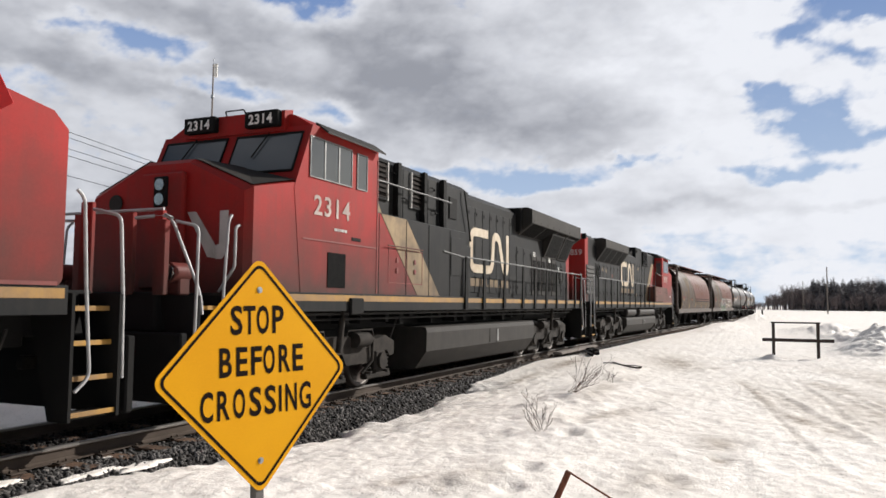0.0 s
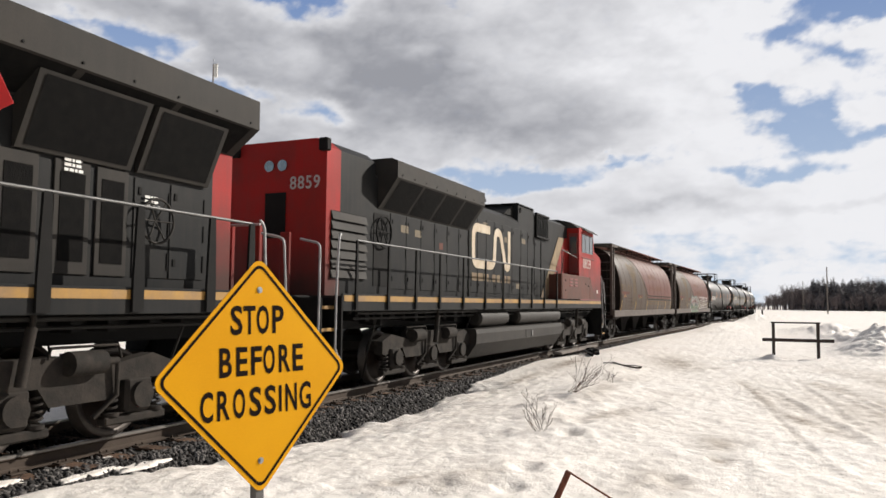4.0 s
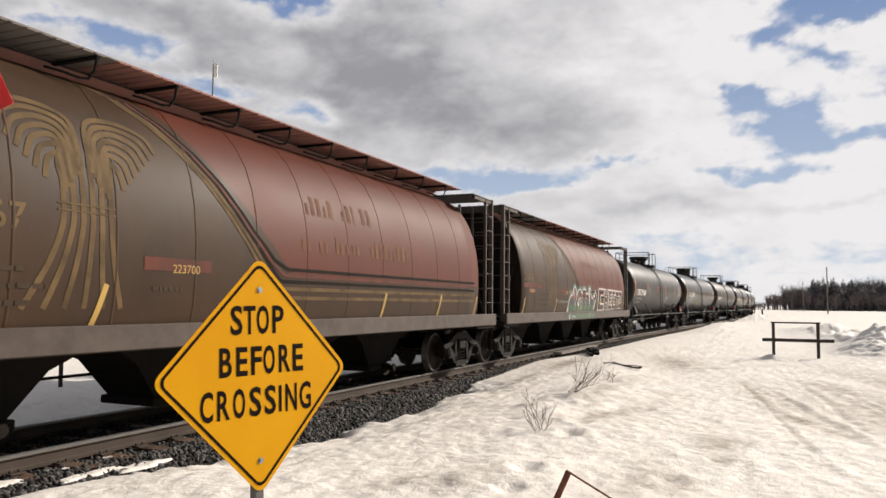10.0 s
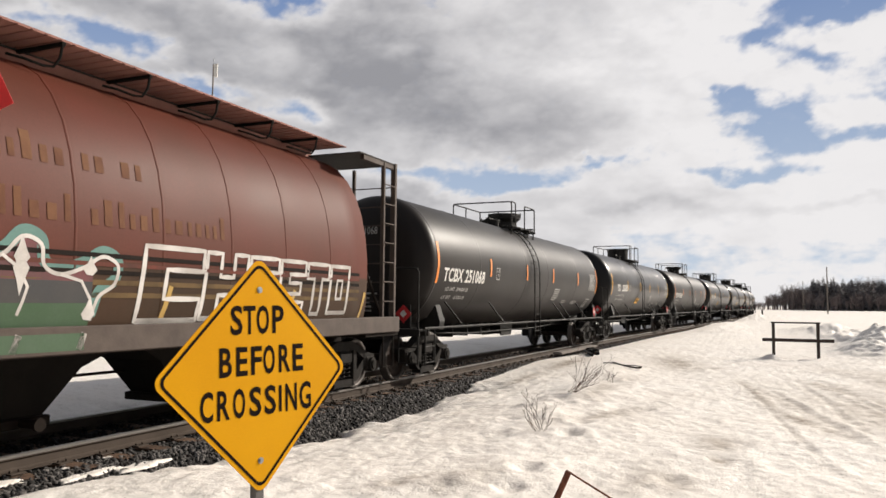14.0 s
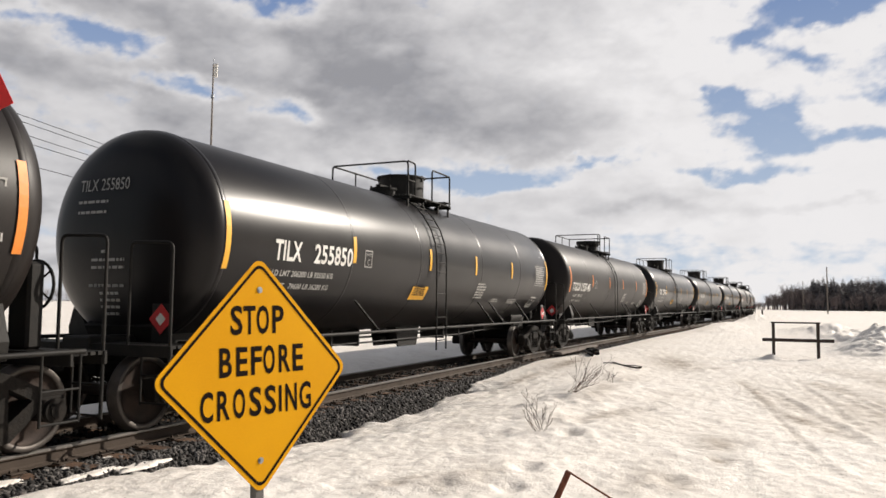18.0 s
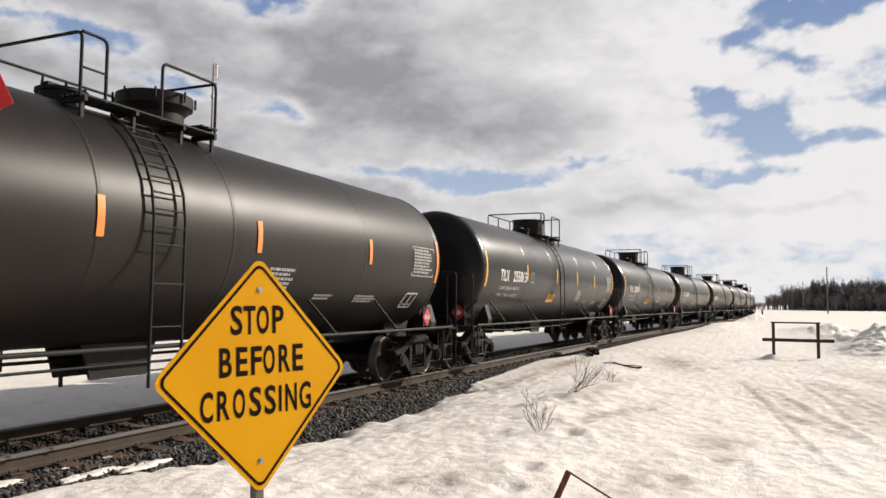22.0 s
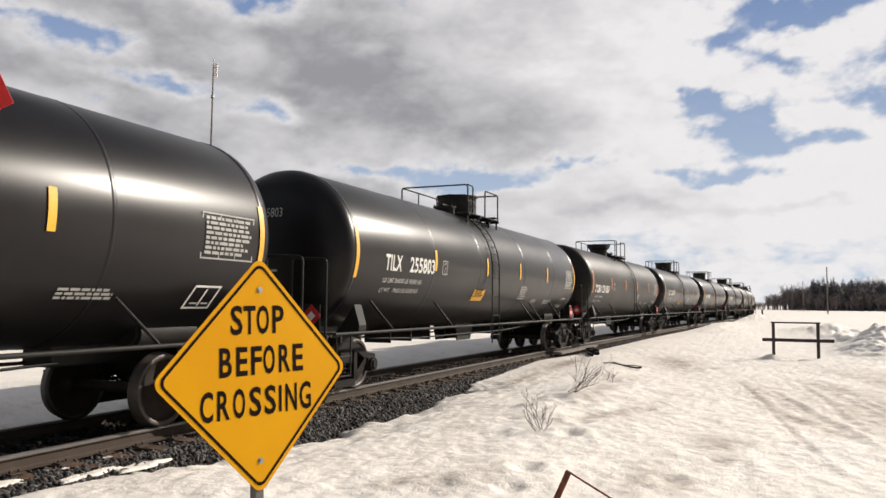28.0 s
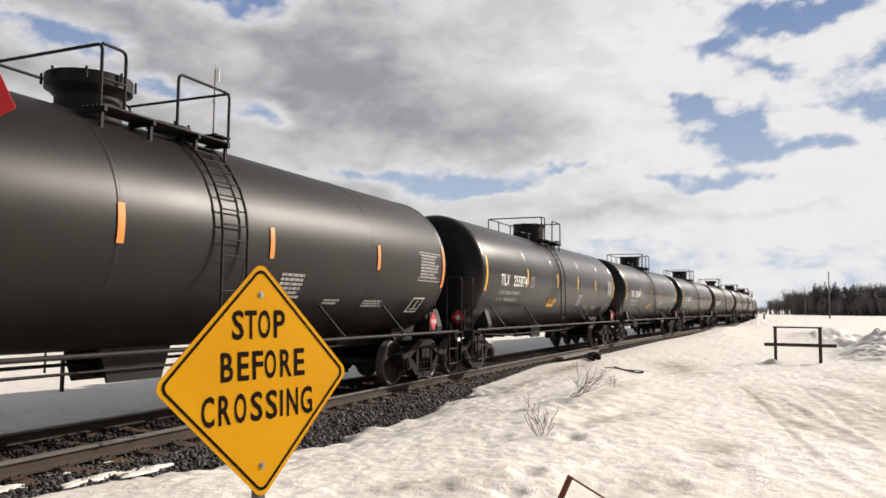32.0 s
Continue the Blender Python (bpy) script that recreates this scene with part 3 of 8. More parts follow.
def along(profile, s0, s1, step, z_off=0.0):
    rings = []
    for s in np.arange(s0, s1 + step / 2, step):
        rings.append([(*track(s, -o)[:2], z + z_off) for o, z in profile])
    return rings


bed_profile = [(-2.55, -0.72), (-1.66, -0.225), (-1.45, -0.206), (-0.9, -0.200), (0.0, -0.21), (0.9, -0.200), (1.45, -0.206), (1.66, -0.225), (2.55, -0.72)]
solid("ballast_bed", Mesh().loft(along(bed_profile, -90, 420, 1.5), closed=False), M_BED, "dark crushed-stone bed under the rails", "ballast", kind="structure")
head = [(-0.036, -0.03), (-0.036, -0.006), (-0.028, 0.0), (0.028, 0.0), (0.036, -0.006), (0.036, -0.03)]
web = [(0.036, -0.03), (0.034, -0.042), (0.009, -0.055), (0.009, -0.135), (0.03, -0.150), (0.07, -0.158), (0.07, -0.172), (-0.07, -0.172), (-0.07, -0.158), (-0.03, -0.150), (-0.009, -0.135), (-0.009, -0.055), (-0.034, -0.042), (-0.036, -0.03)]
for off in (0.755, -0.755):
    rail = thing("rail", "worn steel rail with a polished head and rusty web", "rail", "rails of the track", kind="structure")
    part("rail_web", Mesh().loft(along([(o + off, z) for o, z in web], -60, 420, 2.0), closed=False, smooth=False), M_RAIL, rail)
    part("rail_head", Mesh().loft(along([(o + off, z) for o, z in head], -60, 420, 2.0), closed=False, smooth=False), M_RAILTOP, rail)

ties = thing("railway_ties", "weathered brown timber ties half sunk in ballast", "railway ties", kind="structure")
tie_me = [Mesh().box(-0.115, 0.115, -1.3, 1.3, -0.36, -0.176, 0.012).done("tie", M_TIE) for _ in range(1)][0]
plate_me = Mesh().box(-0.09, 0.09, -0.18, 0.18, -0.176, -0.160, 0.004)
for q in (-0.11, 0.11):
    for w in (-0.05, 0.05):
        plate_me.box(w - 0.012, w + 0.012, q - 0.012, q + 0.012, -0.162, -0.135, 0.004)
plate_me = plate_me.done("tie_plate", M_RAIL)
rest = Mesh()
rnd = random.Random(11)
for i in range(int(470 / 0.56)):
    s = -60 + i * 0.56 + rnd.uniform(-0.03, 0.03)
    x, y, a = track(s)
    m = pose(x, y, rnd.uniform(-0.008, 0.006), 0, 0, math.degrees(a) + rnd.uniform(-1.2, 1.2)) @ Matrix.Translation((0, rnd.uniform(-0.05, 0.05), 0))
    if -6 < s < 120:
        part("tie", tie_me, None, ties, at=m)
        if s < 45:
            for off in (-0.755, 0.755):
                xx, yy, aa = track(s, off)
                part("tie_plate", plate_me, None, ties, at=pose(xx, yy, 0.0015, 0, 0, math.degrees(aa)))
    else:
        b = Mesh().box(-0.115, 0.115, -1.3, 1.3, -0.36, -0.176).moved(m)
        rest.put(b.v, b.f)
tagged(part("ties_far_off", rest, M_TIE, ties), kind="stuff")


def stones(name, n, s0, s1, o0, o1, size, zf, seed, material=None, lift=0.0):
    """Loose broken stones scattered over the bed."""
    r = np.random.RandomState(seed)
    base = np.array([(1, 0, 0), (-1, 0, 0), (0, 1, 0), (0, -1, 0), (0, 0, 1), (0, 0, -1), (.6, .6, .6), (-.6, -.6, .5), (.6, -.6, -.5), (-.6, .6, -.6)], float)
    tri = np.array([(0, 6, 4), (0, 2, 6), (2, 4, 6), (1, 7, 4), (1, 3, 7), (3, 4, 7), (0, 8, 5), (0, 3, 8), (3, 5, 8), (1, 9, 5), (1, 2, 9), (2, 5, 9), (0, 4, 3), (1, 4, 2), (0, 5, 2), (1, 5, 3)])
    s = r.uniform(0, 1, n) ** 1.5 * (s1 - s0) + s0
    o = r.uniform(o0, o1, n)
    xs, ys, aa = np.interp(s, _s, _x), np.interp(s, _s, _y), np.interp(s, _s, _a)
    cx, cy = xs + o * np.sin(aa), ys - o * np.cos(aa)
    cz = zf(o) + lift + r.uniform(-0.01, 0.015, n)
    k = size * r.uniform(0.55, 1.35, n)
    v = base[None] * (1 + r.uniform(-0.32, 0.32, (n, 10, 3)))
    q = r.normal(size=(n, 4))
    q /= np.linalg.norm(q, axis=1)[:, None]
    w, a, b, c = q.T
    R = np.stack([1 - 2 * (b * b + c * c), 2 * (a * b - w * c), 2 * (a * c + w * b), 2 * (a * b + w * c), 1 - 2 * (a * a + c * c), 2 * (b * c - w * a), 2 * (a * c - w * b), 2 * (b * c + w * a), 1 - 2 * (a * a + b * b)], 1).reshape(n, 3, 3)
    v = np.einsum("nij,nkj->nki", R, v * np.array([1, 0.8, 0.65])) * k[:, None, None]
    v += np.stack([cx, cy, cz], 1)[:, None]
    f = (tri[None] + 10 * np.arange(n)[:, None, None]).reshape(-1, 3)
    me = bpy.data.meshes.new(name)
    me.vertices.add(n * 10)
    me.vertices.foreach_set("co", v.ravel())
    me.loops.add(f.size)
    me.loops.foreach_set("vertex_index", f.ravel().astype(np.int32))
    me.polygons.add(len(f))
    me.polygons.foreach_set("loop_start", np.arange(0, f.size, 3, dtype=np.int32))
    me.update()
    me.materials.append(material or M_STONE)
    return me


def bed_z(o):
    return np.interp(np.abs(o), [0, 0.9, 1.45, 1.66, 2.55], [-0.21, -0.200, -0.206, -0.225, -0.72])


tagged(new("ballast_stones", stones("ballast_stones", 30000, 2.0, 46.0, 1.12, 2.45, 0.036, bed_z, 3)), "grey crushed stones on the track's shoulder", "ballast", kind="stuff")
tagged(new("ballast_stones", stones("ballast_stones_middle", 15000, 3.0, 40.0, -1.9, 0.68, 0.034, bed_z, 5, M_OILYSHADE, 0.022)), "dark crushed stones between the ties", "ballast", kind="stuff")
tagged(new("ballast_stones", stones("ballast_stones_by_rail", 3500, 2.0, 40.0, 0.82, 1.30, 0.030, bed_z, 9)), "grey crushed stones round the tie ends", "ballast", kind="stuff")
# ---------------------------------------------------------------- running gear


def wheelset(parent, x, r=0.457):
    ob = part("wheelset", WHEELS[r], None, parent, at=pose(x, 0, r))
    for me in TREADS[r]:
        part("tread", me, None, ob)
    return ob


def wheel_mesh(r):
    m, treads = Mesh(), []
    n = 40
    for sg in (-1, 1):
        tr = Mesh()
        treads.append(tr)
        prof = [(0.0, 0.70), (0.09, 0.70), (0.10, 0.74), (r * 0.45, 0.735), (r * 0.72, 0.745), (r * 0.80, 0.70), (r * 0.93, 0.695)]
        prof2 = [(r * 0.93, 0.695), (r + 0.024, 0.69), (r + 0.026, 0.715), (r, 0.73), (r - 0.004, 0.825), (r - 0.012, 0.83), (r * 0.86, 0.832), (r * 0.84, 0.815)]
        prof3 = [(r * 0.84, 0.815), (r * 0.78, 0.785), (r * 0.5, 0.79), (r * 0.3, 0.83), (0.11, 0.835), (0.10, 0.86), (0.085, 0.86)]
        for pr, tgt in ((prof, m), (prof2, tr), (prof3, m)):
            rings = [[(q * math.cos(2 * math.pi * i / n), sg * y, q * math.sin(2 * math.pi * i / n)) for i in range(n)] for q, y in pr]
            if sg > 0:
                rings = [ring[::-1] for ring in rings]
            tgt.loft(rings)
    m.cyl((0, -1.02, 0), (0, 1.02, 0), 0.075, 14)
    for k in range(3):
        a = 2 * math.pi * k / 3
        m.cyl((0.055 * math.cos(a), -1.04, 0.055 * math.sin(a)), (0.055 * math.cos(a), 1.04, 0.055 * math.sin(a)), 0.014, 6)
    return m.done("wheelset", M_WHEEL), [q.done("tread", M_TREAD) for q in treads]


WHEELS, TREADS = {}, {}
for r in (0.457, 0.52):
    WHEELS[r], TREADS[r] = wheel_mesh(r)


def side_frame_mesh():
    """One cast side frame of a three-piece freight truck, with its adapters and brake gear."""
    m = Mesh()
    y0, y1 = -1.13, -0.93
    top = [(-1.06, 0.52), (-1.06, 0.64), (-0.80, 0.68), (-0.40, 0.86), (-0.26, 0.90), (0.26, 0.90), (0.40, 0.86), (0.80, 0.68), (1.06, 0.64), (1.06, 0.52), (0.75, 0.54), (0.36, 0.74), (-0.36, 0.74), (-0.75, 0.54)]
    m.prism(top, "y", y0, y1)
    for sg in (-1, 1):
        m.prism([(sg * 0.86, 0.56), (sg * 0.70, 0.60), (sg * 0.30, 0.30), (sg * 0.30, 0.18), (sg * 0.44, 0.20)], "y", y0, y1)
        m.prism([(sg * 0.30, 0.20), (sg * 0.30, 0.76), (sg * 0.40, 0.76), (sg * 0.42, 0.24)], "y", y0, y1)
        m.box(sg * 0.89 - 0.16, sg * 0.89 + 0.16, y0 - 0.03, y1, 0.36, 0.60, 0.03)
        m.cyl((sg * 0.89, -1.21, 0.457), (sg * 0.89, -1.0, 0.457), 0.125, 18)
        m.cyl((sg * 0.89, -1.235, 0.457), (sg * 0.89, -1.2, 0.457), 0.075, 14)
        for k in range(3):
            a = 2 * math.pi * k / 3 + 0.4
            m.cyl((sg * 0.89 + 0.075 * math.cos(a), -1.225, 0.457 + 0.075 * math.sin(a)), (sg * 0.89 + 0.075 * math.cos(a), -1.2, 0.457 + 0.075 * math.sin(a)), 0.018, 6)
    m.prism([(-0.36, 0.12), (-0.30, 0.24), (0.30, 0.24), (0.36, 0.12)], "y", y0, y1)
    m.box(-0.20, 0.20, -1.16, -0.80, 0.52, 0.72, 0.02)
    return m


def spring_mesh():
    m = Mesh()
    for cx in (-0.17, 0.0, 0.17):
        for cy in (-1.06, -0.93):
            pts = [(cx + 0.062 * math.cos(a * 0.7), cy + 0.062 * math.sin(a * 0.7), 0.24 + 0.28 * a / 36) for a in range(37)]
            m.tube(pts, 0.014, 5)
    return m


FRAME_ME = side_frame_mesh().done("side_frame", M_TRUCK)
SPRING_ME = spring_mesh().done("spring_nest", M_TRUCK)
BOLSTER_ME = Mesh().box(-0.19, 0.19, -1.15, 1.15, 0.52, 0.74, 0.03).box(-0.3, 0.3, -0.3, 0.3, 0.74, 0.86, 0.03).done("bolster", M_TRUCK)
_bb = Mesh()
for sg in (1,):
    _bb.box(sg * 0.36 - 0.05, sg * 0.36 + 0.05, -0.85, 0.85, 0.36, 0.44, 0.01)
    for w in (-0.75, 0.75):
        _bb.prism([(sg * 0.36, 0.26), (sg * 0.36, 0.56), (sg * 0.44, 0.58), (sg * 0.42, 0.44), (sg * 0.46, 0.24)], "y", w - 0.05, w + 0.05)
BRAKE_ME = _bb.done("brake_beam", M_BLACK)


def freight_truck(car, x):
    fr = part("truck", BOLSTER_ME, None, car, "three-piece cast steel truck", at=pose(x, 0, 0))
    for turn in (0, 180):
        part("side_frame", FRAME_ME, None, fr, at=pose(0, 0, 0, 0, 0, turn))
        part("spring_nest", SPRING_ME, None, fr, at=pose(0, 0, 0, 0, 0, turn))
        part("brake_beam", BRAKE_ME, None, fr, at=pose(0, 0, 0, 0, 0, turn))
    return [(wheelset(car, x - 0.89), x - 0.89, 0.457), (wheelset(car, x + 0.89), x + 0.89, 0.457)]


COUPLER_ME = Mesh().box(-0.62, 0.0, -0.07, 0.07, 0.78, 0.94, 0.02).prism([(-0.06, -0.14), (0.10, -0.17), (0.20, -0.12), (0.20, -0.02), (0.08, 0.02), (0.12, 0.16), (0.0, 0.17), (-0.08, 0.10)], "z", 0.74, 0.99).done("coupler", M_TRUCK)


def coupler(car, x, ahead):
    return part("coupler", COUPLER_ME, None, car, at=pose(x, 0, 0, 0, 0, 0 if ahead > 0 else 180))


def hose(car, x, ahead):
    pts = [(x, 0.25, 0.82), (x + 0.10 * ahead, 0.26, 0.70), (x + 0.22 * ahead, 0.22, 0.46), (x + 0.36 * ahead, 0.14, 0.36), (x + 0.45 * ahead, 0.08, 0.38)]
    return part("air_hose", Mesh().tube(pts, 0.022, 8), M_BLACK, car)


# ---------------------------------------------------------------- tank cars
TR, TZ, TEND = 1.46, 2.48, 7.58


def tank_profile():
    prof = [(-TEND, TR)]
    for k in range(1, 11):
        a = math.pi / 2 * k / 10
        prof.insert(0, (-TEND - 0.46 * math.sin(a), TR * max(math.cos(a) ** 0.62, 0.0)))
    return prof


def tank_shell():
    prof = tank_profile()
    xs = [(-TEND, TR), (-2.6, TR), (0.9, TR), (4.0, TR), (TEND, TR)]
    full = prof[:-1] + xs + [(-x, r) for x, r in reversed(prof[:-1])]
    n = 72
    rings = [[(x, r * math.sin(2 * math.pi * i / n), TZ + r * math.cos(2 * math.pi * i / n)) for i in range(n)] for x, r in full]
    return Mesh().loft(rings)


def weld_band(x, w=0.05, h=0.006):
    n = 72
    prof = [(x - w, TR), (x - w * 0.6, TR + h), (x + w * 0.6, TR + h), (x + w, TR)]
    return Mesh().loft([[(q, r * math.sin(2 * math.pi * i / n), TZ + r * math.cos(2 * math.pi * i / n)) for i in range(n)] for q, r in prof])


def wrap(mesh, x, z, proud=0.013):
    """Bends a flat mesh (x to the right, y up) round the tank's near side, with its origin at x and the height z."""
    out = []
    a0 = math.asin((z - TZ) / TR)
    for p in mesh.v:
        a = a0 + p[1] / TR
        out.append((x + p[0], -(TR + proud) * math.cos(a), TZ + (TR + proud) * math.sin(a)))
    mesh.v = out
    return mesh


def patch(w, h, n=6):
    v = [(x, h * i / n, 0) for i in range(n + 1) for x in (0, w)]
    return Mesh().put(v, [(2 * i, 2 * i + 1, 2 * i + 3, 2 * i + 2) for i in range(n)])


def ladder(points_a, points_b, rungs, r=0.018):
    m = Mesh().tube(points_a, r, 6).tube(points_b, r, 6)
    def at(pts, f):
        d = f * (len(pts) - 1)
        i = min(int(d), len(pts) - 2)
        return Vector(pts[i]).lerp(Vector(pts[i + 1]), d - i)
    for i in range(rungs):
        f = (i + 0.6) / rungs
        m.cyl(at(points_a, f), at(points_b, f), 0.011, 6)
    return m


def tank_car(mark, number, glossy, label, seed, dx=0.3, lx=-0.75):
    """dx: place of the valve housing; lx: middle of the side ladders."""
    rr = random.Random(seed)
    shell_mat = M_TANKGLOSS if glossy else M_TANKMATT
    tape = M_REFLECT if glossy else M_REFLECTO
    car = thing("tank_car", label, "tank car", "cars of the train")
    body = part("tank", TANK_ME[glossy], None, car, "glossy black tank" if glossy else "faded dark grey-brown tank")
    for x in ((-4.3, -1.6, 1.9, 4.9) if glossy else (-5.0, -1.35, 0.85, 4.4)):
        part("weld_seam", weld_band(x, 0.03, 0.004), shell_mat, body)
    part("head_seam", weld_band(-TEND + 0.05, 0.045, 0.008), shell_mat, body)
    part("head_seam", weld_band(TEND - 0.05, 0.045, 0.008), shell_mat, body)
    # fittings on top
    dome_h = 4.50 if glossy else 4.44
    if glossy:
        dm = Mesh().cyl((dx, 0, 3.75), (dx, 0, dome_h - 0.03), 0.53, 32).cyl((dx, 0, dome_h - 0.03), (dx, 0, dome_h), 0.57, 32)
    else:
        dm = Mesh().cyl((dx, 0, 3.75), (dx, 0, 4.18), 0.40, 28).cyl((dx, 0, 4.18), (dx, 0, 4.28), 0.40, 28, r2=0.50).cyl((dx, 0, 4.28), (dx, 0, dome_h), 0.52, 28)
    for k in range(8):
        a = 2 * math.pi * k / 8
        dm.cyl((dx + 0.545 * math.cos(a), 0.545 * math.sin(a), dome_h - 0.12), (dx + 0.545 * math.cos(a), 0.545 * math.sin(a), dome_h + 0.02), 0.018, 6)
    part("dome", dm, M_BLACK, car, "bolted valve housing")
    mh = -0.75 if dx > 0 else 0.75
    nz = Mesh().cyl((-0.75, -0.1, 3.8), (-0.75, -0.1, 4.06), 0.26, 20).cyl((-0.75, -0.1, 4.06), (-0.75, -0.1, 4.10), 0.30, 20)
    nz.box(-1.0, -0.5, -0.16, -0.04, 4.10, 4.16, 0.01).cyl((-0.35, 0.1, 4.0), (-0.35, 0.1, 4.24), 0.05, 10)
    for k in range(6):
        a = 2 * math.pi * k / 6
        nz.cyl((-0.75 + 0.27 * math.cos(a), -0.1 + 0.27 * math.sin(a), 4.05), (-0.75 + 0.27 * math.cos(a), -0.1 + 0.27 * math.sin(a), 4.15), 0.02, 6)
    part("manway", nz.moved(Matrix.Translation((mh + 0.75, 0, 0))), M_BLACK, car)
    # platform
    for sg in (-1, 1):
        for k in range(5):
            part("platform_bar", Mesh().box(-1.2, 1.05, sg * (0.62 + 0.075 * k) - 0.03, sg * (0.62 + 0.075 * k) + 0.03, 3.86, 3.885, 0.004), M_BLACK, car)
        for x in (-1.15, -0.4, 0.4, 1.0):
            part("platform_bracket", Mesh().box(x - 0.025, x + 0.025, min(sg * 0.55, sg * 0.97), max(sg * 0.55, sg * 0.97), 3.80, 3.86, 0.004).box(x - 0.02, x + 0.02, sg * 0.90 - 0.02, sg * 0.90 + 0.02, 3.60, 3.84), M_BLACK, car)
    for x in (0.78, 0.9, 1.02):
        part("platform_bar", Mesh().box(x - 0.04, x + 0.04, -0.95, 0.95, 3.93, 3.955, 0.004), M_BLACK, car)
    zt = 4.58
    def loop(pts):
        m = Mesh()
        out = []
        for i, p in enumerate(pts):
            p = Vector(p)
            if 0 < i < len(pts) - 1:
                a, b = (Vector(pts[i - 1]) - p).normalized(), (Vector(pts[i + 1]) - p).normalized()
                for f in (0.0, 0.25, 0.5, 0.75, 1.0):
                    out.append(p + a * 0.09 * (1 - f) ** 2 + b * 0.09 * f ** 2)
            else:
                out.append(p)
        return m.tube(out, 0.02, 8)
    part("handrail", loop([(-1.2, 0.93, 3.85), (-1.2, 0.93, zt), (-1.2, -0.93, zt), (-1.2, -0.93, 3.85)]), M_BLACK, car)
    part("handrail", loop([(-1.2, 0.93, 4.2), (-1.2, 0.93, zt + 0.001), (1.02, 0.93, zt + 0.001), (1.02, 0.93, 3.85)]), M_BLACK, car)
    part("handrail", loop([(-1.2, -0.93, zt), (-0.85, -0.93, zt), (-0.85, -0.93, 3.85)]), M_BLACK, car)
    part("handrail", loop([(0.02, -0.93, 3.85), (0.02, -0.93, zt), (1.02, -0.93, zt), (1.02, -0.93, 3.80)]), M_BLACK, car)
    part("handrail", loop([(1.02, -0.93, zt), (1.02, 0.93, zt)]), M_BLACK, car)
    part("handrail", Mesh().cyl((-0.2, 0.93, zt), (-0.2, 0.93, 3.85), 0.018, 6), M_BLACK, car)
    part("handrail", Mesh().cyl((-1.2, -0.93, 4.18), (-0.85, -0.93, 4.18), 0.014, 6), M_BLACK, car)
    # ladder down the near and the far side
    for sg, nm in ((-1, "ladder"), (1, "ladder")):
        def side_pts(x):
            pts = []
            for a in (58, 48, 38, 26, 14, 2):
                pts.append((x, sg * (TR + 0.07) * math.cos(radians(a)), TZ + (TR + 0.07) * math.sin(radians(a))))
            return pts + [(x, sg * (TR + 0.07), 2.2), (x, sg * (TR + 0.07), 1.4), (x, sg * (TR + 0.07), 0.62)]
        part(nm, ladder(side_pts(lx - 0.25), side_pts(lx + 0.25), 13), M_BLACK, car)
    # running board rail along each side with struts
    for sg in (-1, 1):
        m = Mesh().cyl((-8.25, sg * 1.5, 1.07), (8.25, sg * 1.5, 1.07), 0.028, 8)
        for x in (-6.2, -3.4, 2.6, 5.6, 3.4):
            m.cyl((x, sg * 1.5, 1.07), (x - 0.42, sg * 1.22, 1.62), 0.022, 6)
        part("side_rail", m, M_BLACK, car)
    # stub sills, bolster saddles and end platforms
    for sg in (-1, 1):
        sill = Mesh().box(min(sg * 5.2, sg * 8.55), max(sg * 5.2, sg * 8.55), -0.24, 0.24, 0.80, 1.14, 0.02)
        sill.prism([(sg * 6.9, 0.88), (sg * 7.7, 0.88), (sg * 7.9, 1.25), (sg * 7.0, 1.9), (sg * 6.6, 1.3)], "y", -0.6, 0.6)
        for w in (-1, 1):
            sill.prism([(w * 0.3, 0.95), (w * 1.45, 1.02), (w * 1.47, 1.20), (w * 1.36, 1.55), (w * 1.0, 1.05), (w * 0.3, 1.05)], "x", sg * 7.3 - 0.12, sg * 7.3 + 0.12)
        part("stub_sill", sill, M_BLACK, car)
        for k in range(4):
            part("end_platform_bar", Mesh().box(min(sg * (8.12 + 0.1 * k), sg * (8.19 + 0.1 * k)), max(sg * (8.12 + 0.1 * k), sg * (8.19 + 0.1 * k)), -1.5, 1.5, 1.02, 1.06, 0.004), M_BLACK, car)
        for q in (8.06, 8.485):
            part("end_sill", Mesh().box(min(sg * q, sg * (q + 0.042)), max(sg * q, sg * (q + 0.042)), -1.52, 1.52, 0.92, 1.06, 0.006), M_BLACK, car)
        for w in (-1, 1):
            m = loop([(sg * 8.5, w * 1.48, 0.35), (sg * 8.5, w * 1.48, 2.28), (sg * 8.5, w * 0.82, 2.30), (sg * 8.5, w * 0.82, 1.05)])
            for z in (0.38, 0.70):
                m.cyl((sg * 8.5, w * 1.48, z), (sg * 8.5, w * 1.05, z), 0.014, 6)
            m.cyl((sg * 8.5, w * 1.05, 0.35), (sg * 8.5, w * 1.05, 1.0), 0.016, 6)
            part("end_handrail", m, M_BLACK, car)
            m = Mesh().cyl((sg * 8.2, w * 1.5, 1.07), (sg * 8.2, w * 1.5, 0.36), 0.016, 6).cyl((sg * 7.75, w * 1.5, 1.07), (sg * 7.75, w * 1.5, 0.36), 0.016, 6)
            for z in (0.38, 0.70):
                m.cyl((sg * 8.2, w * 1.5, z), (sg * 7.75, w * 1.5, z), 0.014, 6)
            part("stirrup", m, M_BLACK, car)
        coupler(car, sg * 8.86, sg)
        hose(car, sg * 8.6, sg)
    # brake stand, reservoir, piping, bottom outlet
    wheel = Mesh()
    cz, cx = 1.75, 8.42
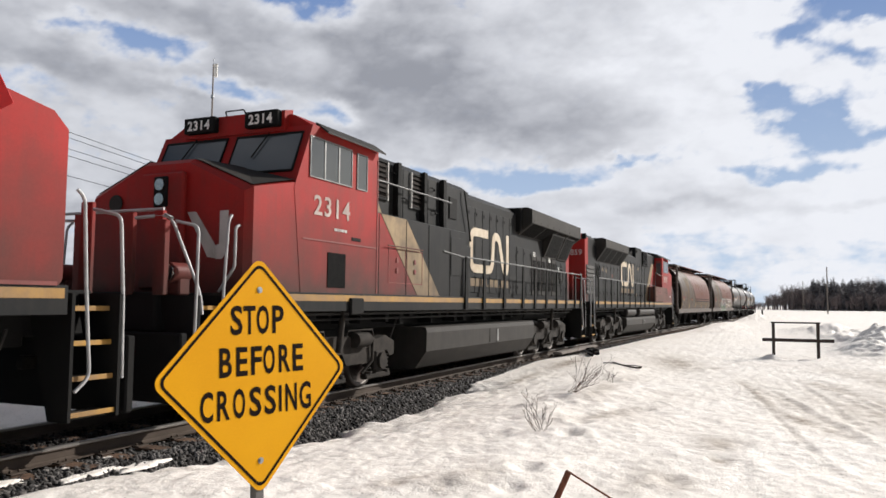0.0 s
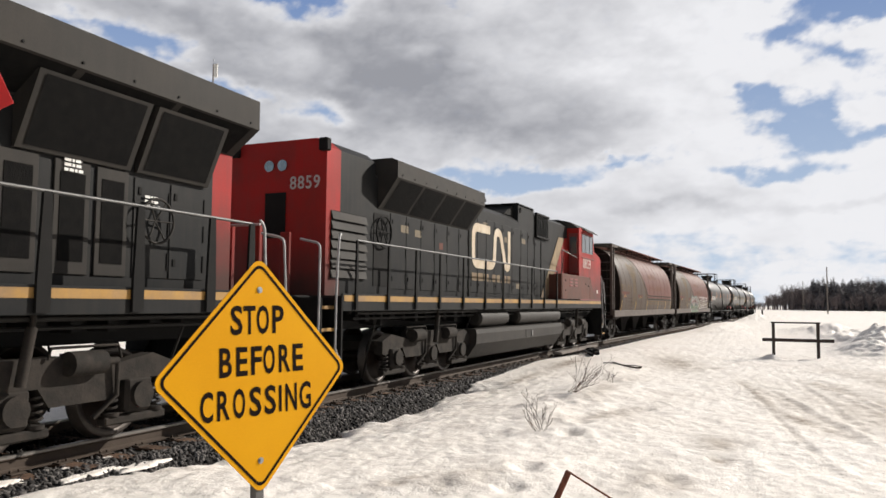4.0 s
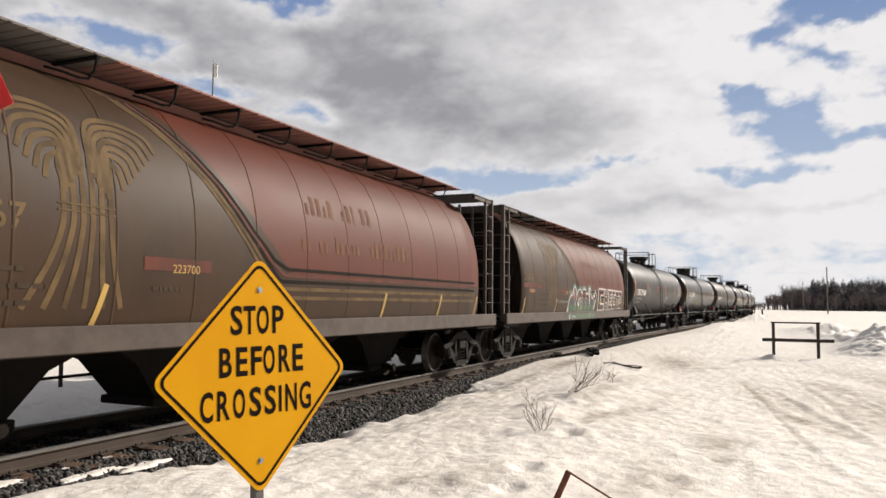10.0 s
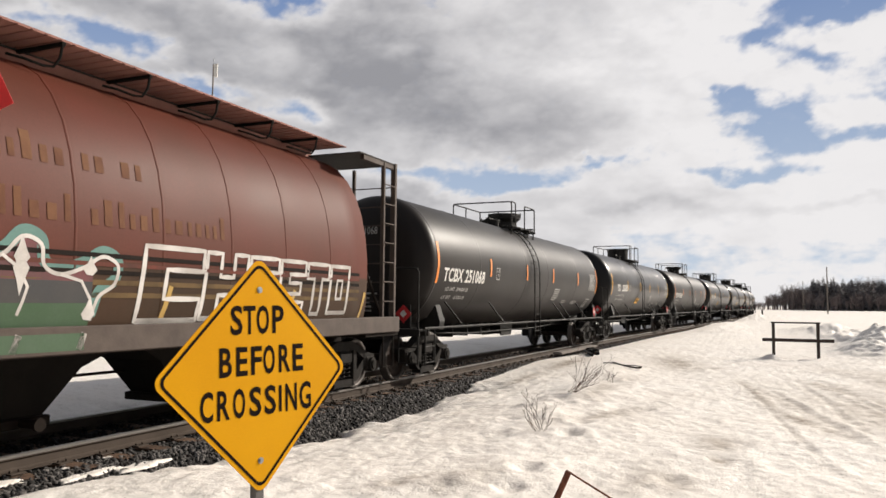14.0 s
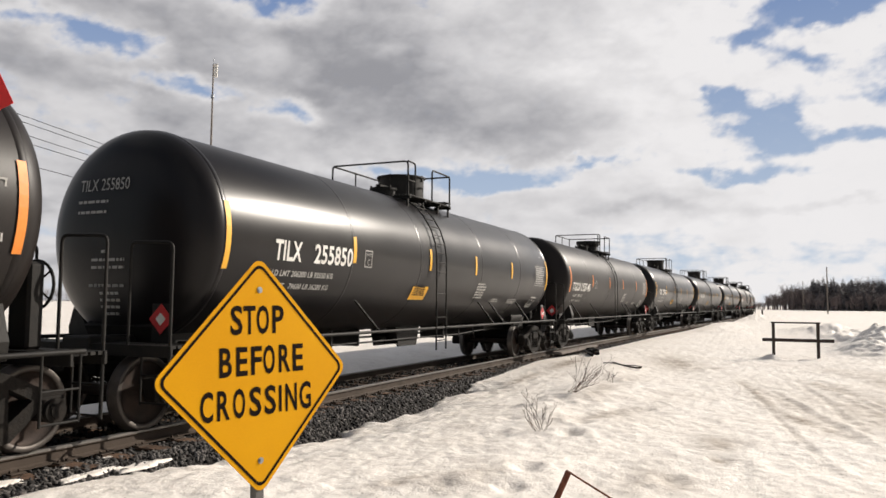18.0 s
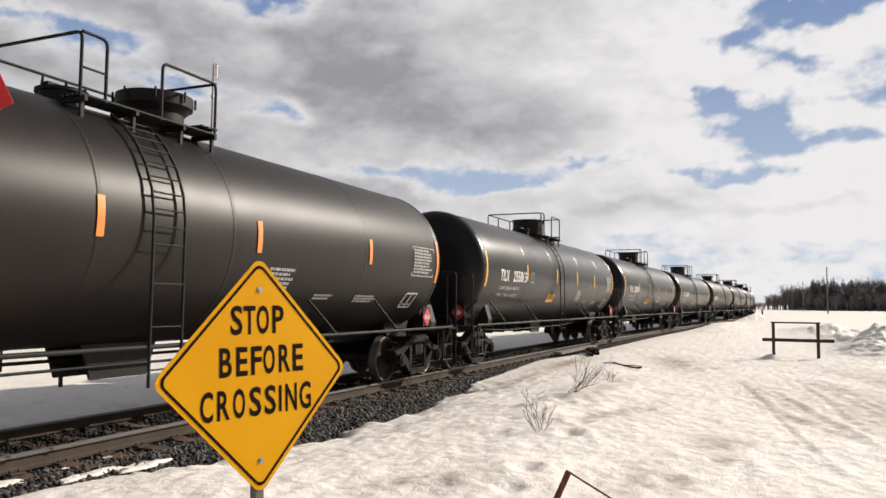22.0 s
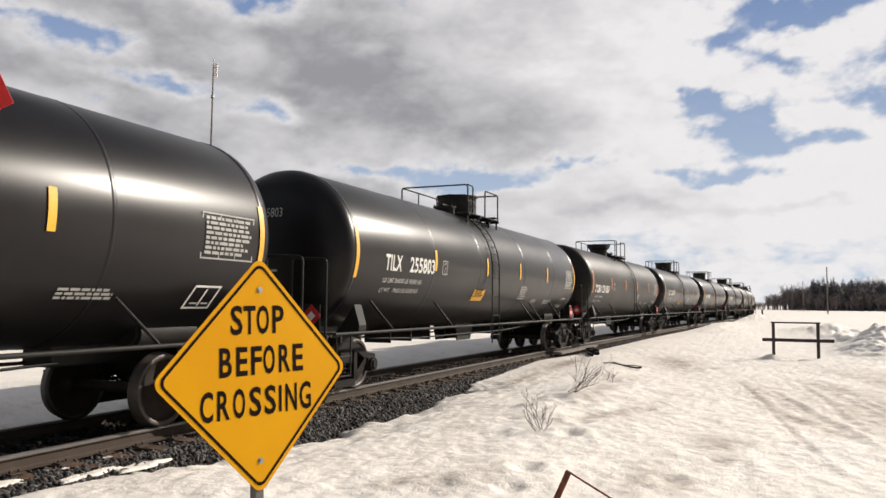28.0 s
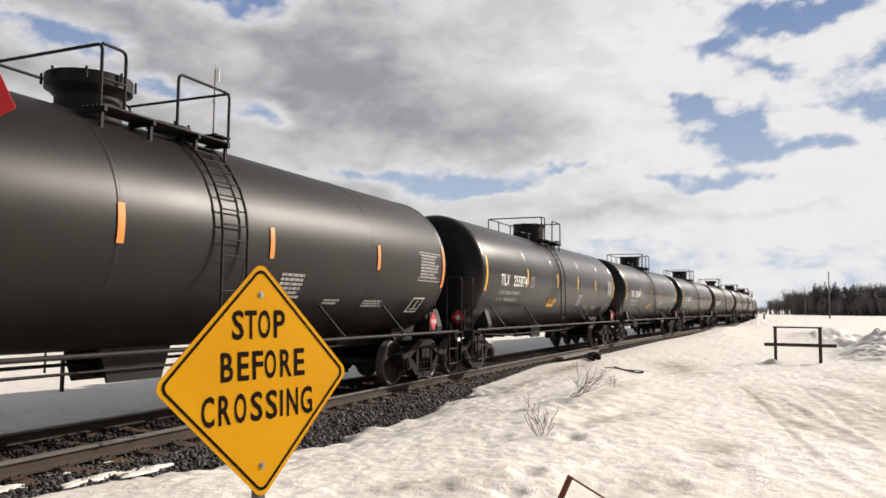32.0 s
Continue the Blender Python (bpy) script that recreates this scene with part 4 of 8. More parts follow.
    ring = [(cx, -0.55 + 0.27 * math.cos(a), cz + 0.27 * math.sin(a)) for a in [2 * math.pi * k / 20 for k in range(21)]]
    wheel.tube(ring, 0.018, 6)
    for k in range(5):
        a = 2 * math.pi * k / 5
        wheel.cyl((cx - 0.02, -0.55, cz), (cx, -0.55 + 0.27 * math.cos(a), cz + 0.27 * math.sin(a)), 0.012, 5)
    part("brake_wheel", wheel, M_BLACK, car)
    part("brake_housing", Mesh().box(8.2, 8.4, -0.72, -0.40, 1.06, 2.0, 0.03).cyl((8.16, -0.55, 1.75), (8.44, -0.55, 1.75), 0.05, 10), M_BLACK, car)
    part("air_reservoir", Mesh().cyl((6.0, -0.62, 1.18), (7.0, -0.62, 1.18), 0.2, 16).cyl((5.96, -0.62, 1.18), (6.0, -0.62, 1.18), 0.14, 16) if glossy else Mesh().cyl((-6.7, -0.62, 1.18), (-5.7, -0.62, 1.18), 0.2, 16), M_BLACK, car)
    pipe = Mesh().tube([(-5.2, -0.35, 0.86), (-3.0, -0.35, 0.78), (3.0, -0.35, 0.78), (5.2, -0.35, 0.86)], 0.02, 6).tube([(-5.2, 0.2, 0.84), (5.2, 0.2, 0.84)], 0.024, 6)
    for x in (-4.2, -3.2, -2.2, 2.0, 3.0, 4.0):
        pipe.box(x - 0.025, x + 0.025, -0.38, 0.26, 0.72, 1.06, 0.004)
    part("brake_pipe", pipe, M_BLACK, car)
    part("bottom_outlet", Mesh().cyl((0.1, 0, 1.08), (0.1, 0, 0.72), 0.2, 16).cyl((0.1, 0, 0.72), (0.1, 0, 0.66), 0.26, 16).prism([(-0.5, 1.05), (-0.35, 0.62), (0.55, 0.62), (0.7, 1.05)], "y", -0.32, -0.28).prism([(-0.5, 1.05), (-0.35, 0.62), (0.55, 0.62), (0.7, 1.05)], "y", 0.28, 0.32), M_BLACK, car)
    # tapes, marks and print
    for x in ((-4.25, -1.15, 1.45, 4.12) if glossy else (-4.3, -1.33, 1.39, 4.57)):
        part("reflector", wrap(patch(0.10, 0.44), x - 0.05, 2.26), tape, car)
    for x in (-7.50, 7.50):
        part("reflector", wrap(patch(0.10, 0.90, 8), x - 0.05, 2.02), tape, car)
    xm, xn, wm, wn_, zt = (-6.48, -5.47, 0.67, 1.15, 2.20) if glossy else (-7.17, -5.95, 1.09, 1.24, 2.08)
    part("reporting_mark", wrap(letters(mark, 0.28, wm, 1.06, 0.010), xm, zt), M_WHITE, car, "white stencilled reporting mark")
    part("car_number", wrap(letters(number, 0.28, wn_, 1.06, 0.010), xn, zt), M_WHITE, car, "white stencilled car number")
    for z, txt, wd in ((1.97, "LD LMT 206200 LB 93550 KG", 1.62), (1.79, "LT WT   79600 LB 36200 KG", 1.60)) if glossy else ((1.87, "LD LMT  204500 LB", 1.30), (1.69, "LT WT    61500 LB", 1.28)):
        part("weight_line", wrap(letters(txt, 0.085, wd, 1.05, 0.003), xm + 0.02 if glossy else xm + 0.28, z), M_DIMWHITE, car)
    fr = Mesh()
    for a, b, c, d in ((0, 0.26, 0, 0.02), (0, 0.26, 0.28, 0.30), (0, 0.02, 0, 0.30), (0.24, 0.26, 0, 0.30)):
        fr.put([(a, c, 0), (b, c, 0), (b, d, 0), (a, d, 0)], [(0, 1, 2, 3)])
    part("plate_mark", wrap(fr, -3.9, 2.2), M_DIMWHITE, car)
    part("plate_letter", wrap(letters("C", 0.10, 0.085), -3.81, 2.245), M_DIMWHITE, car)
    part("plate_word", wrap(letters("PLATE", 0.05, 0.17), -3.855, 2.40), M_DIMWHITE, car)
    if glossy:
        part("warning_label", wrap(patch(0.72, 0.30, 4), -1.76, 1.66), tape, car, "orange rectangular label with small print")
        part("warning_print", wrap(bars(5, 0.6, 0.22, rr), -1.69, 1.93, 0.018), M_BLACK, car)
    part("small_print", wrap(bars(6, 0.62, 0.42, rr), 1.72, 2.08), M_DIMWHITE, car)
    part("small_print", wrap(bars(2, 0.55, 0.12, rr), 3.1, 1.72), M_DIMWHITE, car)
    part("small_print", wrap(bars(3, 0.8, 0.16, rr), 4.4, 1.72), M_DIMWHITE, car)
    tb = bars(8, 0.9, 0.50, rr)
    for a, b, c, d in ((-0.06, 0.98, 0.03, 0.05), (-0.06, 0.98, -0.54, -0.52), (-0.06, -0.04, -0.54, 0.05), (0.96, 0.98, -0.54, 0.05), (0.28, 0.295, -0.54, 0.05), (0.60, 0.615, -0.54, 0.05)):
        tb.put([(a, c, 0), (b, c, 0), (b, d, 0), (a, d, 0)], [(0, 1, 2, 3)])
    part("test_table", wrap(tb, 6.35, 2.66), M_DIMWHITE, car, "white stencilled inspection table")
    sq = Mesh()
    for a, b, c, d in ((0, 0.5, 0, 0.03), (0, 0.5, 0.33, 0.36), (0, 0.03, 0, 0.36), (0.47, 0.5, 0, 0.36), (0.235, 0.265, 0.05, 0.31), (0.08, 0.21, 0.08, 0.10), (0.29, 0.42, 0.08, 0.10)):
        sq.put([(a + c * 0.12, c, 0), (b + c * 0.12, c, 0), (b + d * 0.12, d, 0), (a + d * 0.12, d, 0)], [(0, 1, 2, 3)])
    part("stencil_box", wrap(sq, 6.35, 1.50), M_WHITE, car)
    # number and print on the head that looks to the camera
    def on_head(mesh, y, z):
        out = []
        for p in mesh.v:
            yy, zz = y - p[0], z + p[1]
            c = min(1.0, math.hypot(yy, zz - TZ) / TR) ** (1 / 0.62)
            out.append((-TEND - 0.46 * math.sqrt(max(0.0, 1 - c * c)) - 0.012, yy, zz))
        mesh.v = out
        return mesh
    part("head_mark", on_head(letters(mark, 0.16, 0.36), 0.66, 3.05), M_DIMWHITE, car)
    part("head_number", on_head(letters(number, 0.16, 0.50), 0.24, 3.05), M_DIMWHITE, car)
    for y, z, wd in ((0.66, 2.92, 0.75), (0.66, 2.78, 0.55), (0.18, 2.25, 0.14), (0.36, 2.14, 0.62), (0.36, 2.04, 0.62), (0.42, 1.80, 0.75), (0.22, 1.70, 0.36), (0.22, 1.61, 0.36), (0.22, 1.52, 0.36), (0.22, 1.43, 0.34)):
        part("small_print", on_head(bars(1, wd, 0.06, rr), y, z), M_DIMWHITE, car)
    # placards on their holders
    for x, y0 in ((6.9, -1.47), (-8.1, -0.95)):
        s = 0.19
        if x > 0:
            holder, red, wh = Mesh(), Mesh(), Mesh()
            holder.box(x - 0.16, x + 0.16, y0 - 0.02, y0, 1.12, 1.50, 0.004)
            red.prism([(x, 1.31 - s), (x + s, 1.31), (x, 1.31 + s), (x - s, 1.31)], "y", y0 - 0.034, y0 - 0.024)
            wh.box(x - 0.10, x + 0.10, y0 - 0.038, y0 - 0.0345, 1.265, 1.345)
        else:
            holder, red, wh = Mesh(), Mesh(), Mesh()
            holder.box(x, x + 0.02, y0 - 0.16, y0 + 0.16, 1.06, 1.55, 0.004)
            red.prism([(y0, 1.36 - s), (y0 + s, 1.36), (y0, 1.36 + s), (y0 - s, 1.36)], "x", x - 0.014, x - 0.004)
            wh.prism([(y0, 1.36 - 0.08), (y0 + 0.08, 1.36), (y0, 1.36 + 0.08), (y0 - 0.08, 1.36)], "x", x - 0.018, x - 0.0145)
        ho = part("placard_holder", holder, M_BLACK, car)
        part("placard", red, M_PLAC, ho, "red diamond hazard placard")
        part("placard_mark", wh, M_WHITE, ho)
        if x > 0:
            part("placard_number", on_near_side(letters("1267", 0.06, 0.17), x - 0.085, y0 - 0.036, 1.277, 0.005), M_SIGNBLACK, ho)
    return car


_shell = tank_shell()
TANK_ME = {True: _shell.done("tank", M_TANKGLOSS), False: _shell.done("tank", M_TANKMATT)}
TANKS = [("TCBX", "251068", False, 16.25, 0.78, -0.58), ("TILX", "255850", True, 34.25, 0.3, -0.75), ("TGOX", "155145", False, 52.25, 0.85, -0.40), ("TILX", "255815", True, 70.3, 0.3, -0.75), ("TILX", "255871", True, 88.1, 0.3, -0.75),
         ("TILX", "255803", True, 105.8, 0.3, -0.75), ("TCBX", "251056", False, 123.8, -0.55, 0.50), ("TILX", "255874", True, 141.5, 0.3, -0.75)]
GLOSS_LABEL, MATT_LABEL = "shiny black tank car with yellow reflector stripes", "faded dark grey tank car with orange reflector stripes"


def gear(car):
    return freight_truck(car, -7.3) + freight_truck(car, 7.3)


for k, (mark, number, glossy, s, dome_x, ladder_x) in enumerate(TANKS):
    car = tank_car(mark, number, glossy, (GLOSS_LABEL if glossy else MATT_LABEL) + ", on the rails", 20 + k, dome_x, ladder_x)
    VEHICLES.append((car, s, 7.3, gear(car)))
for k in range(10):
    src = VEHICLES[(1, 3, 2, 5, 4, 6, 3, 1, 5, 2)[k]]
    car = copy_thing(src[0], Matrix())
    sets = [o for o in car.children if o.name.startswith("wheelset")]
    VEHICLES.append((car, 141.5 + 17.87 * (k + 1), 7.3, [(o, o.matrix_basis.translation.x, 0.457) for o in sets]))
# ---------------------------------------------------------------- covered hoppers
def hopper_paint(name, has_tags):
    m = mat(name, (0.037, 0.0220, 0.0130), (0.054, 0.029, 0.0165), 0.46, 0, 0.8, 40, 0.03, rough2=0.60, streak=0.22, dust=(0.060, 0.036, 0.022), dust_amount=0.40, spec=0.12)
    n, l = m.node_tree.nodes, m.node_tree.links
    p = n["Principled BSDF"]
    hsv = [q for q in n if q.type == "HUE_SAT"][0]
    src = hsv.inputs["Color"].links[0].from_socket
    tc = n.new("ShaderNodeTexCoord")
    sep = n.new("ShaderNodeSeparateXYZ")
    l.new(tc.outputs["Object"], sep.inputs[0])
    edge = n.new("ShaderNodeMath")      # the slanting border between the brown and the red paint
    edge.operation, edge.inputs[1].default_value = "MULTIPLY_ADD", 1.15
    l.new(sep.outputs["Z"], edge.inputs[0])
    l.new(sep.outputs["X"], edge.inputs[2])
    st = n.new("ShaderNodeMapRange")
    st.inputs[1].default_value, st.inputs[2].default_value = 1.82, 1.90
    l.new(edge.outputs[0], st.inputs[0])
    low, both = n.new("ShaderNodeMapRange"), n.new("ShaderNodeMath")   # the red ends above the lower stripes
    low.inputs[1].default_value, low.inputs[2].default_value = 1.97, 2.01
    both.operation = "MULTIPLY"
    l.new(sep.outputs["Z"], low.inputs[0])
    l.new(st.outputs[0], both.inputs[0])
    l.new(low.outputs[0], both.inputs[1])
    noise_ = n.new("ShaderNodeTexNoise")
    noise_.inputs["Scale"].default_value, noise_.inputs["Detail"].default_value = 1.1, 7
    red = n.new("ShaderNodeMix")
    red.data_type = "RGBA"
    red.inputs["A"].default_value, red.inputs["B"].default_value = (0.118, 0.029, 0.019, 1), (0.076, 0.028, 0.017, 1)
    l.new(tc.outputs["Object"], noise_.inputs["Vector"])
    l.new(noise_.outputs["Fac"], red.inputs["Factor"])
    mx = n.new("ShaderNodeMix")
    mx.data_type = "RGBA"
    l.new(both.outputs[0], mx.inputs["Factor"])
    l.new(src, mx.inputs["A"])
    l.new(red.outputs["Result"], mx.inputs["B"])
    l.new(mx.outputs["Result"], hsv.inputs["Color"])
    return m


M_HOPPER = hopper_paint("hopper_paint_brown_and_red", False)
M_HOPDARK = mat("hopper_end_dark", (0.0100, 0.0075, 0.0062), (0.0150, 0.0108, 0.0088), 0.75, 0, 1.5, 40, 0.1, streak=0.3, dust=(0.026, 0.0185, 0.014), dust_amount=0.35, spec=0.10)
M_HOPSILL = mat("hopper_sill_brown", (0.0615, 0.04125, 0.03225), (0.045, 0.03075, 0.024), 0.7, 0, 2, 40, 0.1, dust=(0.09, 0.069, 0.0525), dust_amount=0.5)
M_WALK = mat("roof_walk_red", (0.30, 0.135, 0.105), (0.22, 0.11, 0.09), 0.8, 0, 1.5, 40, 0.2)
M_WALKDARK = mat("roof_walk_dark", (0.02574, 0.02217, 0.02002), (0.03932, 0.03289, 0.0286), 0.8, 0, 1.5, 40, 0.2)
# Bracket grime; on chutes and slope floor this black stands for underside shade.
M_GRIMESHADE = mat("grime_and_underside_shade", (0.008, 0.0068, 0.006), (0.013, 0.011, 0.0095), 0.8, 0, 3, 40, 0.1, spec=0.10)
M_FAINTDARK = mat("ghost_small_print", (0.056, 0.038, 0.025), (0.042, 0.028, 0.019), 0.65, 0, 3, 40, 0.03, spec=0.15)
M_WALKGREY = mat("roof_walk_grey", (0.20, 0.175, 0.155), (0.14, 0.12, 0.105), 0.8, 0, 1.5, 40, 0.2)
M_OCHRE = mat("faded_yellow_stripe", (0.42, 0.26, 0.05), (0.30, 0.19, 0.06), 0.6, 0, 2, 40, 0.03)
M_FADED = mat("faded_lettering", (0.135, 0.085, 0.036), (0.070, 0.045, 0.022), 0.65, 0, 3, 40, 0.03, spec=0.15)
M_FAINT = mat("ghost_lettering", (0.150, 0.066, 0.030), (0.105, 0.042, 0.023), 0.65, 0, 3, 40, 0.03, spec=0.15)
M_FADEDRED = mat("faded_red_bar", (0.13, 0.036, 0.024), (0.075, 0.034, 0.026), 0.65, 0, 3, 40, 0.03, spec=0.15)
M_SPRAYW = mat("white_spray_paint", (0.58, 0.55, 0.52), (0.36, 0.33, 0.30), 0.6, 0, 3, 40, 0.02)
M_FADEDW = mat("pale_scrawl", (0.26, 0.24, 0.21), (0.13, 0.115, 0.10), 0.65, 0, 4, 40, 0.02)
M_SPRAYB = mat("dark_spray_paint", (0.020, 0.020, 0.022), (0.034, 0.030, 0.028), 0.6, 0, 3, 40, 0.02)
M_SPRAYG = mat("green_spray_paint", (0.032, 0.075, 0.030), (0.045, 0.085, 0.045), 0.6, 0, 3, 40, 0.02)
M_SPRAYR = mat("maroon_spray_paint", (0.13, 0.026, 0.030), (0.080, 0.026, 0.026), 0.6, 0, 3, 40, 0.02)
M_SPRAYT = mat("teal_spray_paint", (0.07, 0.16, 0.14), (0.09, 0.20, 0.17), 0.6, 0, 3, 40, 0.02)

# the curve of a hopper's near side, from the sill to the roof
HSIDE = [(1.47, 1.22), (1.53, 1.55), (1.55, 1.95), (1.545, 2.35), (1.50, 2.75), (1.42, 3.10), (1.30, 3.42), (1.13, 3.70), (0.92, 3.93), (0.66, 4.08), (0.36, 4.16), (0.0, 4.19)]
_hz = np.array([q[1] for q in HSIDE])
_hy = np.array([q[0] for q in HSIDE])
_hl = np.concatenate([[0], np.cumsum(np.hypot(np.diff(_hy), np.diff(_hz)))])


def on_hopper(mesh, x, z, proud=0.008):
    """Bends a flat mesh over the near side, with its origin at x and the height z."""
    l0 = float(np.interp(z, _hz, _hl))
    proud *= 0.6
    mesh.v = [(x + p[0], -float(np.interp(l0 + p[1], _hl, _hy)) - proud, float(np.interp(l0 + p[1], _hl, _hz)) + proud * 0.4) for p in mesh.v]
    return mesh


def ribbon(pts, w):
    """A flat band of width w along points of the plane, fine enough to be bent."""
    out = []
    for i in range(len(pts) - 1):
        a, b = Vector(pts[i]), Vector(pts[i + 1])
        k = max(1, int((b - a).length / 0.12))
        out += [a.lerp(b, j / k) for j in range(k)]
    out.append(Vector(pts[-1]))
    v = []
    for i, p in enumerate(out):
        d = (out[min(i + 1, len(out) - 1)] - out[max(i - 1, 0)]).normalized()
        nrm = Vector((-d.y, d.x))
        v += [(*(p + nrm * w / 2), 0), (*(p - nrm * w / 2), 0)]
    return Mesh().put(v, [(2 * i, 2 * i + 1, 2 * i + 3, 2 * i + 2) for i in range(len(out) - 1)])


def eased(pts, n=6):
    """The same line drawn as a smooth curve through its points."""
    p = [Vector(q) for q in pts]
    p = [2 * p[0] - p[1]] + p + [2 * p[-1] - p[-2]]
    out = []
    for a, b, c, d in zip(p, p[1:], p[2:], p[3:]):
        for k in range(n):
            t = k / n
            out.append(0.5 * (2 * b + (c - a) * t + (2 * a - 5 * b + 4 * c - d) * t * t + (3 * b - a - 3 * c + d) * t ** 3))
    return [tuple(q) for q in out] + [pts[-1]]


def merged(*meshes):
    m = Mesh()
    for q in meshes:
        m.put(q.v, q.f)
    return m


def hopper_car(number, tags, label, seed):
    rr = random.Random(seed)
    car = thing("hopper_car", label, "hopper car", "cars of the train")
    B = 7.25
    prof = [(-y, z) for y, z in HSIDE] + [(y, z) for y, z in reversed(HSIDE[:-1])]
    xs = [-B, -B + 0.02] + [-B + 0.02 + (2 * B - 0.04) * k / 24 for k in range(1, 24)] + [B - 0.02, B]
    rings = [[(x, y * (0.985 if abs(x) == B else 1), z) for y, z in prof] for x in xs]
    body = part("body", Mesh().loft(rings, closed=False), M_HOPPER, car, "curved hopper side in faded brown and red")
    for k in range(1, 12):
        x = -B + 2 * B * k / 12
        rg = [[(x + dx, y * kk, 1.22 + (z - 1.22) * (1 + (kk - 1) * 0.8)) for y, z in prof] for dx, kk in ((-0.02, 1.0), (-0.012, 1.0035), (0.012, 1.0035), (0.02, 1.0))]
        part("seam", Mesh().loft(rg, closed=False), M_HOPPER, body)
    # slanting end sheets behind the open end frames
    for sg in (-1, 1):
        end = Mesh()
        n = len(prof)
        lo = [(sg * (B - 0.03), y * 0.985, z) for y, z in prof]
        cap = [tuple(range(n))] if sg > 0 else [tuple(range(n - 1, -1, -1))]
        end.put(lo, cap)
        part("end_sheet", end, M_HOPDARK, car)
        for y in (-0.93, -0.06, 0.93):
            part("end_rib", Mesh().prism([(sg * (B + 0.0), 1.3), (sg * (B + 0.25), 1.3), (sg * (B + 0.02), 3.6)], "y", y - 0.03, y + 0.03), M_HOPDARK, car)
        for w in (-1, 1):
            part("corner_post", Mesh().box(min(sg * 8.42, sg * 8.5), max(sg * 8.42, sg * 8.5), w * 1.42 - 0.05, w * 1.42 + 0.05, 1.05, 4.22, 0.008), M_HOPSILL, car)
            part("ladder_post", Mesh().box(min(sg * 8.0, sg * 8.06), max(sg * 8.0, sg * 8.06), w * 1.42 - 0.035, w * 1.42 + 0.035, 1.05, 4.18, 0.006), M_HOPSILL, car)
            part("roof_beam", Mesh().box(min(sg * B, sg * 8.5), max(sg * B, sg * 8.5), w * 1.40 - 0.04, w * 1.40 + 0.04, 4.10, 4.19, 0.006), M_HOPSILL, car)
            part("end_post", Mesh().box(min(sg * 8.44, sg * 8.5), max(sg * 8.44, sg * 8.5), w * 0.55 - 0.03, w * 0.55 + 0.03, 1.05, 4.15, 0.006), M_HOPSILL, car)
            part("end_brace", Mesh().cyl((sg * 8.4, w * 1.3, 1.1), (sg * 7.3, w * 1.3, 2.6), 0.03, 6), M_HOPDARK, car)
        rf = Mesh()
        rf.box(min(sg * 7.1, sg * 8.52), max(sg * 7.1, sg * 8.52), -1.45, 1.45, 4.185, 4.21, 0.004)
        for k in range(10):
            y = -1.35 + 0.3 * k
            part("roof_slat", Mesh().box(min(sg * 7.2, sg * 8.5), max(sg * 7.2, sg * 8.5), y - 0.02, y + 0.02, 4.21, 4.222), M_WALKDARK, car)
        part("end_roof", rf, M_WALKDARK, car)
        for w in (-1, 1):
            lad = Mesh()
            for z in [1.25 + 0.36 * k for k in range(8)]:
                lad.cyl((sg * 8.45, w * 1.46, z), (sg * 8.02, w * 1.46, z), 0.011, 6)
            for z in [1.25 + 0.36 * k for k in range(8)]:
                lad.cyl((sg * 8.47, w * 1.40, z), (sg * 8.47, w * 0.57, z), 0.011, 6)
            part("ladder", lad, M_HOPSILL, car)
        sl = Mesh().box(min(sg * 7.3, sg * 8.55), max(sg * 7.3, sg * 8.55), -1.5, 1.5, 0.98, 1.12, 0.01)
        sl.box(min(sg * 5.5, sg * 8.6), max(sg * 5.5, sg * 8.6), -0.26, 0.26, 0.78, 1.14, 0.02)
        sl.prism([(sg * 5.0, 1.2), (sg * 5.0, 1.75), (sg * 7.25, 3.6), (sg * 7.25, 3.3), (sg * 5.4, 1.2)], "y", -1.2, 1.2)
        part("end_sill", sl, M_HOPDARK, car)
        for w in (-1, 1):
            st = Mesh().tube([(sg * 8.4, w * 1.47, 1.05), (sg * 8.4, w * 1.47, 0.42), (sg * 8.0, w * 1.47, 0.42), (sg * 8.0, w * 1.47, 1.05)], 0.016, 6)
            part("stirrup", st, M_HOPDARK, car)
        coupler(car, sg * 8.86, sg)
        hose(car, sg * 8.62, sg)
    wheel = Mesh().tube([(-8.55, 0.75 + 0.27 * math.cos(a), 2.0 + 0.27 * math.sin(a)) for a in [2 * math.pi * k / 20 for k in range(21)]], 0.018, 6)
    for k in range(5):
        a = 2 * math.pi * k / 5
        wheel.cyl((-8.53, 0.75, 2.0), (-8.55, 0.75 + 0.27 * math.cos(a), 2.0 + 0.27 * math.sin(a)), 0.012, 5)
    part("brake_wheel", wheel, M_HOPDARK, car)
    part("brake_housing", Mesh().box(-8.5, -8.3, 0.6, 0.9, 1.75, 2.2, 0.03), M_HOPDARK, car)
    part("air_reservoir", Mesh().cyl((-8.2, -0.35, 1.34), (-8.2, 0.55, 1.34), 0.21, 16), M_HOPDARK, car)
    # side sills
    for w in (-1, 1):
        y0, y1 = sorted((w * 1.40, w * 1.56))
        part("side_sill", Mesh().box(-8.5, 8.5, y0, y1, 1.05, 1.33, 0.012), M_HOPSILL, car, "brown side sill")
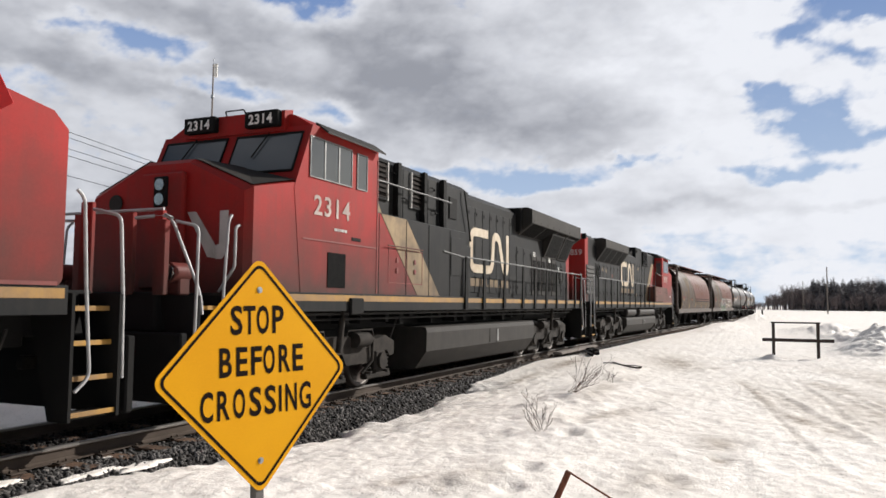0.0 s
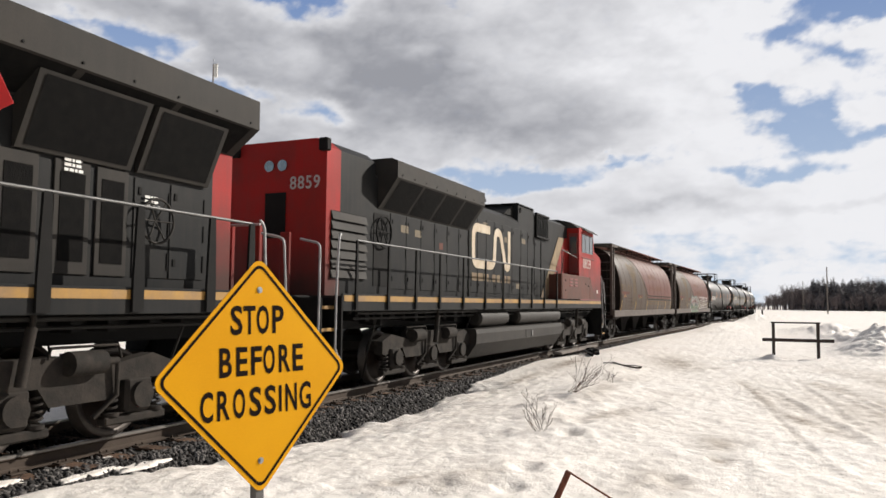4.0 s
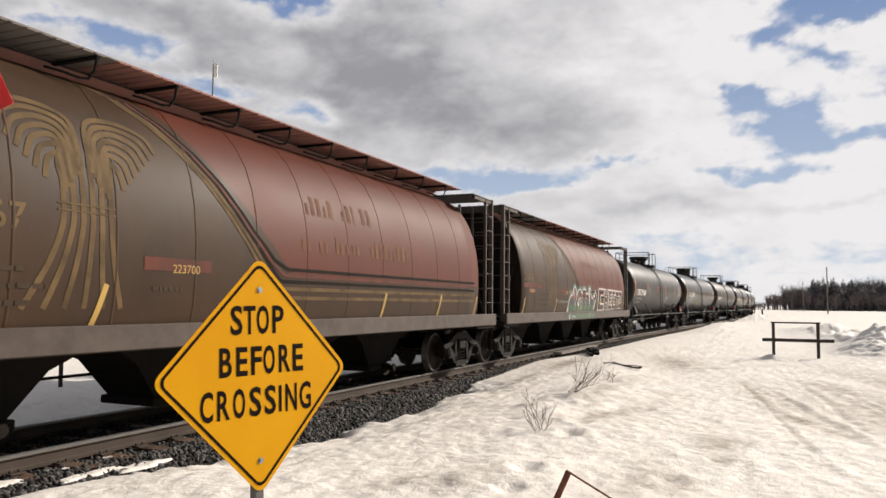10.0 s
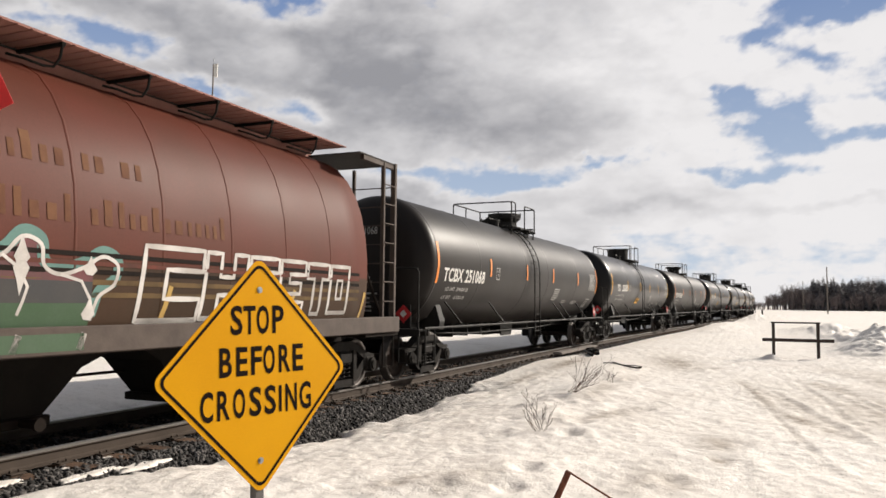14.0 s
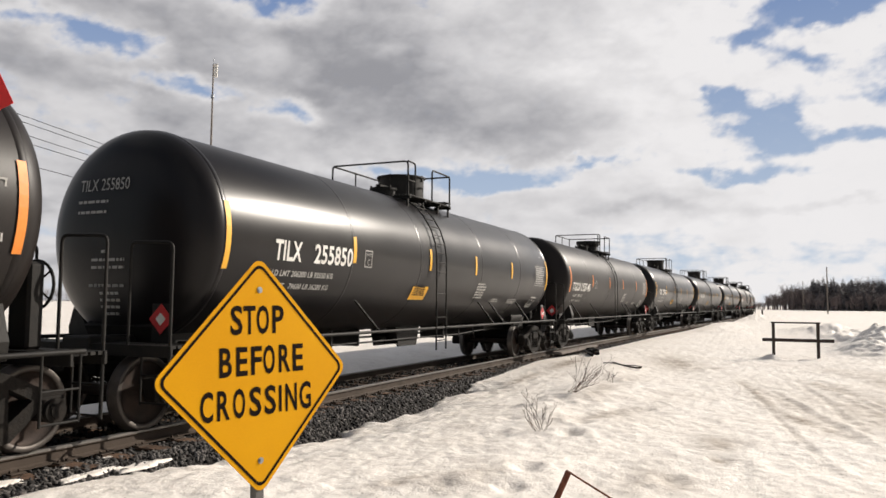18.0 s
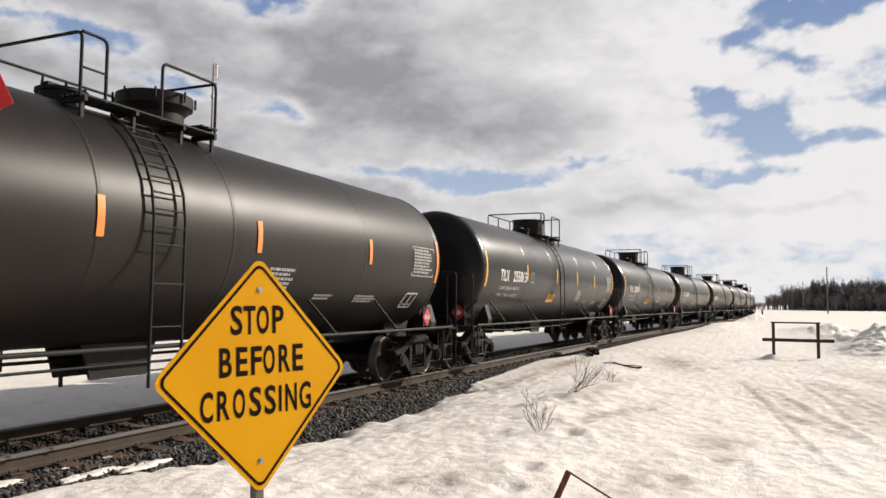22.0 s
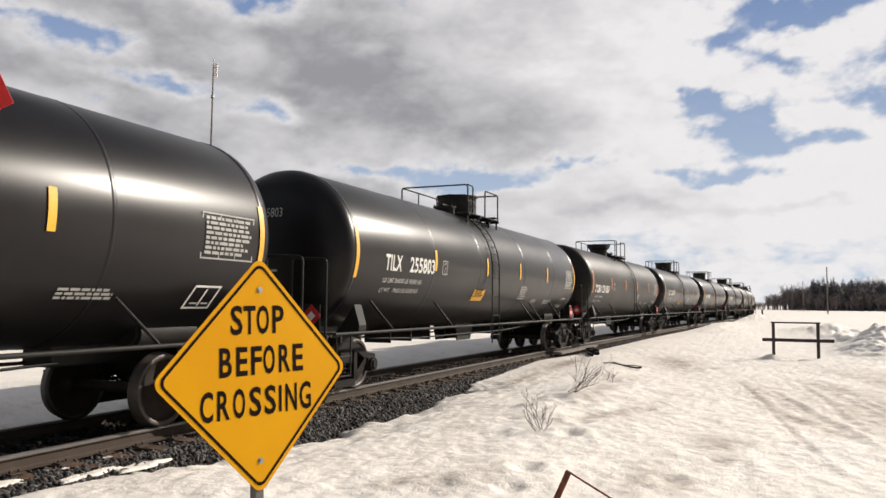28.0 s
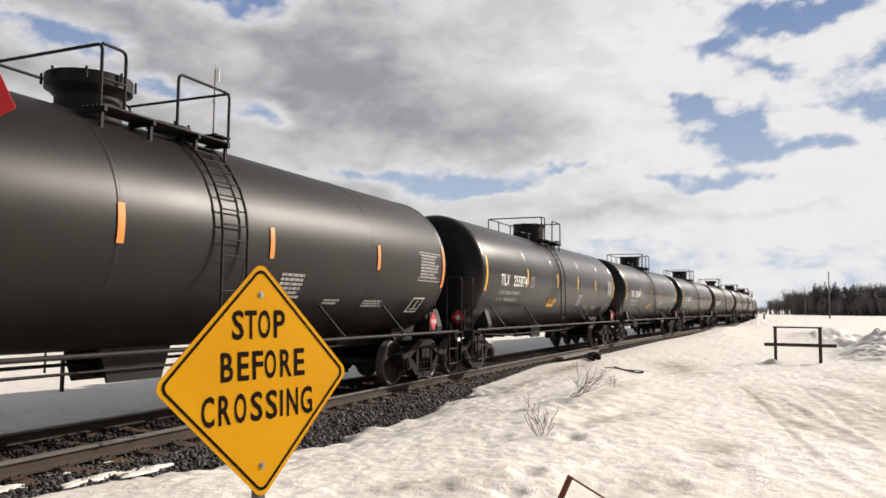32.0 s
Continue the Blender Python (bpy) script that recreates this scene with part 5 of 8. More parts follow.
    # discharge chutes, with open gaps between them; the underside's shade is in their colour
    for cx in (-4.35, -1.45, 1.45, 4.35):
        hp = Mesh().loft([[(cx - w, -d, z), (cx + w, -d, z), (cx + w, d, z), (cx - w, d, z)] for w, d, z in ((0.38, 0.42, 0.30), (0.82, 0.50, 0.80), (1.44, 0.60, 1.09), (1.44, 0.80, 1.20))], smooth=False)
        hp.put([(cx - 0.38, -0.42, 0.30), (cx + 0.38, -0.42, 0.30), (cx + 0.38, 0.42, 0.30), (cx - 0.38, 0.42, 0.30)], [(3, 2, 1, 0)])
        bay = part("discharge_hopper", hp, M_GRIMESHADE, car)
        part("outlet_gate", Mesh().box(cx - 0.46, cx + 0.46, -0.48, 0.48, 0.20, 0.31, 0.015), M_HOPDARK, bay)
        for w in (-1, 1):
            part("gate_capstan", Mesh().cyl((cx + 0.1, w * 0.48, 0.26), (cx + 0.1, w * 0.74, 0.26), 0.05, 10).cyl((cx + 0.1, w * 0.72, 0.26), (cx + 0.1, w * 0.76, 0.26), 0.075, 10), M_HOPDARK, bay)
    part("gap_beam", Mesh().box(-6.2, 6.2, -0.25, 0.25, 1.0, 1.18, 0.01), M_HOPDARK, car)
    part("slope_floor", Mesh().box(-7.2, 7.2, -1.40, 1.40, 1.10, 1.21), M_GRIMESHADE, car)
    part("brake_pipe", Mesh().tube([(-7, -1.2, 1.03), (7, -1.2, 1.03)], 0.022, 6).tube([(-7, 0.3, 0.62), (7, 0.3, 0.62)], 0.022, 6), M_HOPDARK, car)
    # overhanging roof walks of ribbed sheet on bent brackets, and the loading trough between them
    for w in (-1, 1):
        for a, b, mm in ((-7.2, -3.3, M_WALKGREY), (-3.3, 7.2, M_WALK)):
            y0, y1 = sorted((w * 0.42, w * 1.11))
            if w > 0:
                part("roof_walk", Mesh().box(a, b, y0, y1, 4.315, 4.335), mm, car)
                continue
            wk = part("roof_walk", Mesh().box(a, b, y0, y1, 4.318, 4.333), mm, car, "overhanging ribbed roof walk")
            for q in range(int((b - a) / 0.17)):
                x = a + 0.02 + 0.17 * q
                part("walk_rib", Mesh().box(x, x + 0.13, y0, y1, 4.308, 4.3178), mm, wk)
        part("walk_edge", Mesh().box(-7.2, 7.2, min(w * 0.40, w * 0.42), max(w * 0.40, w * 0.42), 4.29, 4.345), M_WALKDARK, car)
        for k in range(11):
            x = -6.05 + 1.23 * k
            br = Mesh().box(x - 0.022, x + 0.022, min(w * 0.42, w * 1.12), max(w * 0.42, w * 1.12), 4.262, 4.298)
            br.tube([(x, w * 1.10, 4.27), (x - 0.02, w * 1.09, 4.12), (x - 0.05, w * 1.04, 4.03), (x - 0.14, w * 1.00, 4.02), (x - 0.32, w * 0.94, 4.05), (x - 0.42, w * 0.80, 4.09)], 0.016, 5)
            part("walk_bracket", br, M_GRIMESHADE, car)
    part("hatch_trough", Mesh().box(-7.2, 7.2, -0.39, 0.39, 4.10, 4.33, 0.02), M_WALK, car)
    # lettering and stripes of the near side
    def arc(x, z):
        return (x, float(np.interp(z, _hz, _hl)) - float(np.interp(1.3, _hz, _hl)))
    part("reporting_mark", on_hopper(letters("SKNX", 0.25, 0.93, 1.08, 0.006), -7.0, 2.26), M_FADED, car, "faded ochre reporting mark")
    part("car_number", on_hopper(letters(number, 0.25, 1.15, 1.08, 0.006), -5.85, 2.24), M_FADED, car, "faded ochre car number")
    part("colour_bar", on_hopper(patch(1.75, 0.13, 3), -7.05, 2.06), M_FADEDRED, car)
    part("colour_bar", on_hopper(patch(0.62, 0.17, 3), -6.62, 1.90), M_FADEDRED, car)
    part("colour_bar", on_hopper(patch(1.10, 0.15, 3), -3.24, 1.93), M_FADEDRED, car)
    part("load_figure", on_hopper(letters("101450" if not tags else "102300", 0.10, 0.42), -6.50, 1.92, 0.012), M_OCHRE, car)
    part("load_figure", on_hopper(letters("223700" if not tags else "224300", 0.10, 0.45), -2.80, 1.91, 0.012), M_OCHRE, car)
    for x, z, wd in ((-6.95, 1.86, 0.42), (-6.95, 1.72, 0.35), (-5.6, 1.90, 1.1), (-5.6, 1.74, 1.3), (-5.6, 1.58, 1.2), (-3.1, 1.75, 0.6)):
        part("small_print", on_hopper(bars(1, wd, 0.08, rr), x, z, 0.012), M_FAINTDARK, car)
    sheaf = []
    for k in range(6):
        o = (k - 2.5) * 0.118
        sheaf.append((ribbon(eased([(o * 2.0 - 0.12, 0.0), (o * 1.35 - 0.05, 0.45), (o, 0.88), (o, 1.25), (o * 0.95, 1.52)]), 0.066)))
    for w in (-1, 1):
        for k in range(7):
            h, r = 1.42 + 0.088 * k, 0.24 + 0.078 * k
            sheaf.append(ribbon(eased([(w * (0.05 + 0.036 * (6 - k)), 1.46 - 0.05 * (6 - k)), (w * (0.11 + 0.036 * (6 - k)), h + 0.03), (w * (0.16 + r * 0.5), h + 0.15), (w * (0.19 + r), h + 0.07), (w * (0.20 + r * 1.2), h - 0.14)]), 0.062))
    for z in (0.98, 1.05):
        sheaf.append(ribbon([(-0.36, z), (0.36, z)], 0.02))
    for k, band in enumerate(sheaf):
        part("sheaf_band", on_hopper(band, -4.0, 1.50, 0.006 + 0.0003 * k), M_FADED, car, "faded ochre band of a painted sheaf")
    for d, wd, mm in ((0.0, 0.055, M_FADED), (0.13, 0.055, M_FADED), (0.235, 0.05, M_HOPDARK), (0.32, 0.045, M_FADEDRED), (0.41, 0.05, M_HOPDARK)):
        q = 0.75 * d
        line = [arc(-3.75 + q, 4.10), arc(-3.35 + q, 3.95), arc(-2.72 + q, 3.55), arc(-2.12 + q, 3.05), arc(-1.62 + q, 2.55), arc(-1.15 + q, 2.05 + d * 0.3), arc(-0.88 + q, 1.66 + d), arc(-0.80 + q, 1.64 + d), arc(6.95, 1.64 + d)]
        part("swoosh_stripe", on_hopper(ribbon(line, wd), 0.0, 1.3, 0.010 + d * 0.004), mm, car)
    for z, wd, h in ((3.22, 2.4, 0.30), (2.64, 3.7, 0.28)):
        x = -0.30
        while x < wd - 0.3:
            cw = rr.uniform(0.08, 0.16)
            if rr.random() > 0.12:
                part("ghost_letter", on_hopper(patch(cw * 0.72, h * rr.choice((0.6, 0.6, 1.0)), 3), x, z - h, 0.009), M_FAINT, car)
            x += cw + 0.05
    for x in (-7.1, -3.9, -0.9, 2.4, 4.9, 7.0):
        part("reflector", on_hopper(ribbon([(0.0, 0.0), (0.16, 0.5)], 0.07), x, 1.26, 0.012), M_OCHRE, car)
    if tags:
        graffiti(car)
    return car


def graffiti(car):
    """A sprayed piece of bubble letters in three bands, a blocky word and scrawled lines."""
    block = {"C": [(0, 0), (1, 0), (1, .3), (.38, .3), (.38, .7), (1, .7), (1, 1), (0, 1)],
             "H": [(0, 0), (.34, 0), (.34, .36), (.66, .36), (.66, 0), (1, 0), (1, 1), (.66, 1), (.66, .64), (.34, .64), (.34, 1), (0, 1)],
             "E": [(0, 0), (1, 0), (1, .24), (.36, .24), (.36, .4), (.84, .4), (.84, .6), (.36, .6), (.36, .76), (1, .76), (1, 1), (0, 1)],
             "T": [(.32, 0), (.68, 0), (.68, .7), (1, .7), (1, 1), (0, 1), (0, .7), (.32, .7)],
             "O": [(0, 0), (1, 0), (1, 1), (0, 1)]}
    x = 2.05
    for k, (ch, wd) in enumerate(zip("CHEETO", (1.02, 0.86, 0.70, 0.68, 0.66, 0.62))):
        h, z = 0.84 - 0.02 * k, 0.10 + 0.012 * k
        def at(p):
            return (x + p[0] * (wd - 0.06) + 0.10 * p[1], z + p[1] * h)
        pts = [at(p) for p in block[ch]]
        part("graffiti_word", on_hopper(ribbon(pts + pts[:2], 0.062), 0.0, 1.26, 0.013), M_SPRAYW, car, "white spray-painted block letter")
        if ch == "O":
            pts = [at(p) for p in ((.36, .3), (.64, .3), (.64, .7), (.36, .7))]
            part("graffiti_word", on_hopper(ribbon(pts + pts[:2], 0.05), 0.0, 1.26, 0.013), M_SPRAYW, car)
        x += wd
    tops = [(-2.40, 0.10), (-2.25, 0.38), (-2.02, 0.62), (-1.78, 0.66), (-1.62, 0.86), (-1.42, 0.92), (-1.27, 0.78), (-1.20, 0.66), (-1.0, 0.80), (-0.72, 0.86), (-0.52, 0.72), (-0.35, 0.84), (-0.05, 0.88), (0.18, 0.72), (0.42, 0.74), (0.62, 0.92), (0.82, 0.86), (0.86, 0.66), (1.05, 0.58), (1.32, 0.66), (1.55, 0.78), (1.75, 0.70), (1.72, 0.50), (1.52, 0.36), (1.45, 0.12)]
    zb = lambda z: float(np.interp(z, _hz, _hl)) - float(np.interp(1.26, _hz, _hl))
    xs = [-2.40 + 0.06 * k for k in range(65)]
    def band(lo, hi):
        m = Mesh()
        for a, b in zip(xs, xs[1:]):
            ha, hb = np.interp(a, [q[0] for q in tops[:22]], [q[1] for q in tops[:22]]), np.interp(b, [q[0] for q in tops[:22]], [q[1] for q in tops[:22]])
            la, lb = min(hi, ha), min(hi, hb)
            if la > lo and lb > lo:
                m.put([(a, lo, 0), (b, lo, 0), (b, lb, 0), (a, la, 0)], [(0, 1, 2, 3)])
        return m
    curve = eased(tops[:22])
    for nm, lo, hi, mm in (("green", 0.0, 0.30, M_SPRAYG), ("dark", 0.30, 0.52, M_SPRAYB), ("maroon", 0.52, 1.0, M_SPRAYR)):
        part("graffiti_band", on_hopper(band(lo, hi), 0.0, 1.26, 0.011), mm, car, nm + " spray-painted band")
    part("graffiti_halo", on_hopper(ribbon(eased([(x, z + 0.05) for x, z in tops]), 0.13), 0.0, 1.26, 0.010), M_SPRAYT, car, "teal sprayed halo")
    part("graffiti_outline", on_hopper(ribbon(eased(tops), 0.040), 0.0, 1.26, 0.015), M_SPRAYW, car, "white sprayed outline")
    for pts in ([(-1.62, 0.85), (-1.52, 0.60), (-1.45, 0.30)], [(-1.22, 0.66), (-1.30, 0.42), (-1.42, 0.12)], [(-1.1, 0.30), (-0.95, 0.50), (-0.70, 0.56), (-0.58, 0.40), (-0.56, 0.10)], [(-0.50, 0.72), (-0.44, 0.45), (-0.38, 0.15)], [(0.18, 0.70), (0.10, 0.45), (0.12, 0.12)], [(0.42, 0.74), (0.60, 0.62), (0.70, 0.45), (0.62, 0.18)], [(1.05, 0.58), (1.30, 0.52), (1.42, 0.34)]):
        part("graffiti_stroke", on_hopper(ribbon(pts, 0.032), 0.0, 1.26, 0.016), M_SPRAYW, car)
    for x, z, h, up in ((0.62, 0.70, 0.24, 1), (0.62, 0.66, 0.30, -1), (1.42, 0.16, 0.22, 1), (-2.30, 0.06, 0.22, 1), (-0.95, 0.30, 0.14, 1), (1.40, 0.62, 0.16, 1)):
        drop = [(x, z + up * h), (x + 0.045, z + up * h * 0.45), (x + 0.085, z + up * h * 0.1), (x + 0.03, z - up * 0.04), (x - 0.05, z - up * 0.03), (x - 0.085, z + up * h * 0.12), (x - 0.04, z + up * h * 0.5)]
        part("graffiti_drop", on_hopper(Mesh().put([(a, b, 0) for a, b in drop], [tuple(range(7)) if up > 0 else tuple(range(6, -1, -1))]), 0.0, 1.26, 0.017), M_SPRAYW, car)
    def sill(pts, mm, w, nm, label=""):
        part(nm, on_near_side(ribbon(pts, w), 0.0, -1.56, 1.08, 0.004), mm, car, label)
    sill([(-2.2, 0.095), (1.35, 0.095)], M_SPRAYG, 0.17, "graffiti_band", "thin green overspray on the sill")
    for x in (-2.2, 0.62, 1.35):
        sill([(x - 0.06, 0.02), (x, 0.18)], M_SPRAYW, 0.07, "graffiti_drop")
    part("graffiti_script", on_near_side(letters("gusto", 0.075, 0.42), -1.85, -1.56, 1.14, 0.006), M_SPRAYW, car)
    r = random.Random(5)
    part("graffiti_script", on_hopper(bars(1, 0.75, 0.11, r), -3.56, 2.06, 0.012), M_FAINT, car, "pale scrawled line")
    part("graffiti_script", on_hopper(letters("mek!", 0.14, 0.48), -2.24, 1.96, 0.012), M_FADEDW, car, "pale scrawled word")
    part("graffiti_script", on_hopper(letters("Too bad you quit", 0.13, 1.40), -3.70, 1.62, 0.012), M_FADEDW, car, "pale scrawled words")


for number, tags, s in (("397267", False, -19.6), ("397265", True, -1.75)):
    car = hopper_car(number, tags, "covered hopper, curved brown and red sides" + (", sprayed with graffiti" if tags else ", faded sheaf"), 60 + tags)
    VEHICLES.append((car, s, 7.25, freight_truck(car, -7.25) + freight_truck(car, 7.25)))
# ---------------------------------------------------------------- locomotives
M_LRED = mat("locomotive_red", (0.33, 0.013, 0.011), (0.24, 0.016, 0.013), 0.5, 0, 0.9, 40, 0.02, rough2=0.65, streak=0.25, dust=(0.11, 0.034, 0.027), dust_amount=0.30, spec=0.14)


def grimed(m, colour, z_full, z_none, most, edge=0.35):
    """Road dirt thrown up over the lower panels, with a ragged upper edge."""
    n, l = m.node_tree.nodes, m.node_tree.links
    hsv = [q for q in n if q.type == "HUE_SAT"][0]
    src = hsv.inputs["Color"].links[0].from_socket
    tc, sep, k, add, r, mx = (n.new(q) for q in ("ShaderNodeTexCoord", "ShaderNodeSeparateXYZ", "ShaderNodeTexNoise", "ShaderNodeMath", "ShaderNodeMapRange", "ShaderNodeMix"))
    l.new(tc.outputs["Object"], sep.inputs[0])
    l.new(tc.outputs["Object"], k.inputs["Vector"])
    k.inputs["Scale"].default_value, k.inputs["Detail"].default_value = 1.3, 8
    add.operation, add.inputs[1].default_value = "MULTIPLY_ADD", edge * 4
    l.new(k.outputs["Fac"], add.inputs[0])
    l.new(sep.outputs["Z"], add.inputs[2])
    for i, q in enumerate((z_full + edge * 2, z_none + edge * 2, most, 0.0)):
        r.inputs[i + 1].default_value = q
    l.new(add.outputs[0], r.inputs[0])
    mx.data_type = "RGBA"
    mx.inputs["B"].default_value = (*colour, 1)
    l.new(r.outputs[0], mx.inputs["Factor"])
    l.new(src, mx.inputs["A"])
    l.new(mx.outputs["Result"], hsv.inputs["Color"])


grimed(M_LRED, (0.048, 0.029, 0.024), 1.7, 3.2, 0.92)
M_LREDDULL = mat("locomotive_red_faded", (0.125, 0.040, 0.028), (0.085, 0.038, 0.028), 0.6, 0, 0.9, 40, 0.03, streak=0.35, dust=(0.070, 0.044, 0.034), dust_amount=0.5, spec=0.15)
M_LBLACK = mat("locomotive_black_faded", (0.0105, 0.0115, 0.0125), (0.0165, 0.0170, 0.0175), 0.42, 0, 0.8, 40, 0.02, rough2=0.62, streak=0.30, dust=(0.030, 0.0275, 0.0245), dust_amount=0.35, spec=0.09)
M_LROOF = mat("locomotive_roof_grey", (0.02475, 0.02327, 0.02129), (0.03366, 0.03069, 0.02772), 0.6, 0, 0.9, 40, 0.05, streak=0.2, dust=(0.04702, 0.04059, 0.03465), dust_amount=0.4, spec=0.12)
M_SOOT = mat("sooty_black", (0.007, 0.007, 0.007), (0.012, 0.0115, 0.011), 0.7, 0, 2, 50, 0.1, spec=0.12)
M_MESH = mat("intake_screen", (0.005, 0.005, 0.005), (0.009, 0.0085, 0.008), 0.9, 0, 9, 120, 0.5, spec=0.1)
M_TAN = mat("faded_cream_stripe", (0.31, 0.225, 0.125), (0.25, 0.175, 0.10), 0.6, 0, 1.4, 40, 0.02, streak=0.5, dust=(0.11, 0.085, 0.06), dust_amount=0.6, spec=0.2)
grimed(M_TAN, (0.06, 0.045, 0.035), 1.7, 3.0, 0.55)
M_CREAM = mat("cream_emblem_paint", (0.56, 0.49, 0.37), (0.42, 0.33, 0.22), 0.55, 0, 2.2, 40, 0.02, streak=0.45, dust=(0.30, 0.20, 0.12), dust_amount=0.35)
M_SILLY = mat("sill_yellow", (0.36, 0.19, 0.02), (0.22, 0.12, 0.03), 0.6, 0, 1.6, 40, 0.03, streak=0.3, dust=(0.17, 0.11, 0.06), dust_amount=0.55)
M_LTANK = mat("fuel_tank_grime", (0.018, 0.0165, 0.015), (0.026, 0.0232, 0.0205), 0.6, 0, 1.2, 40, 0.05, streak=0.3, dust=(0.044, 0.038, 0.032), dust_amount=0.45, spec=0.2)
M_LTRUCK = mat("locomotive_truck_grime", (0.018, 0.0160, 0.0140), (0.030, 0.0258, 0.0225), 0.8, 0.0, 2.5, 40, 0.25, dust=(0.060, 0.049, 0.040), dust_amount=0.45, spec=0.18)
M_DOORLABEL = mat("dirty_label", (0.15, 0.115, 0.065), (0.09, 0.07, 0.045), 0.7, 0, 6, 40, 0.05)
M_CHROME = mat("window_frame_silver", (0.22, 0.22, 0.216), (0.15, 0.15, 0.147), 0.35, 0.7, 6, 60, 0.03)
M_GRAB = mat("handrail_pale", (0.4, 0.4, 0.4), (0.272, 0.272, 0.272), 0.45, 0.2, 4, 60, 0.05)
M_RAILBAR = mat("walkway_rail_grey", (0.065, 0.065, 0.065), (0.104, 0.104, 0.1008), 0.4, 0.4, 4, 60, 0.05)
M_LAMP = mat("headlight_lens", (0.45, 0.45, 0.44), (0.32, 0.32, 0.31), 0.10, 0.9, 6, 60, 0.0)


M_NUMBER = mat("worn_road_number", (0.58, 0.50, 0.46), (0.40, 0.33, 0.30), 0.6, 0, 1.6, 40, 0.02, streak=0.4, dust=(0.22, 0.13, 0.11), dust_amount=0.4, spec=0.2)
HOOD = 1.05


def emblem(parent, x, z, length, height, material, y):
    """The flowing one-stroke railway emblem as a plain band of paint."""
    w = height * 0.19
    u, h = length, height
    def curve(pts, r):
        out = [Vector(pts[0])]
        for i in range(1, len(pts) - 1):
            p, a, b = Vector(pts[i]), Vector(pts[i - 1]), Vector(pts[i + 1])
            da, db = (a - p).normalized(), (b - p).normalized()
            k = min(r, (a - p).length * 0.5, (b - p).length * 0.5)
            for f in (0, 0.2, 0.4, 0.6, 0.8, 1.0):
                out.append(p + da * k * (1 - f) ** 2 + db * k * f ** 2)
        return out + [Vector(pts[-1])]
    hw = w / 2
    line = curve([(u * 0.44, h - hw), (hw, h - hw), (hw, hw), (u * 0.55, hw), (u * 0.58, h - hw), (u * 0.72, h - hw), (u * 0.86, hw), (u - hw, hw), (u - hw, h)], h * 0.24)
    part("emblem", on_near_side(ribbon([(q.x, q.y) for q in line], w), x, y, z, 0.0), material, parent, "cream painted railway emblem")


def address(parent, x, z, length):
    """A row of worn cream marks, one for each sign of a line of small letters and two points."""
    u = length / 10.2
    for k, (a, w) in enumerate(((0, 1.2), (1.45, 1.2), (2.9, 1.2), (4.35, 0.25), (5.0, 0.9), (6.2, 0.9), (7.4, 0.25), (8.05, 0.9), (9.25, 0.9))):
        part("web_mark", on_near_side(patch(w * u, 0.20 if w > 0.3 else 0.05, 1), x + a * u, -1.078, z, 0.0), M_TAN, parent, "worn cream mark")


def paint(parent, name, poly, material, y=-HOOD, thick=0.006, label=""):
    part(name, Mesh().prism(poly, "y", y - thick, y), material, parent, label)
    part(name, Mesh().prism(poly, "y", -y, -y + thick), material, parent, label)


def hood_doors(parent, edges, z0, z1, y=-HOOD, material=None):
    for a, b in zip(edges, edges[1:]):
        for sg in (-1, 1):
            y0, y1 = sorted((sg * abs(y), sg * (abs(y) + 0.014)))
            d = part("hood_door", Mesh().box(a + 0.012, b - 0.012, y0, y1, z0, z1, 0.005), material or M_LBLACK, parent)
            if sg < 0:
                for z in (z0 + 0.16, z1 - 0.2):
                    part("latch", Mesh().box(a + 0.07, a + 0.12, y0 - 0.012, y0, z, z + 0.09, 0.003), M_SOOT, d)
                for z in (z0 + 0.10, (z0 + z1) / 2 - 0.1, z1 - 0.34):
                    part("hinge", Mesh().box(b - 0.035, b - 0.015, y0 - 0.012, y0, z, z + 0.22, 0.003), M_SOOT, d)


def walkway_rail(parent, posts, z0, z1, ends=True, wide=0.05, rail=None):
    """Handrail of posts and a top bar along both walkways."""
    for sg in (-1, 1):
        y = sg * 1.528
        for x in posts:
            yo = sg * 1.528
            part("rail_post", Mesh().prism([(x - wide, z0 - 0.24), (x + wide, z0 - 0.24), (x + wide, z0 + 0.1), (x + wide * 0.6, z1), (x - wide * 0.6, z1), (x - wide, z0 + 0.1)], "y", yo - 0.018, yo + 0.018), M_SOOT, parent)
        part("handrail", Mesh().cyl((posts[0], y, z1), (posts[-1], y, z1), 0.019, 8), rail or M_RAILBAR, parent)


def bent(pts, r=0.02, k=0.09):
    out = []
    for i, p in enumerate(pts):
        p = Vector(p)
        if 0 < i < len(pts) - 1:
            a, b = (Vector(pts[i - 1]) - p).normalized(), (Vector(pts[i + 1]) - p).normalized()
            for f in (0.0, 0.25, 0.5, 0.75, 1.0):
                out.append(p + a * k * (1 - f) ** 2 + b * k * f ** 2)
        else:
            out.append(p)
    return Mesh().tube(out, r, 8)


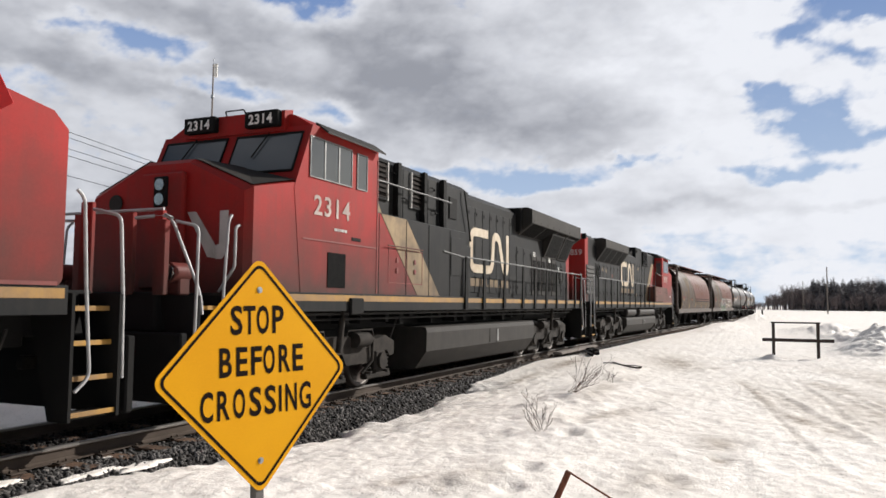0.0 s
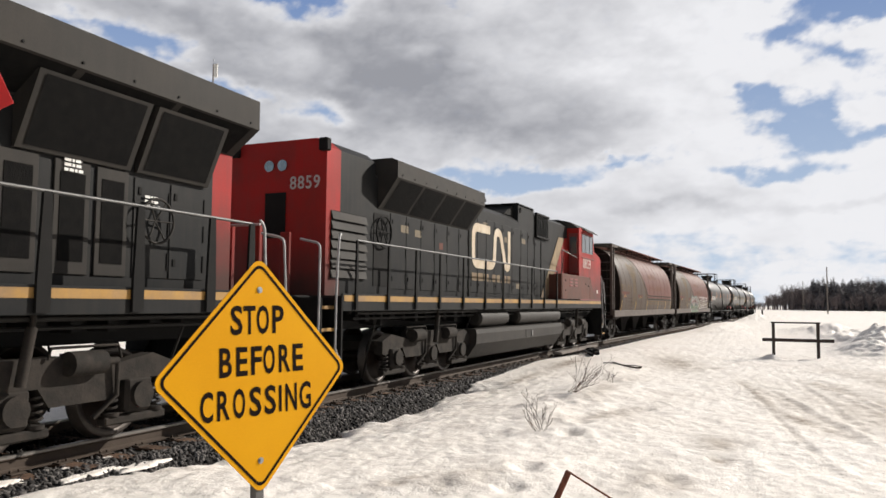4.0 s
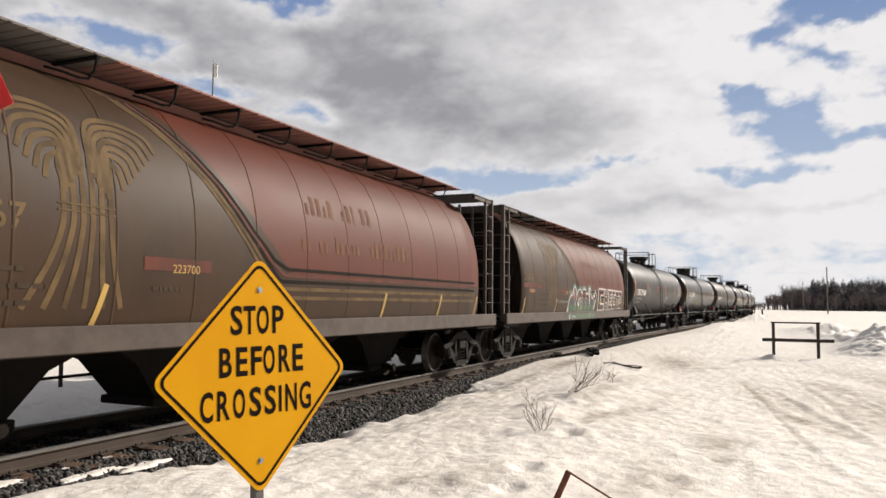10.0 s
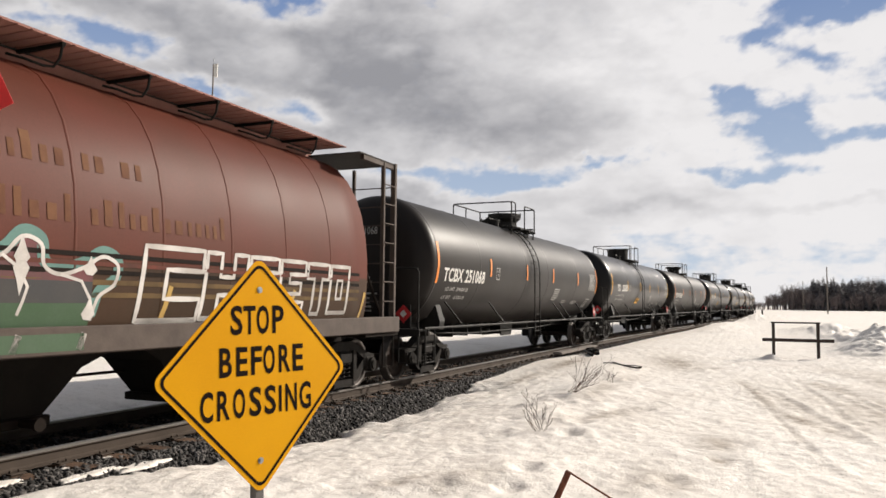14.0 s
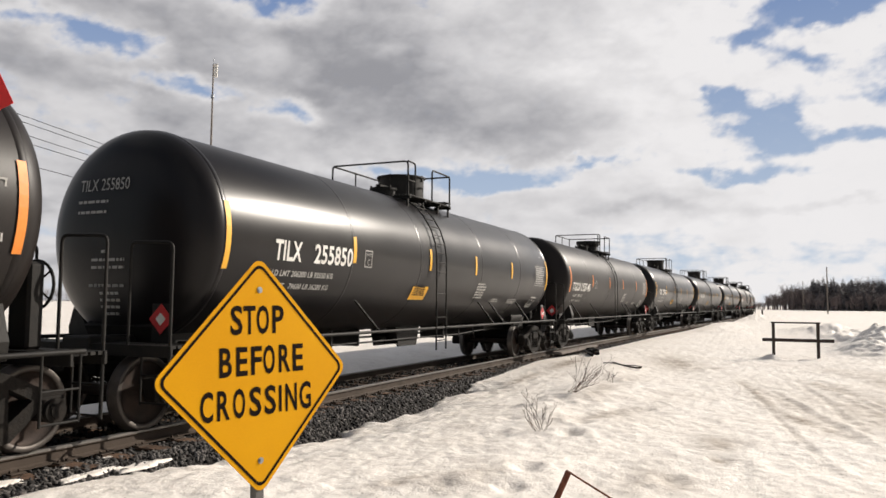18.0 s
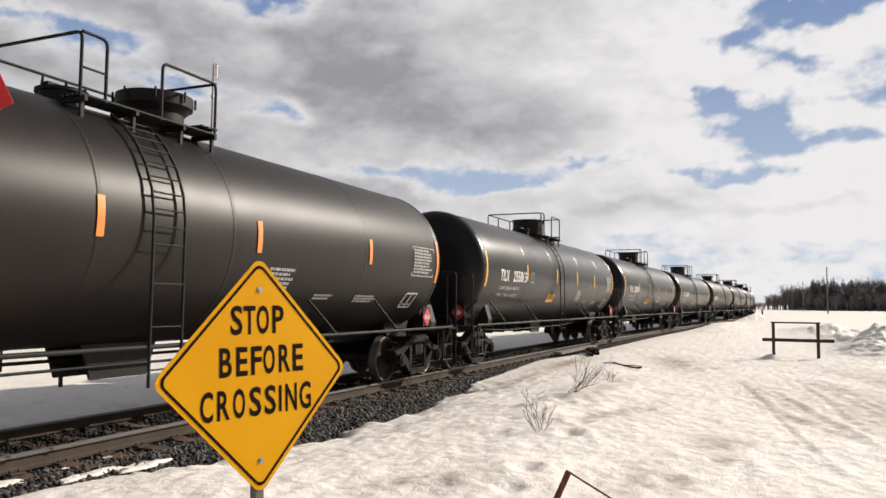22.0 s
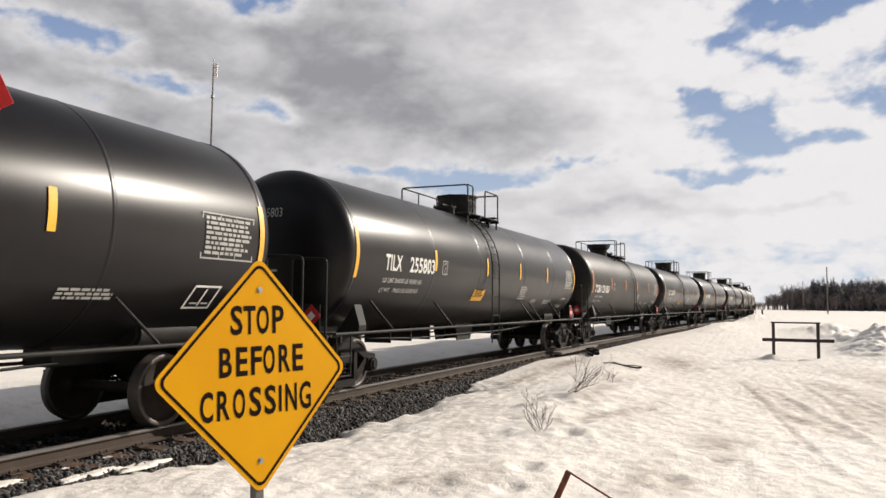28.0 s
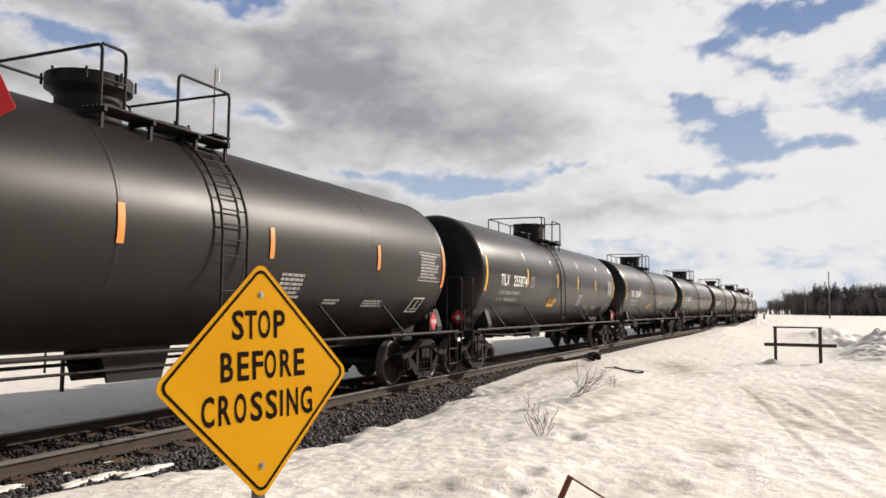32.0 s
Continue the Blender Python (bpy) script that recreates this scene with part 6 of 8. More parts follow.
def step_well(parent, x, ahead, front_mat):
    """Corner steps on both sides, with their side plates, treads and grab irons."""
    for sg in (-1, 1):
        y = sg * 1.48
        st = Mesh()
        for xx in (x, x + 0.62 * ahead):
            a, b = sorted((xx - 0.02, xx + 0.02))
            st.prism([(sg * 0.85, 1.66), (sg * 1.50, 1.66), (sg * 1.50, 0.36), (sg * 1.22, 0.36)], "x", a, b)
        well = part("step_well", st, front_mat, parent, "dark steel step well")
        for k in range(4):
            z = 0.40 + 0.36 * k
            a, b = sorted((x + 0.02 * ahead, x + 0.60 * ahead))
            y0, y1 = sorted((sg * (1.46 - 0.04 * k), sg * (1.20 - 0.08 * k)))
            part("step", Mesh().box(a, b, y0, y1, z, z + 0.035, 0.004), M_LTRUCK, well)
            part("step_edge", Mesh().box(a, b, min(sg * (1.465 - 0.04 * k), sg * (1.48 - 0.04 * k)), max(sg * (1.465 - 0.04 * k), sg * (1.48 - 0.04 * k)), z - 0.004, z + 0.05, 0.004), M_SILLY, well)
        part("grab_iron", bent([(x + 0.02 * ahead, y - sg * 0.02, 2.72), (x + 0.10 * ahead, y, 2.66), (x + 0.16 * ahead, y, 1.75), (x + 0.22 * ahead, y + sg * 0.03, 0.80), (x + 0.05 * ahead, y + sg * 0.02, 0.66)]), M_GRAB, parent, "pale bent grab iron")
        part("grab_iron", bent([(x + 0.60 * ahead, y * 0.72, 2.60), (x + 0.62 * ahead, y * 0.98, 2.52), (x + 0.66 * ahead, y, 1.6), (x + 0.68 * ahead, y, 0.75)]), M_GRAB, parent, "pale bent grab iron")


def loco_truck(loco, x, r=0.52, gap=1.62):
    fr = Mesh()
    for sg in (-1, 1):
        y0, y1 = sorted((sg * 1.06, sg * 1.24))
        L = gap + 0.55
        top = [(-L, 0.62), (-L, 0.86), (-gap - 0.2, 0.98), (-0.95, 0.84), (-0.5, 1.0), (0.5, 1.0), (0.95, 0.84), (gap + 0.2, 0.98), (L, 0.86), (L, 0.62), (gap + 0.40, 0.58), (gap + 0.28, 0.70), (gap - 0.28, 0.70), (gap - 0.42, 0.50), (0.42, 0.50), (0.28, 0.70), (-0.28, 0.70), (-0.42, 0.50), (-gap + 0.42, 0.50), (-gap + 0.28, 0.70), (-gap - 0.28, 0.70), (-gap - 0.40, 0.58)]
        fr.prism(top, "y", y0, y1)
    fr.box(-gap - 0.4, gap + 0.4, -1.06, 1.06, 0.66, 0.86, 0.03)
    tr = part("truck", fr, M_LTRUCK, loco, "three-axle cast truck frame, grimy grey-brown", at=pose(x, 0, 0))
    for sg in (-1, 1):
        for ax in (-gap, 0, gap):
            bx = Mesh().box(ax - 0.20, ax + 0.20, min(sg * 1.0, sg * 1.26), max(sg * 1.0, sg * 1.26), r - 0.20, r + 0.20, 0.04)
            bx.cyl((ax, sg * 1.0, r), (ax, sg * 1.32, r), 0.15, 16)
            part("journal_box", bx, M_LTRUCK, tr)
            for dx in (-0.33, 0.33):
                pts = [(ax + dx + 0.07 * math.cos(a * 0.8), sg * 1.15 + 0.07 * math.sin(a * 0.8), 0.34 + 0.30 * a / 32) for a in range(33)]
                part("coil_spring", Mesh().tube(pts, 0.017, 5).cyl((ax + dx, sg * 1.15, 0.30), (ax + dx, sg * 1.15, 0.34), 0.10, 10), M_LTRUCK, tr)
            part("pedestal_tie", Mesh().box(ax - 0.46, ax + 0.46, sg * 1.15 - 0.07, sg * 1.15 + 0.07, 0.20, 0.30, 0.02), M_LTRUCK, tr)
        for ax in (-gap * 0.5, gap * 0.5):
            part("brake_cylinder", Mesh().cyl((ax - 0.24, sg * 1.30, 0.93), (ax + 0.20, sg * 1.30, 0.93), 0.13, 16).cyl((ax + 0.20, sg * 1.30, 0.93), (ax + 0.42, sg * 1.30, 0.93), 0.04, 8), M_LTRUCK, tr)
            part("brake_rigging", Mesh().tube([(ax + 0.42, sg * 1.30, 0.95), (ax + 0.44, sg * 1.28, 0.55), (ax + 0.20, sg * 1.2, 0.32)], 0.03, 6).tube([(ax - 0.45, sg * 1.27, 0.98), (ax - 0.42, sg * 1.27, 1.10), (ax + 0.45, sg * 1.27, 1.10), (ax + 0.5, sg * 1.27, 0.95)], 0.016, 6), M_LTRUCK, tr)
        part("sand_pipe", Mesh().tube([(-gap - 0.75, sg * 1.2, 1.3), (-gap - 0.68, sg * 1.0, 0.7), (-gap - 0.5, sg * 0.78, 0.12)], 0.018, 6).tube([(gap + 0.75, sg * 1.2, 1.3), (gap + 0.68, sg * 1.0, 0.7), (gap + 0.5, sg * 0.78, 0.12)], 0.018, 6), M_BLACK, tr)
        part("damper", Mesh().cyl((0.0, sg * 1.34, 0.75), (0.1, sg * 1.34, 1.32), 0.055, 10).cyl((0.1, sg * 1.34, 1.2), (0.12, sg * 1.34, 1.5), 0.03, 8), M_LTRUCK, tr)
    return [(wheelset(loco, x + a, r), x + a, r) for a in (-gap, 0, gap)]


def underframe(loco, x0, x1):
    part("frame", Mesh().box(x0, x1, -0.9, 0.9, 1.10, 1.62, 0.02), M_SOOT, loco)
    dk = Mesh().box(x0, x1, -1.47, 1.47, 1.62, 1.70, 0.006)
    part("walkway", dk, M_LTRUCK, loco)
    for sg in (-1, 1):
        y0, y1 = sorted((sg * 1.47, sg * 1.50))
        part("sill", Mesh().box(x0, x1, y0, y1, 1.44, 1.735, 0.006), M_LBLACK, loco)
        part("sill_stripe", Mesh().box(x0 + 0.05, x1 - 0.05, min(sg * 1.502, sg * 1.506), max(sg * 1.502, sg * 1.506), 1.605, 1.705), M_SILLY, loco, "worn yellow stripe along the walkway edge")
        for k, (yy, zz, r) in enumerate(((1.30, 1.40, 0.03), (1.22, 1.30, 0.022), (1.12, 1.42, 0.04), (1.36, 1.50, 0.016))):
            part("pipe", Mesh().cyl((x0 + 0.8, sg * yy, zz), (x1 - 0.8, sg * yy, zz), r, 8), M_BLACK, loco)
        r = random.Random(3)
        x = x0 + 0.9
        while x < x1 - 0.9:
            w = r.uniform(0.05, 0.22)
            part("bracket", Mesh().box(x, x + w, min(sg * 0.9, sg * 1.22), max(sg * 0.9, sg * 1.22), 1.50 - r.uniform(0.12, 0.34), 1.56, 0.01), M_SOOT, loco)
            x += w + r.uniform(0.12, 0.5)


def fuel_tank(loco, x0, x1, z0, z1, reservoirs):
    prof = [(-1.42, z1 - 0.02), (-1.44, z1 - 0.12), (-1.43, z0 + 0.38), (-1.18, z0 + 0.03), (-1.05, z0), (1.05, z0), (1.18, z0 + 0.03), (1.43, z0 + 0.38), (1.44, z1 - 0.12), (1.42, z1 - 0.02), (1.35, z1), (-1.35, z1)]
    body = part("fuel_tank", Mesh().prism(prof, "x", x0, x1), M_LTANK, loco, "grey dusty fuel tank")
    xm = (x0 + x1) / 2
    for sg in (-1, 1):
        part("tank_seam", Mesh().box(xm - 0.012, xm + 0.012, min(sg * 1.43, sg * 1.448), max(sg * 1.43, sg * 1.448), z0 + 0.4, z1 - 0.12), M_LTANK, body)
        part("fuel_gauge", Mesh().box(xm + 0.5, xm + 0.62, min(sg * 1.43, sg * 1.455), max(sg * 1.43, sg * 1.455), z0 + 0.42, z1 - 0.16, 0.005), M_CHROME, body)
    for a, b in reservoirs:
        for sg in (-1, 1):
            m = Mesh().cyl((a + 0.06, sg * 1.22, 1.22), (b - 0.06, sg * 1.22, 1.22), 0.21, 20)
            m.cyl((a, sg * 1.22, 1.22), (a + 0.06, sg * 1.22, 1.22), 0.14, 20, r2=0.21).cyl((b - 0.06, sg * 1.22, 1.22), (b, sg * 1.22, 1.22), 0.21, 20, r2=0.14)
            part("air_reservoir", m, M_LTANK, loco)


def louvres(parent, x0, x1, z0, z1, n, y=-HOOD, material=None):
    for sg in (-1, 1):
        part("louvre_backing", Mesh().box(x0, x1, min(sg * (abs(y) + 0.004), sg * (abs(y) - 0.02)), max(sg * (abs(y) + 0.004), sg * (abs(y) - 0.02)), z0, z1), M_SOOT, parent)
        for k in range(n):
            z = z0 + (z1 - z0) * (k + 0.5) / n
            h = (z1 - z0) / n * 0.42
            part("louvre", Mesh().prism([(sg * abs(y), z + h), (sg * (abs(y) + 0.012), z + h), (sg * (abs(y) + 0.055), z - h), (sg * (abs(y) + 0.04), z - h)], "x", x0, x1), material or M_LROOF, parent)


def radiator(loco, x0, x1, z_low, z_mid, z_top, wide, screens):
    """Overhanging radiator housing, flared above the hood, with dark screens under the flare."""
    prof = [(-HOOD, z_low), (-wide, z_mid), (-wide, z_top - 0.06), (-wide + 0.14, z_top), (wide - 0.14, z_top), (wide, z_top - 0.06), (wide, z_mid), (HOOD, z_low)]
    body = part("radiator_housing", Mesh().prism(prof, "x", x0, x1), M_LROOF, loco, "overhanging dusty grey radiator housing")
    d = math.hypot(wide - HOOD, z_mid - z_low)
    ny, nz = (z_mid - z_low) / d, (wide - HOOD) / d
    for sg in (-1, 1):
        edges = np.linspace(x0 + 0.12, x1 - 0.12, screens + 1)
        for a, b in zip(edges, edges[1:]):
            pts = []
            for xx, f in ((a + 0.05, 0.06), (b - 0.05, 0.06), (b - 0.05, 0.95), (a + 0.05, 0.95)):
                pts.append((xx, sg * (HOOD + (wide - HOOD) * f + ny * 0.006), z_low + (z_mid - z_low) * f - nz * 0.006))
            part("radiator_screen", Mesh().put(pts, [(0, 1, 2, 3) if sg < 0 else (3, 2, 1, 0)]), M_MESH, body)
        for xx in np.linspace(x0 + 0.2, x1 - 0.2, 9):
            part("bolt", Mesh().cyl((xx, sg * wide, z_mid + 0.06), (xx, sg * (wide + 0.012), z_mid + 0.06), 0.016, 6), M_SOOT, body)
    for xx in np.linspace(x0 + 0.8, x1 - 0.8, 3):
        part("fan_grille", Mesh().cyl((xx, 0, z_top), (xx, 0, z_top + 0.06), 0.7, 24), M_SOOT, body)


def side_window(parent, x0, x1, z0, z1, y, panes):
    """A framed cab window on each side, with a bar between its panes."""
    for sg in (-1, 1):
        f = 0.016
        yy = sg * abs(y)
        lo, hi = sorted((yy, yy + sg * 0.02))
        win = part("cab_window", Mesh().box(x0 - f, x1 + f, lo, hi, z0 - f, z0).box(x0 - f, x1 + f, lo, hi, z1, z1 + f).box(x0 - f, x0, lo, hi, z0, z1).box(x1, x1 + f, lo, hi, z0, z1), M_CHROME, parent, "silver-framed cab window")
        for a, b in zip(panes, panes[1:]):
            g = Mesh().box(a + 0.012, b - 0.012, min(yy + sg * 0.004, yy + sg * 0.010), max(yy + sg * 0.004, yy + sg * 0.010), z0 + 0.005, z1 - 0.005)
            part("pane", g, M_WINDOW, win)
        for xx in panes[1:-1]:
            part("window_bar", Mesh().box(xx - 0.018, xx + 0.018, lo, hi, z0, z1), M_CHROME, win)


def window_material():
    m = bpy.data.materials.new("dark_cab_window")
    m.use_nodes = True
    p = m.node_tree.nodes["Principled BSDF"]
    p.inputs["Base Color"].default_value = (0.052, 0.060, 0.066, 1)
    p.inputs["Roughness"].default_value = 0.06
    p.inputs["Specular IOR Level"].default_value = 0.8
    return m


M_WINDOW = window_material()


def number(parent, text, x, z, h, w, y, material):
    part("road_number", on_near_side(letters(text, h, w, 1.14, 0.007), x, y, z, 0.010), material, parent, "white road number")


def loco_rear_cab(name_label, text):
    """Six-axle road diesel with its cab towards the train, red ends, dark hood."""
    L = thing("locomotive", name_label, "locomotive", "engines of the train")
    underframe(L, -10.15, 9.55)
    fuel_tank(L, -3.95, 3.75, 0.24, 0.98, [(-3.6, -1.5), (-0.6, 3.7)])
    # long hood
    sec = lambda z: [(-HOOD, 1.70), (-HOOD, z - 0.16), (-HOOD + 0.20, z), (HOOD - 0.20, z), (HOOD, z - 0.16), (HOOD, 1.70)]
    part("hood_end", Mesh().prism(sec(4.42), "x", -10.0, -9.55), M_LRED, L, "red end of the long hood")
    part("hood_end_flank", Mesh().prism(sec(4.42), "x", -9.55, -8.3), M_LBLACK, L)
    part("hood", Mesh().prism(sec(4.16), "x", -8.3, 1.85), M_LBLACK, L, "dark grey long hood")
    louvres(L, -9.85, -8.65, 2.0, 3.18, 7)
    hl = Mesh()
    for y in (-0.14, 0.14):
        hl.cyl((-10.03, y, 3.98), (-9.99, y, 3.98), 0.10, 18)
    part("headlight", hl, M_LAMP, L)
    part("end_grille", Mesh().box(-10.02, -9.995, -0.22, 0.22, 2.7, 3.5, 0.005), M_SOOT, L)
    if text:
        nb = letters(text, 0.22, 0.62, 1.1, 0.004)
        nb.v = [(-10.008, -0.30 - p[0], 3.55 + p[1]) for p in nb.v]
        part("road_number", nb, M_DIMWHITE, L)
    for y in (-0.95, 0.95):
        part("corner_light", Mesh().box(-10.10, -9.95, y - 0.16, y + 0.02, 4.18, 4.40, 0.02), M_SOOT, L)
    part("horn", Mesh().box(-9.7, -9.6, -0.2, 0.0, 4.42, 4.50, 0.01), M_SOOT, L)
    # recess with the hand brake
    part("brake_recess", Mesh().box(-8.35, -7.75, -1.062, -1.052, 1.9, 3.3), M_SOOT, L)
    bw = Mesh().tube([(-8.05 + 0.30 * math.cos(a), -1.12, 2.95 + 0.30 * math.sin(a)) for a in [2 * math.pi * k / 22 for k in range(23)]], 0.018, 6)
    for k in range(6):
        a = 2 * math.pi * k / 6
        bw.cyl((-8.05, -1.10, 2.95), (-8.05 + 0.30 * math.cos(a), -1.12, 2.95 + 0.30 * math.sin(a)), 0.012, 5)
    part("brake_wheel", bw, M_SOOT, L, "black hand brake wheel")
    radiator(L, -8.2, -3.55, 3.38, 3.98, 4.36, 1.48, 4)
    hood_doors(L, [-7.7, -7.0, -6.3, -5.6, -4.9, -4.2, -3.62], 1.86, 3.36)
    hood_doors(L, [-3.5, -2.98, -2.35, -1.74, -1.12, -0.27, 0.55, 1.2, 1.8], 1.86, 3.78)
    part("side_line", Mesh().box(-3.58, -3.52, -1.075, -1.05, 1.75, 3.5), M_SOOT, L)
    emblem(L, -3.40, 2.48, 2.95, 1.15, M_CREAM, -1.078)
    address(L, -3.38, 2.16, 2.95)
    for x, z, wd, mm in ((-7.25, 3.02, 0.34, M_DOORLABEL), (-6.6, 2.98, 0.30, M_DOORLABEL), (-2.6, 3.55, 0.30, M_DOORLABEL), (0.62, 3.38, 0.34, M_DOORLABEL), (-0.95, 3.30, 0.24, M_DOORLABEL), (-5.35, 2.80, 0.20, M_LREDDULL), (0.10, 2.02, 0.26, M_DOORLABEL)):
        part("door_label", on_near_side(patch(wd, 0.15, 1), x, -1.066, z, 0.004), mm, L)
    horn = part("horn", Mesh().box(-1.72, -1.42, -0.58, -0.42, 4.36, 4.42, 0.02).cyl((-1.57, -0.5, 4.12), (-1.57, -0.5, 4.38), 0.04, 8), M_SOOT, L, "black five-chime air horn")
    for x0, y0, z0, x1 in ((-1.66, -0.58, 4.44, -1.92), (-1.62, -0.50, 4.51, -1.88), (-1.66, -0.42, 4.43, -1.95), (-1.48, -0.55, 4.45, -1.22), (-1.48, -0.45, 4.45, -1.18)):
        part("horn_bell", Mesh().cyl((x0, y0, z0), (x1, y0, z0 + 0.02), 0.03, 12, r2=0.075), M_SOOT, horn)
    part("exhaust_stack", Mesh().box(-4.9, -4.2, -0.35, 0.35, 4.3, 4.52, 0.03), M_SOOT, L)
    part("brake_resistor_box", Mesh().prism([(-1.053, 3.9), (-1.053, 4.52), (1.053, 4.52), (1.053, 3.9)], "x", 0.30, 1.86), M_LBLACK, L, "raised dark grey brake box")
    part("box_lid", Mesh().prism([(-1.10, 4.52), (-1.05, 4.56), (1.05, 4.56), (1.10, 4.52)], "x", 0.24, 1.80), M_SOOT, L)
    part("box_chamfer", Mesh().prism([(-0.55, 4.16), (0.30, 4.50), (0.30, 4.16)], "y", -0.9, 0.9), M_SOOT, L)
    for x, z in ((0.42, 4.36), (3.22, 4.34)):
        part("lifting_eye", Mesh().tube([(x + 0.06 * math.cos(a), -1.09, z + 0.08 * math.sin(a)) for a in [2 * math.pi * k / 12 for k in range(13)]], 0.014, 5), M_SOOT, L)
    part("blower_housing", Mesh().prism([(-HOOD, 1.7), (-HOOD, 4.36), (-0.86, 4.50), (0.86, 4.50), (HOOD, 4.36), (HOOD, 1.7)], "x", 1.85, 5.95), M_LBLACK, L)
    for sg in (-1, 1):
        scr = part("intake_screen", Mesh().box(1.95, 3.28, min(sg * 1.05, sg * 1.10), max(sg * 1.05, sg * 1.10), 3.72, 4.42, 0.01), M_MESH, L, "black ribbed intake screen")
        for z0, z1 in ((3.68, 3.74), (4.40, 4.46)):
            part("screen_rim", Mesh().box(1.92, 3.31, min(sg * 1.05, sg * 1.15), max(sg * 1.05, sg * 1.15), z0, z1, 0.006), M_SOOT, scr)
        for k in range(14):
            xx = 1.99 + 0.096 * k
            part("screen_rib", Mesh().box(xx - 0.012, xx + 0.012, min(sg * 1.09, sg * 1.125), max(sg * 1.09, sg * 1.125), 3.74, 4.40), M_LBLACK, scr)
    part("door_strip", Mesh().box(2.60, 2.66, -1.072, -1.05, 1.75, 3.6), M_SOOT, L)
    hood_doors(L, [1.9, 2.56], 1.86, 3.6)
    part("side_grab", Mesh().cyl((4.9, -1.10, 2.2), (5.25, -1.10, 3.3), 0.014, 6), M_SOOT, L)
    paint(L, "paint_stripe", [(2.55, 1.78), (3.35, 1.78), (5.44, 3.92), (4.72, 3.92)], M_TAN, -1.066, label="cream slanting stripe")
    paint(L, "paint_stripe", [(3.38, 1.78), (5.94, 1.78), (5.94, 3.96), (5.50, 3.94)], M_LRED, -1.066, label="red paint behind the cab")
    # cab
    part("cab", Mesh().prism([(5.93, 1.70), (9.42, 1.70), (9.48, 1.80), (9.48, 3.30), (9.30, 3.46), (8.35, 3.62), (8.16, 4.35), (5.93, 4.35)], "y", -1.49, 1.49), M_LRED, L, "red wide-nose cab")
    part("cab_roof", Mesh().prism([(-1.49, 4.33), (-1.18, 4.55), (-0.7, 4.66), (0.7, 4.66), (1.18, 4.55), (1.49, 4.33)], "x", 5.88, 8.3), M_LROOF, L)
    for sg in (-1, 1):
        y0, y1 = sorted((sg * 1.40, sg * 1.62))
        part("roof_eave", Mesh().prism([(sg * 1.45, 4.37), (sg * 1.64, 4.25), (sg * 1.64, 4.28), (sg * 1.45, 4.41)], "x", 6.45, 8.3), M_LROOF, L)
        part("cab_door", Mesh().box(5.905, 5.925, min(sg * 1.12, sg * 1.44), max(sg * 1.12, sg * 1.44), 2.7, 4.15, 0.006), M_LREDDARK, L)
        part("cab_door_window", Mesh().box(5.90, 5.906, min(sg * 1.16, sg * 1.40), max(sg * 1.16, sg * 1.40), 3.4, 4.02), M_WINDOW, L)
        yb = sorted((sg * 1.36, sg * 1.515))
        part("lower_cabinet", Mesh().box(3.55, 7.5, yb[0], yb[1], 1.76, 2.60, 0.012), M_LREDDULL, L, "faded red equipment cabinet")
        paint_y = sorted((sg * 1.49, sg * 1.512))
        part("nose_panel", Mesh().prism([(7.62, 2.58), (8.35, 1.76), (6.0, 1.76), (6.0, 2.58)], "y", paint_y[0], paint_y[1] + 0.0), M_LREDDULL, L)
    part("cabinet_front", Mesh().box(3.50, 3.56, -1.5, -1.07, 1.76, 2.58, 0.01), M_LREDDULL, L)
    vents = Mesh()
    for x in (4.5, 5.15):
        for k in range(3):
            vents.box(x, x + 0.40, -1.528, -1.514, 2.20 + 0.11 * k, 2.26 + 0.11 * k, 0.005)
    part("cabinet_vent", vents, M_LREDDARK, L)
    lt = Mesh()
    for x, z in ((3.9, 2.36), (3.9, 2.02), (6.75, 2.3), (7.25, 2.25)):
        lt.box(x, x + 0.09, -1.53, -1.514, z, z + 0.05, 0.004)
    part("latch", lt, M_SOOT, L)
    part("panel_line", Mesh().box(7.49, 7.51, -1.52, -1.49, 1.76, 2.60).box(5.95, 9.4, -1.516, -1.49, 1.73, 1.77), M_LREDDARK, L)
    side_window(L, 6.36, 8.06, 3.50, 4.14, 1.49, [6.36, 6.86, 7.58, 8.06])
    part("window_gutter", Mesh().box(6.3, 8.25, -1.525, -1.49, 3.28, 3.31, 0.004), M_LREDDARK, L)
    if text:
        number(L, text, 6.50, 2.92, 0.34, 1.20, -1.49, M_NUMBER)
    if text:
        part("stencil", Mesh().box(8.78, 8.92, -1.496, -1.49, 2.02, 2.14), M_WHITE, L)
    ws = Mesh()
    for y0, y1 in ((-1.3, -0.08), (0.08, 1.3)):
        ws.put([(8.37, y0, 3.64), (8.37, y1, 3.64), (8.20, y1, 4.28), (8.20, y0, 4.28)], [(0, 1, 2, 3)])
    part("windshield", ws, M_WINDOW, L)
    part("nose_door", Mesh().box(9.48, 9.50, -0.35, 0.35, 1.8, 3.3, 0.006), M_LRED, L)
    step_well(L, 9.62, 1, M_SOOT)
    step_well(L, -10.15, -1, M_SOOT)
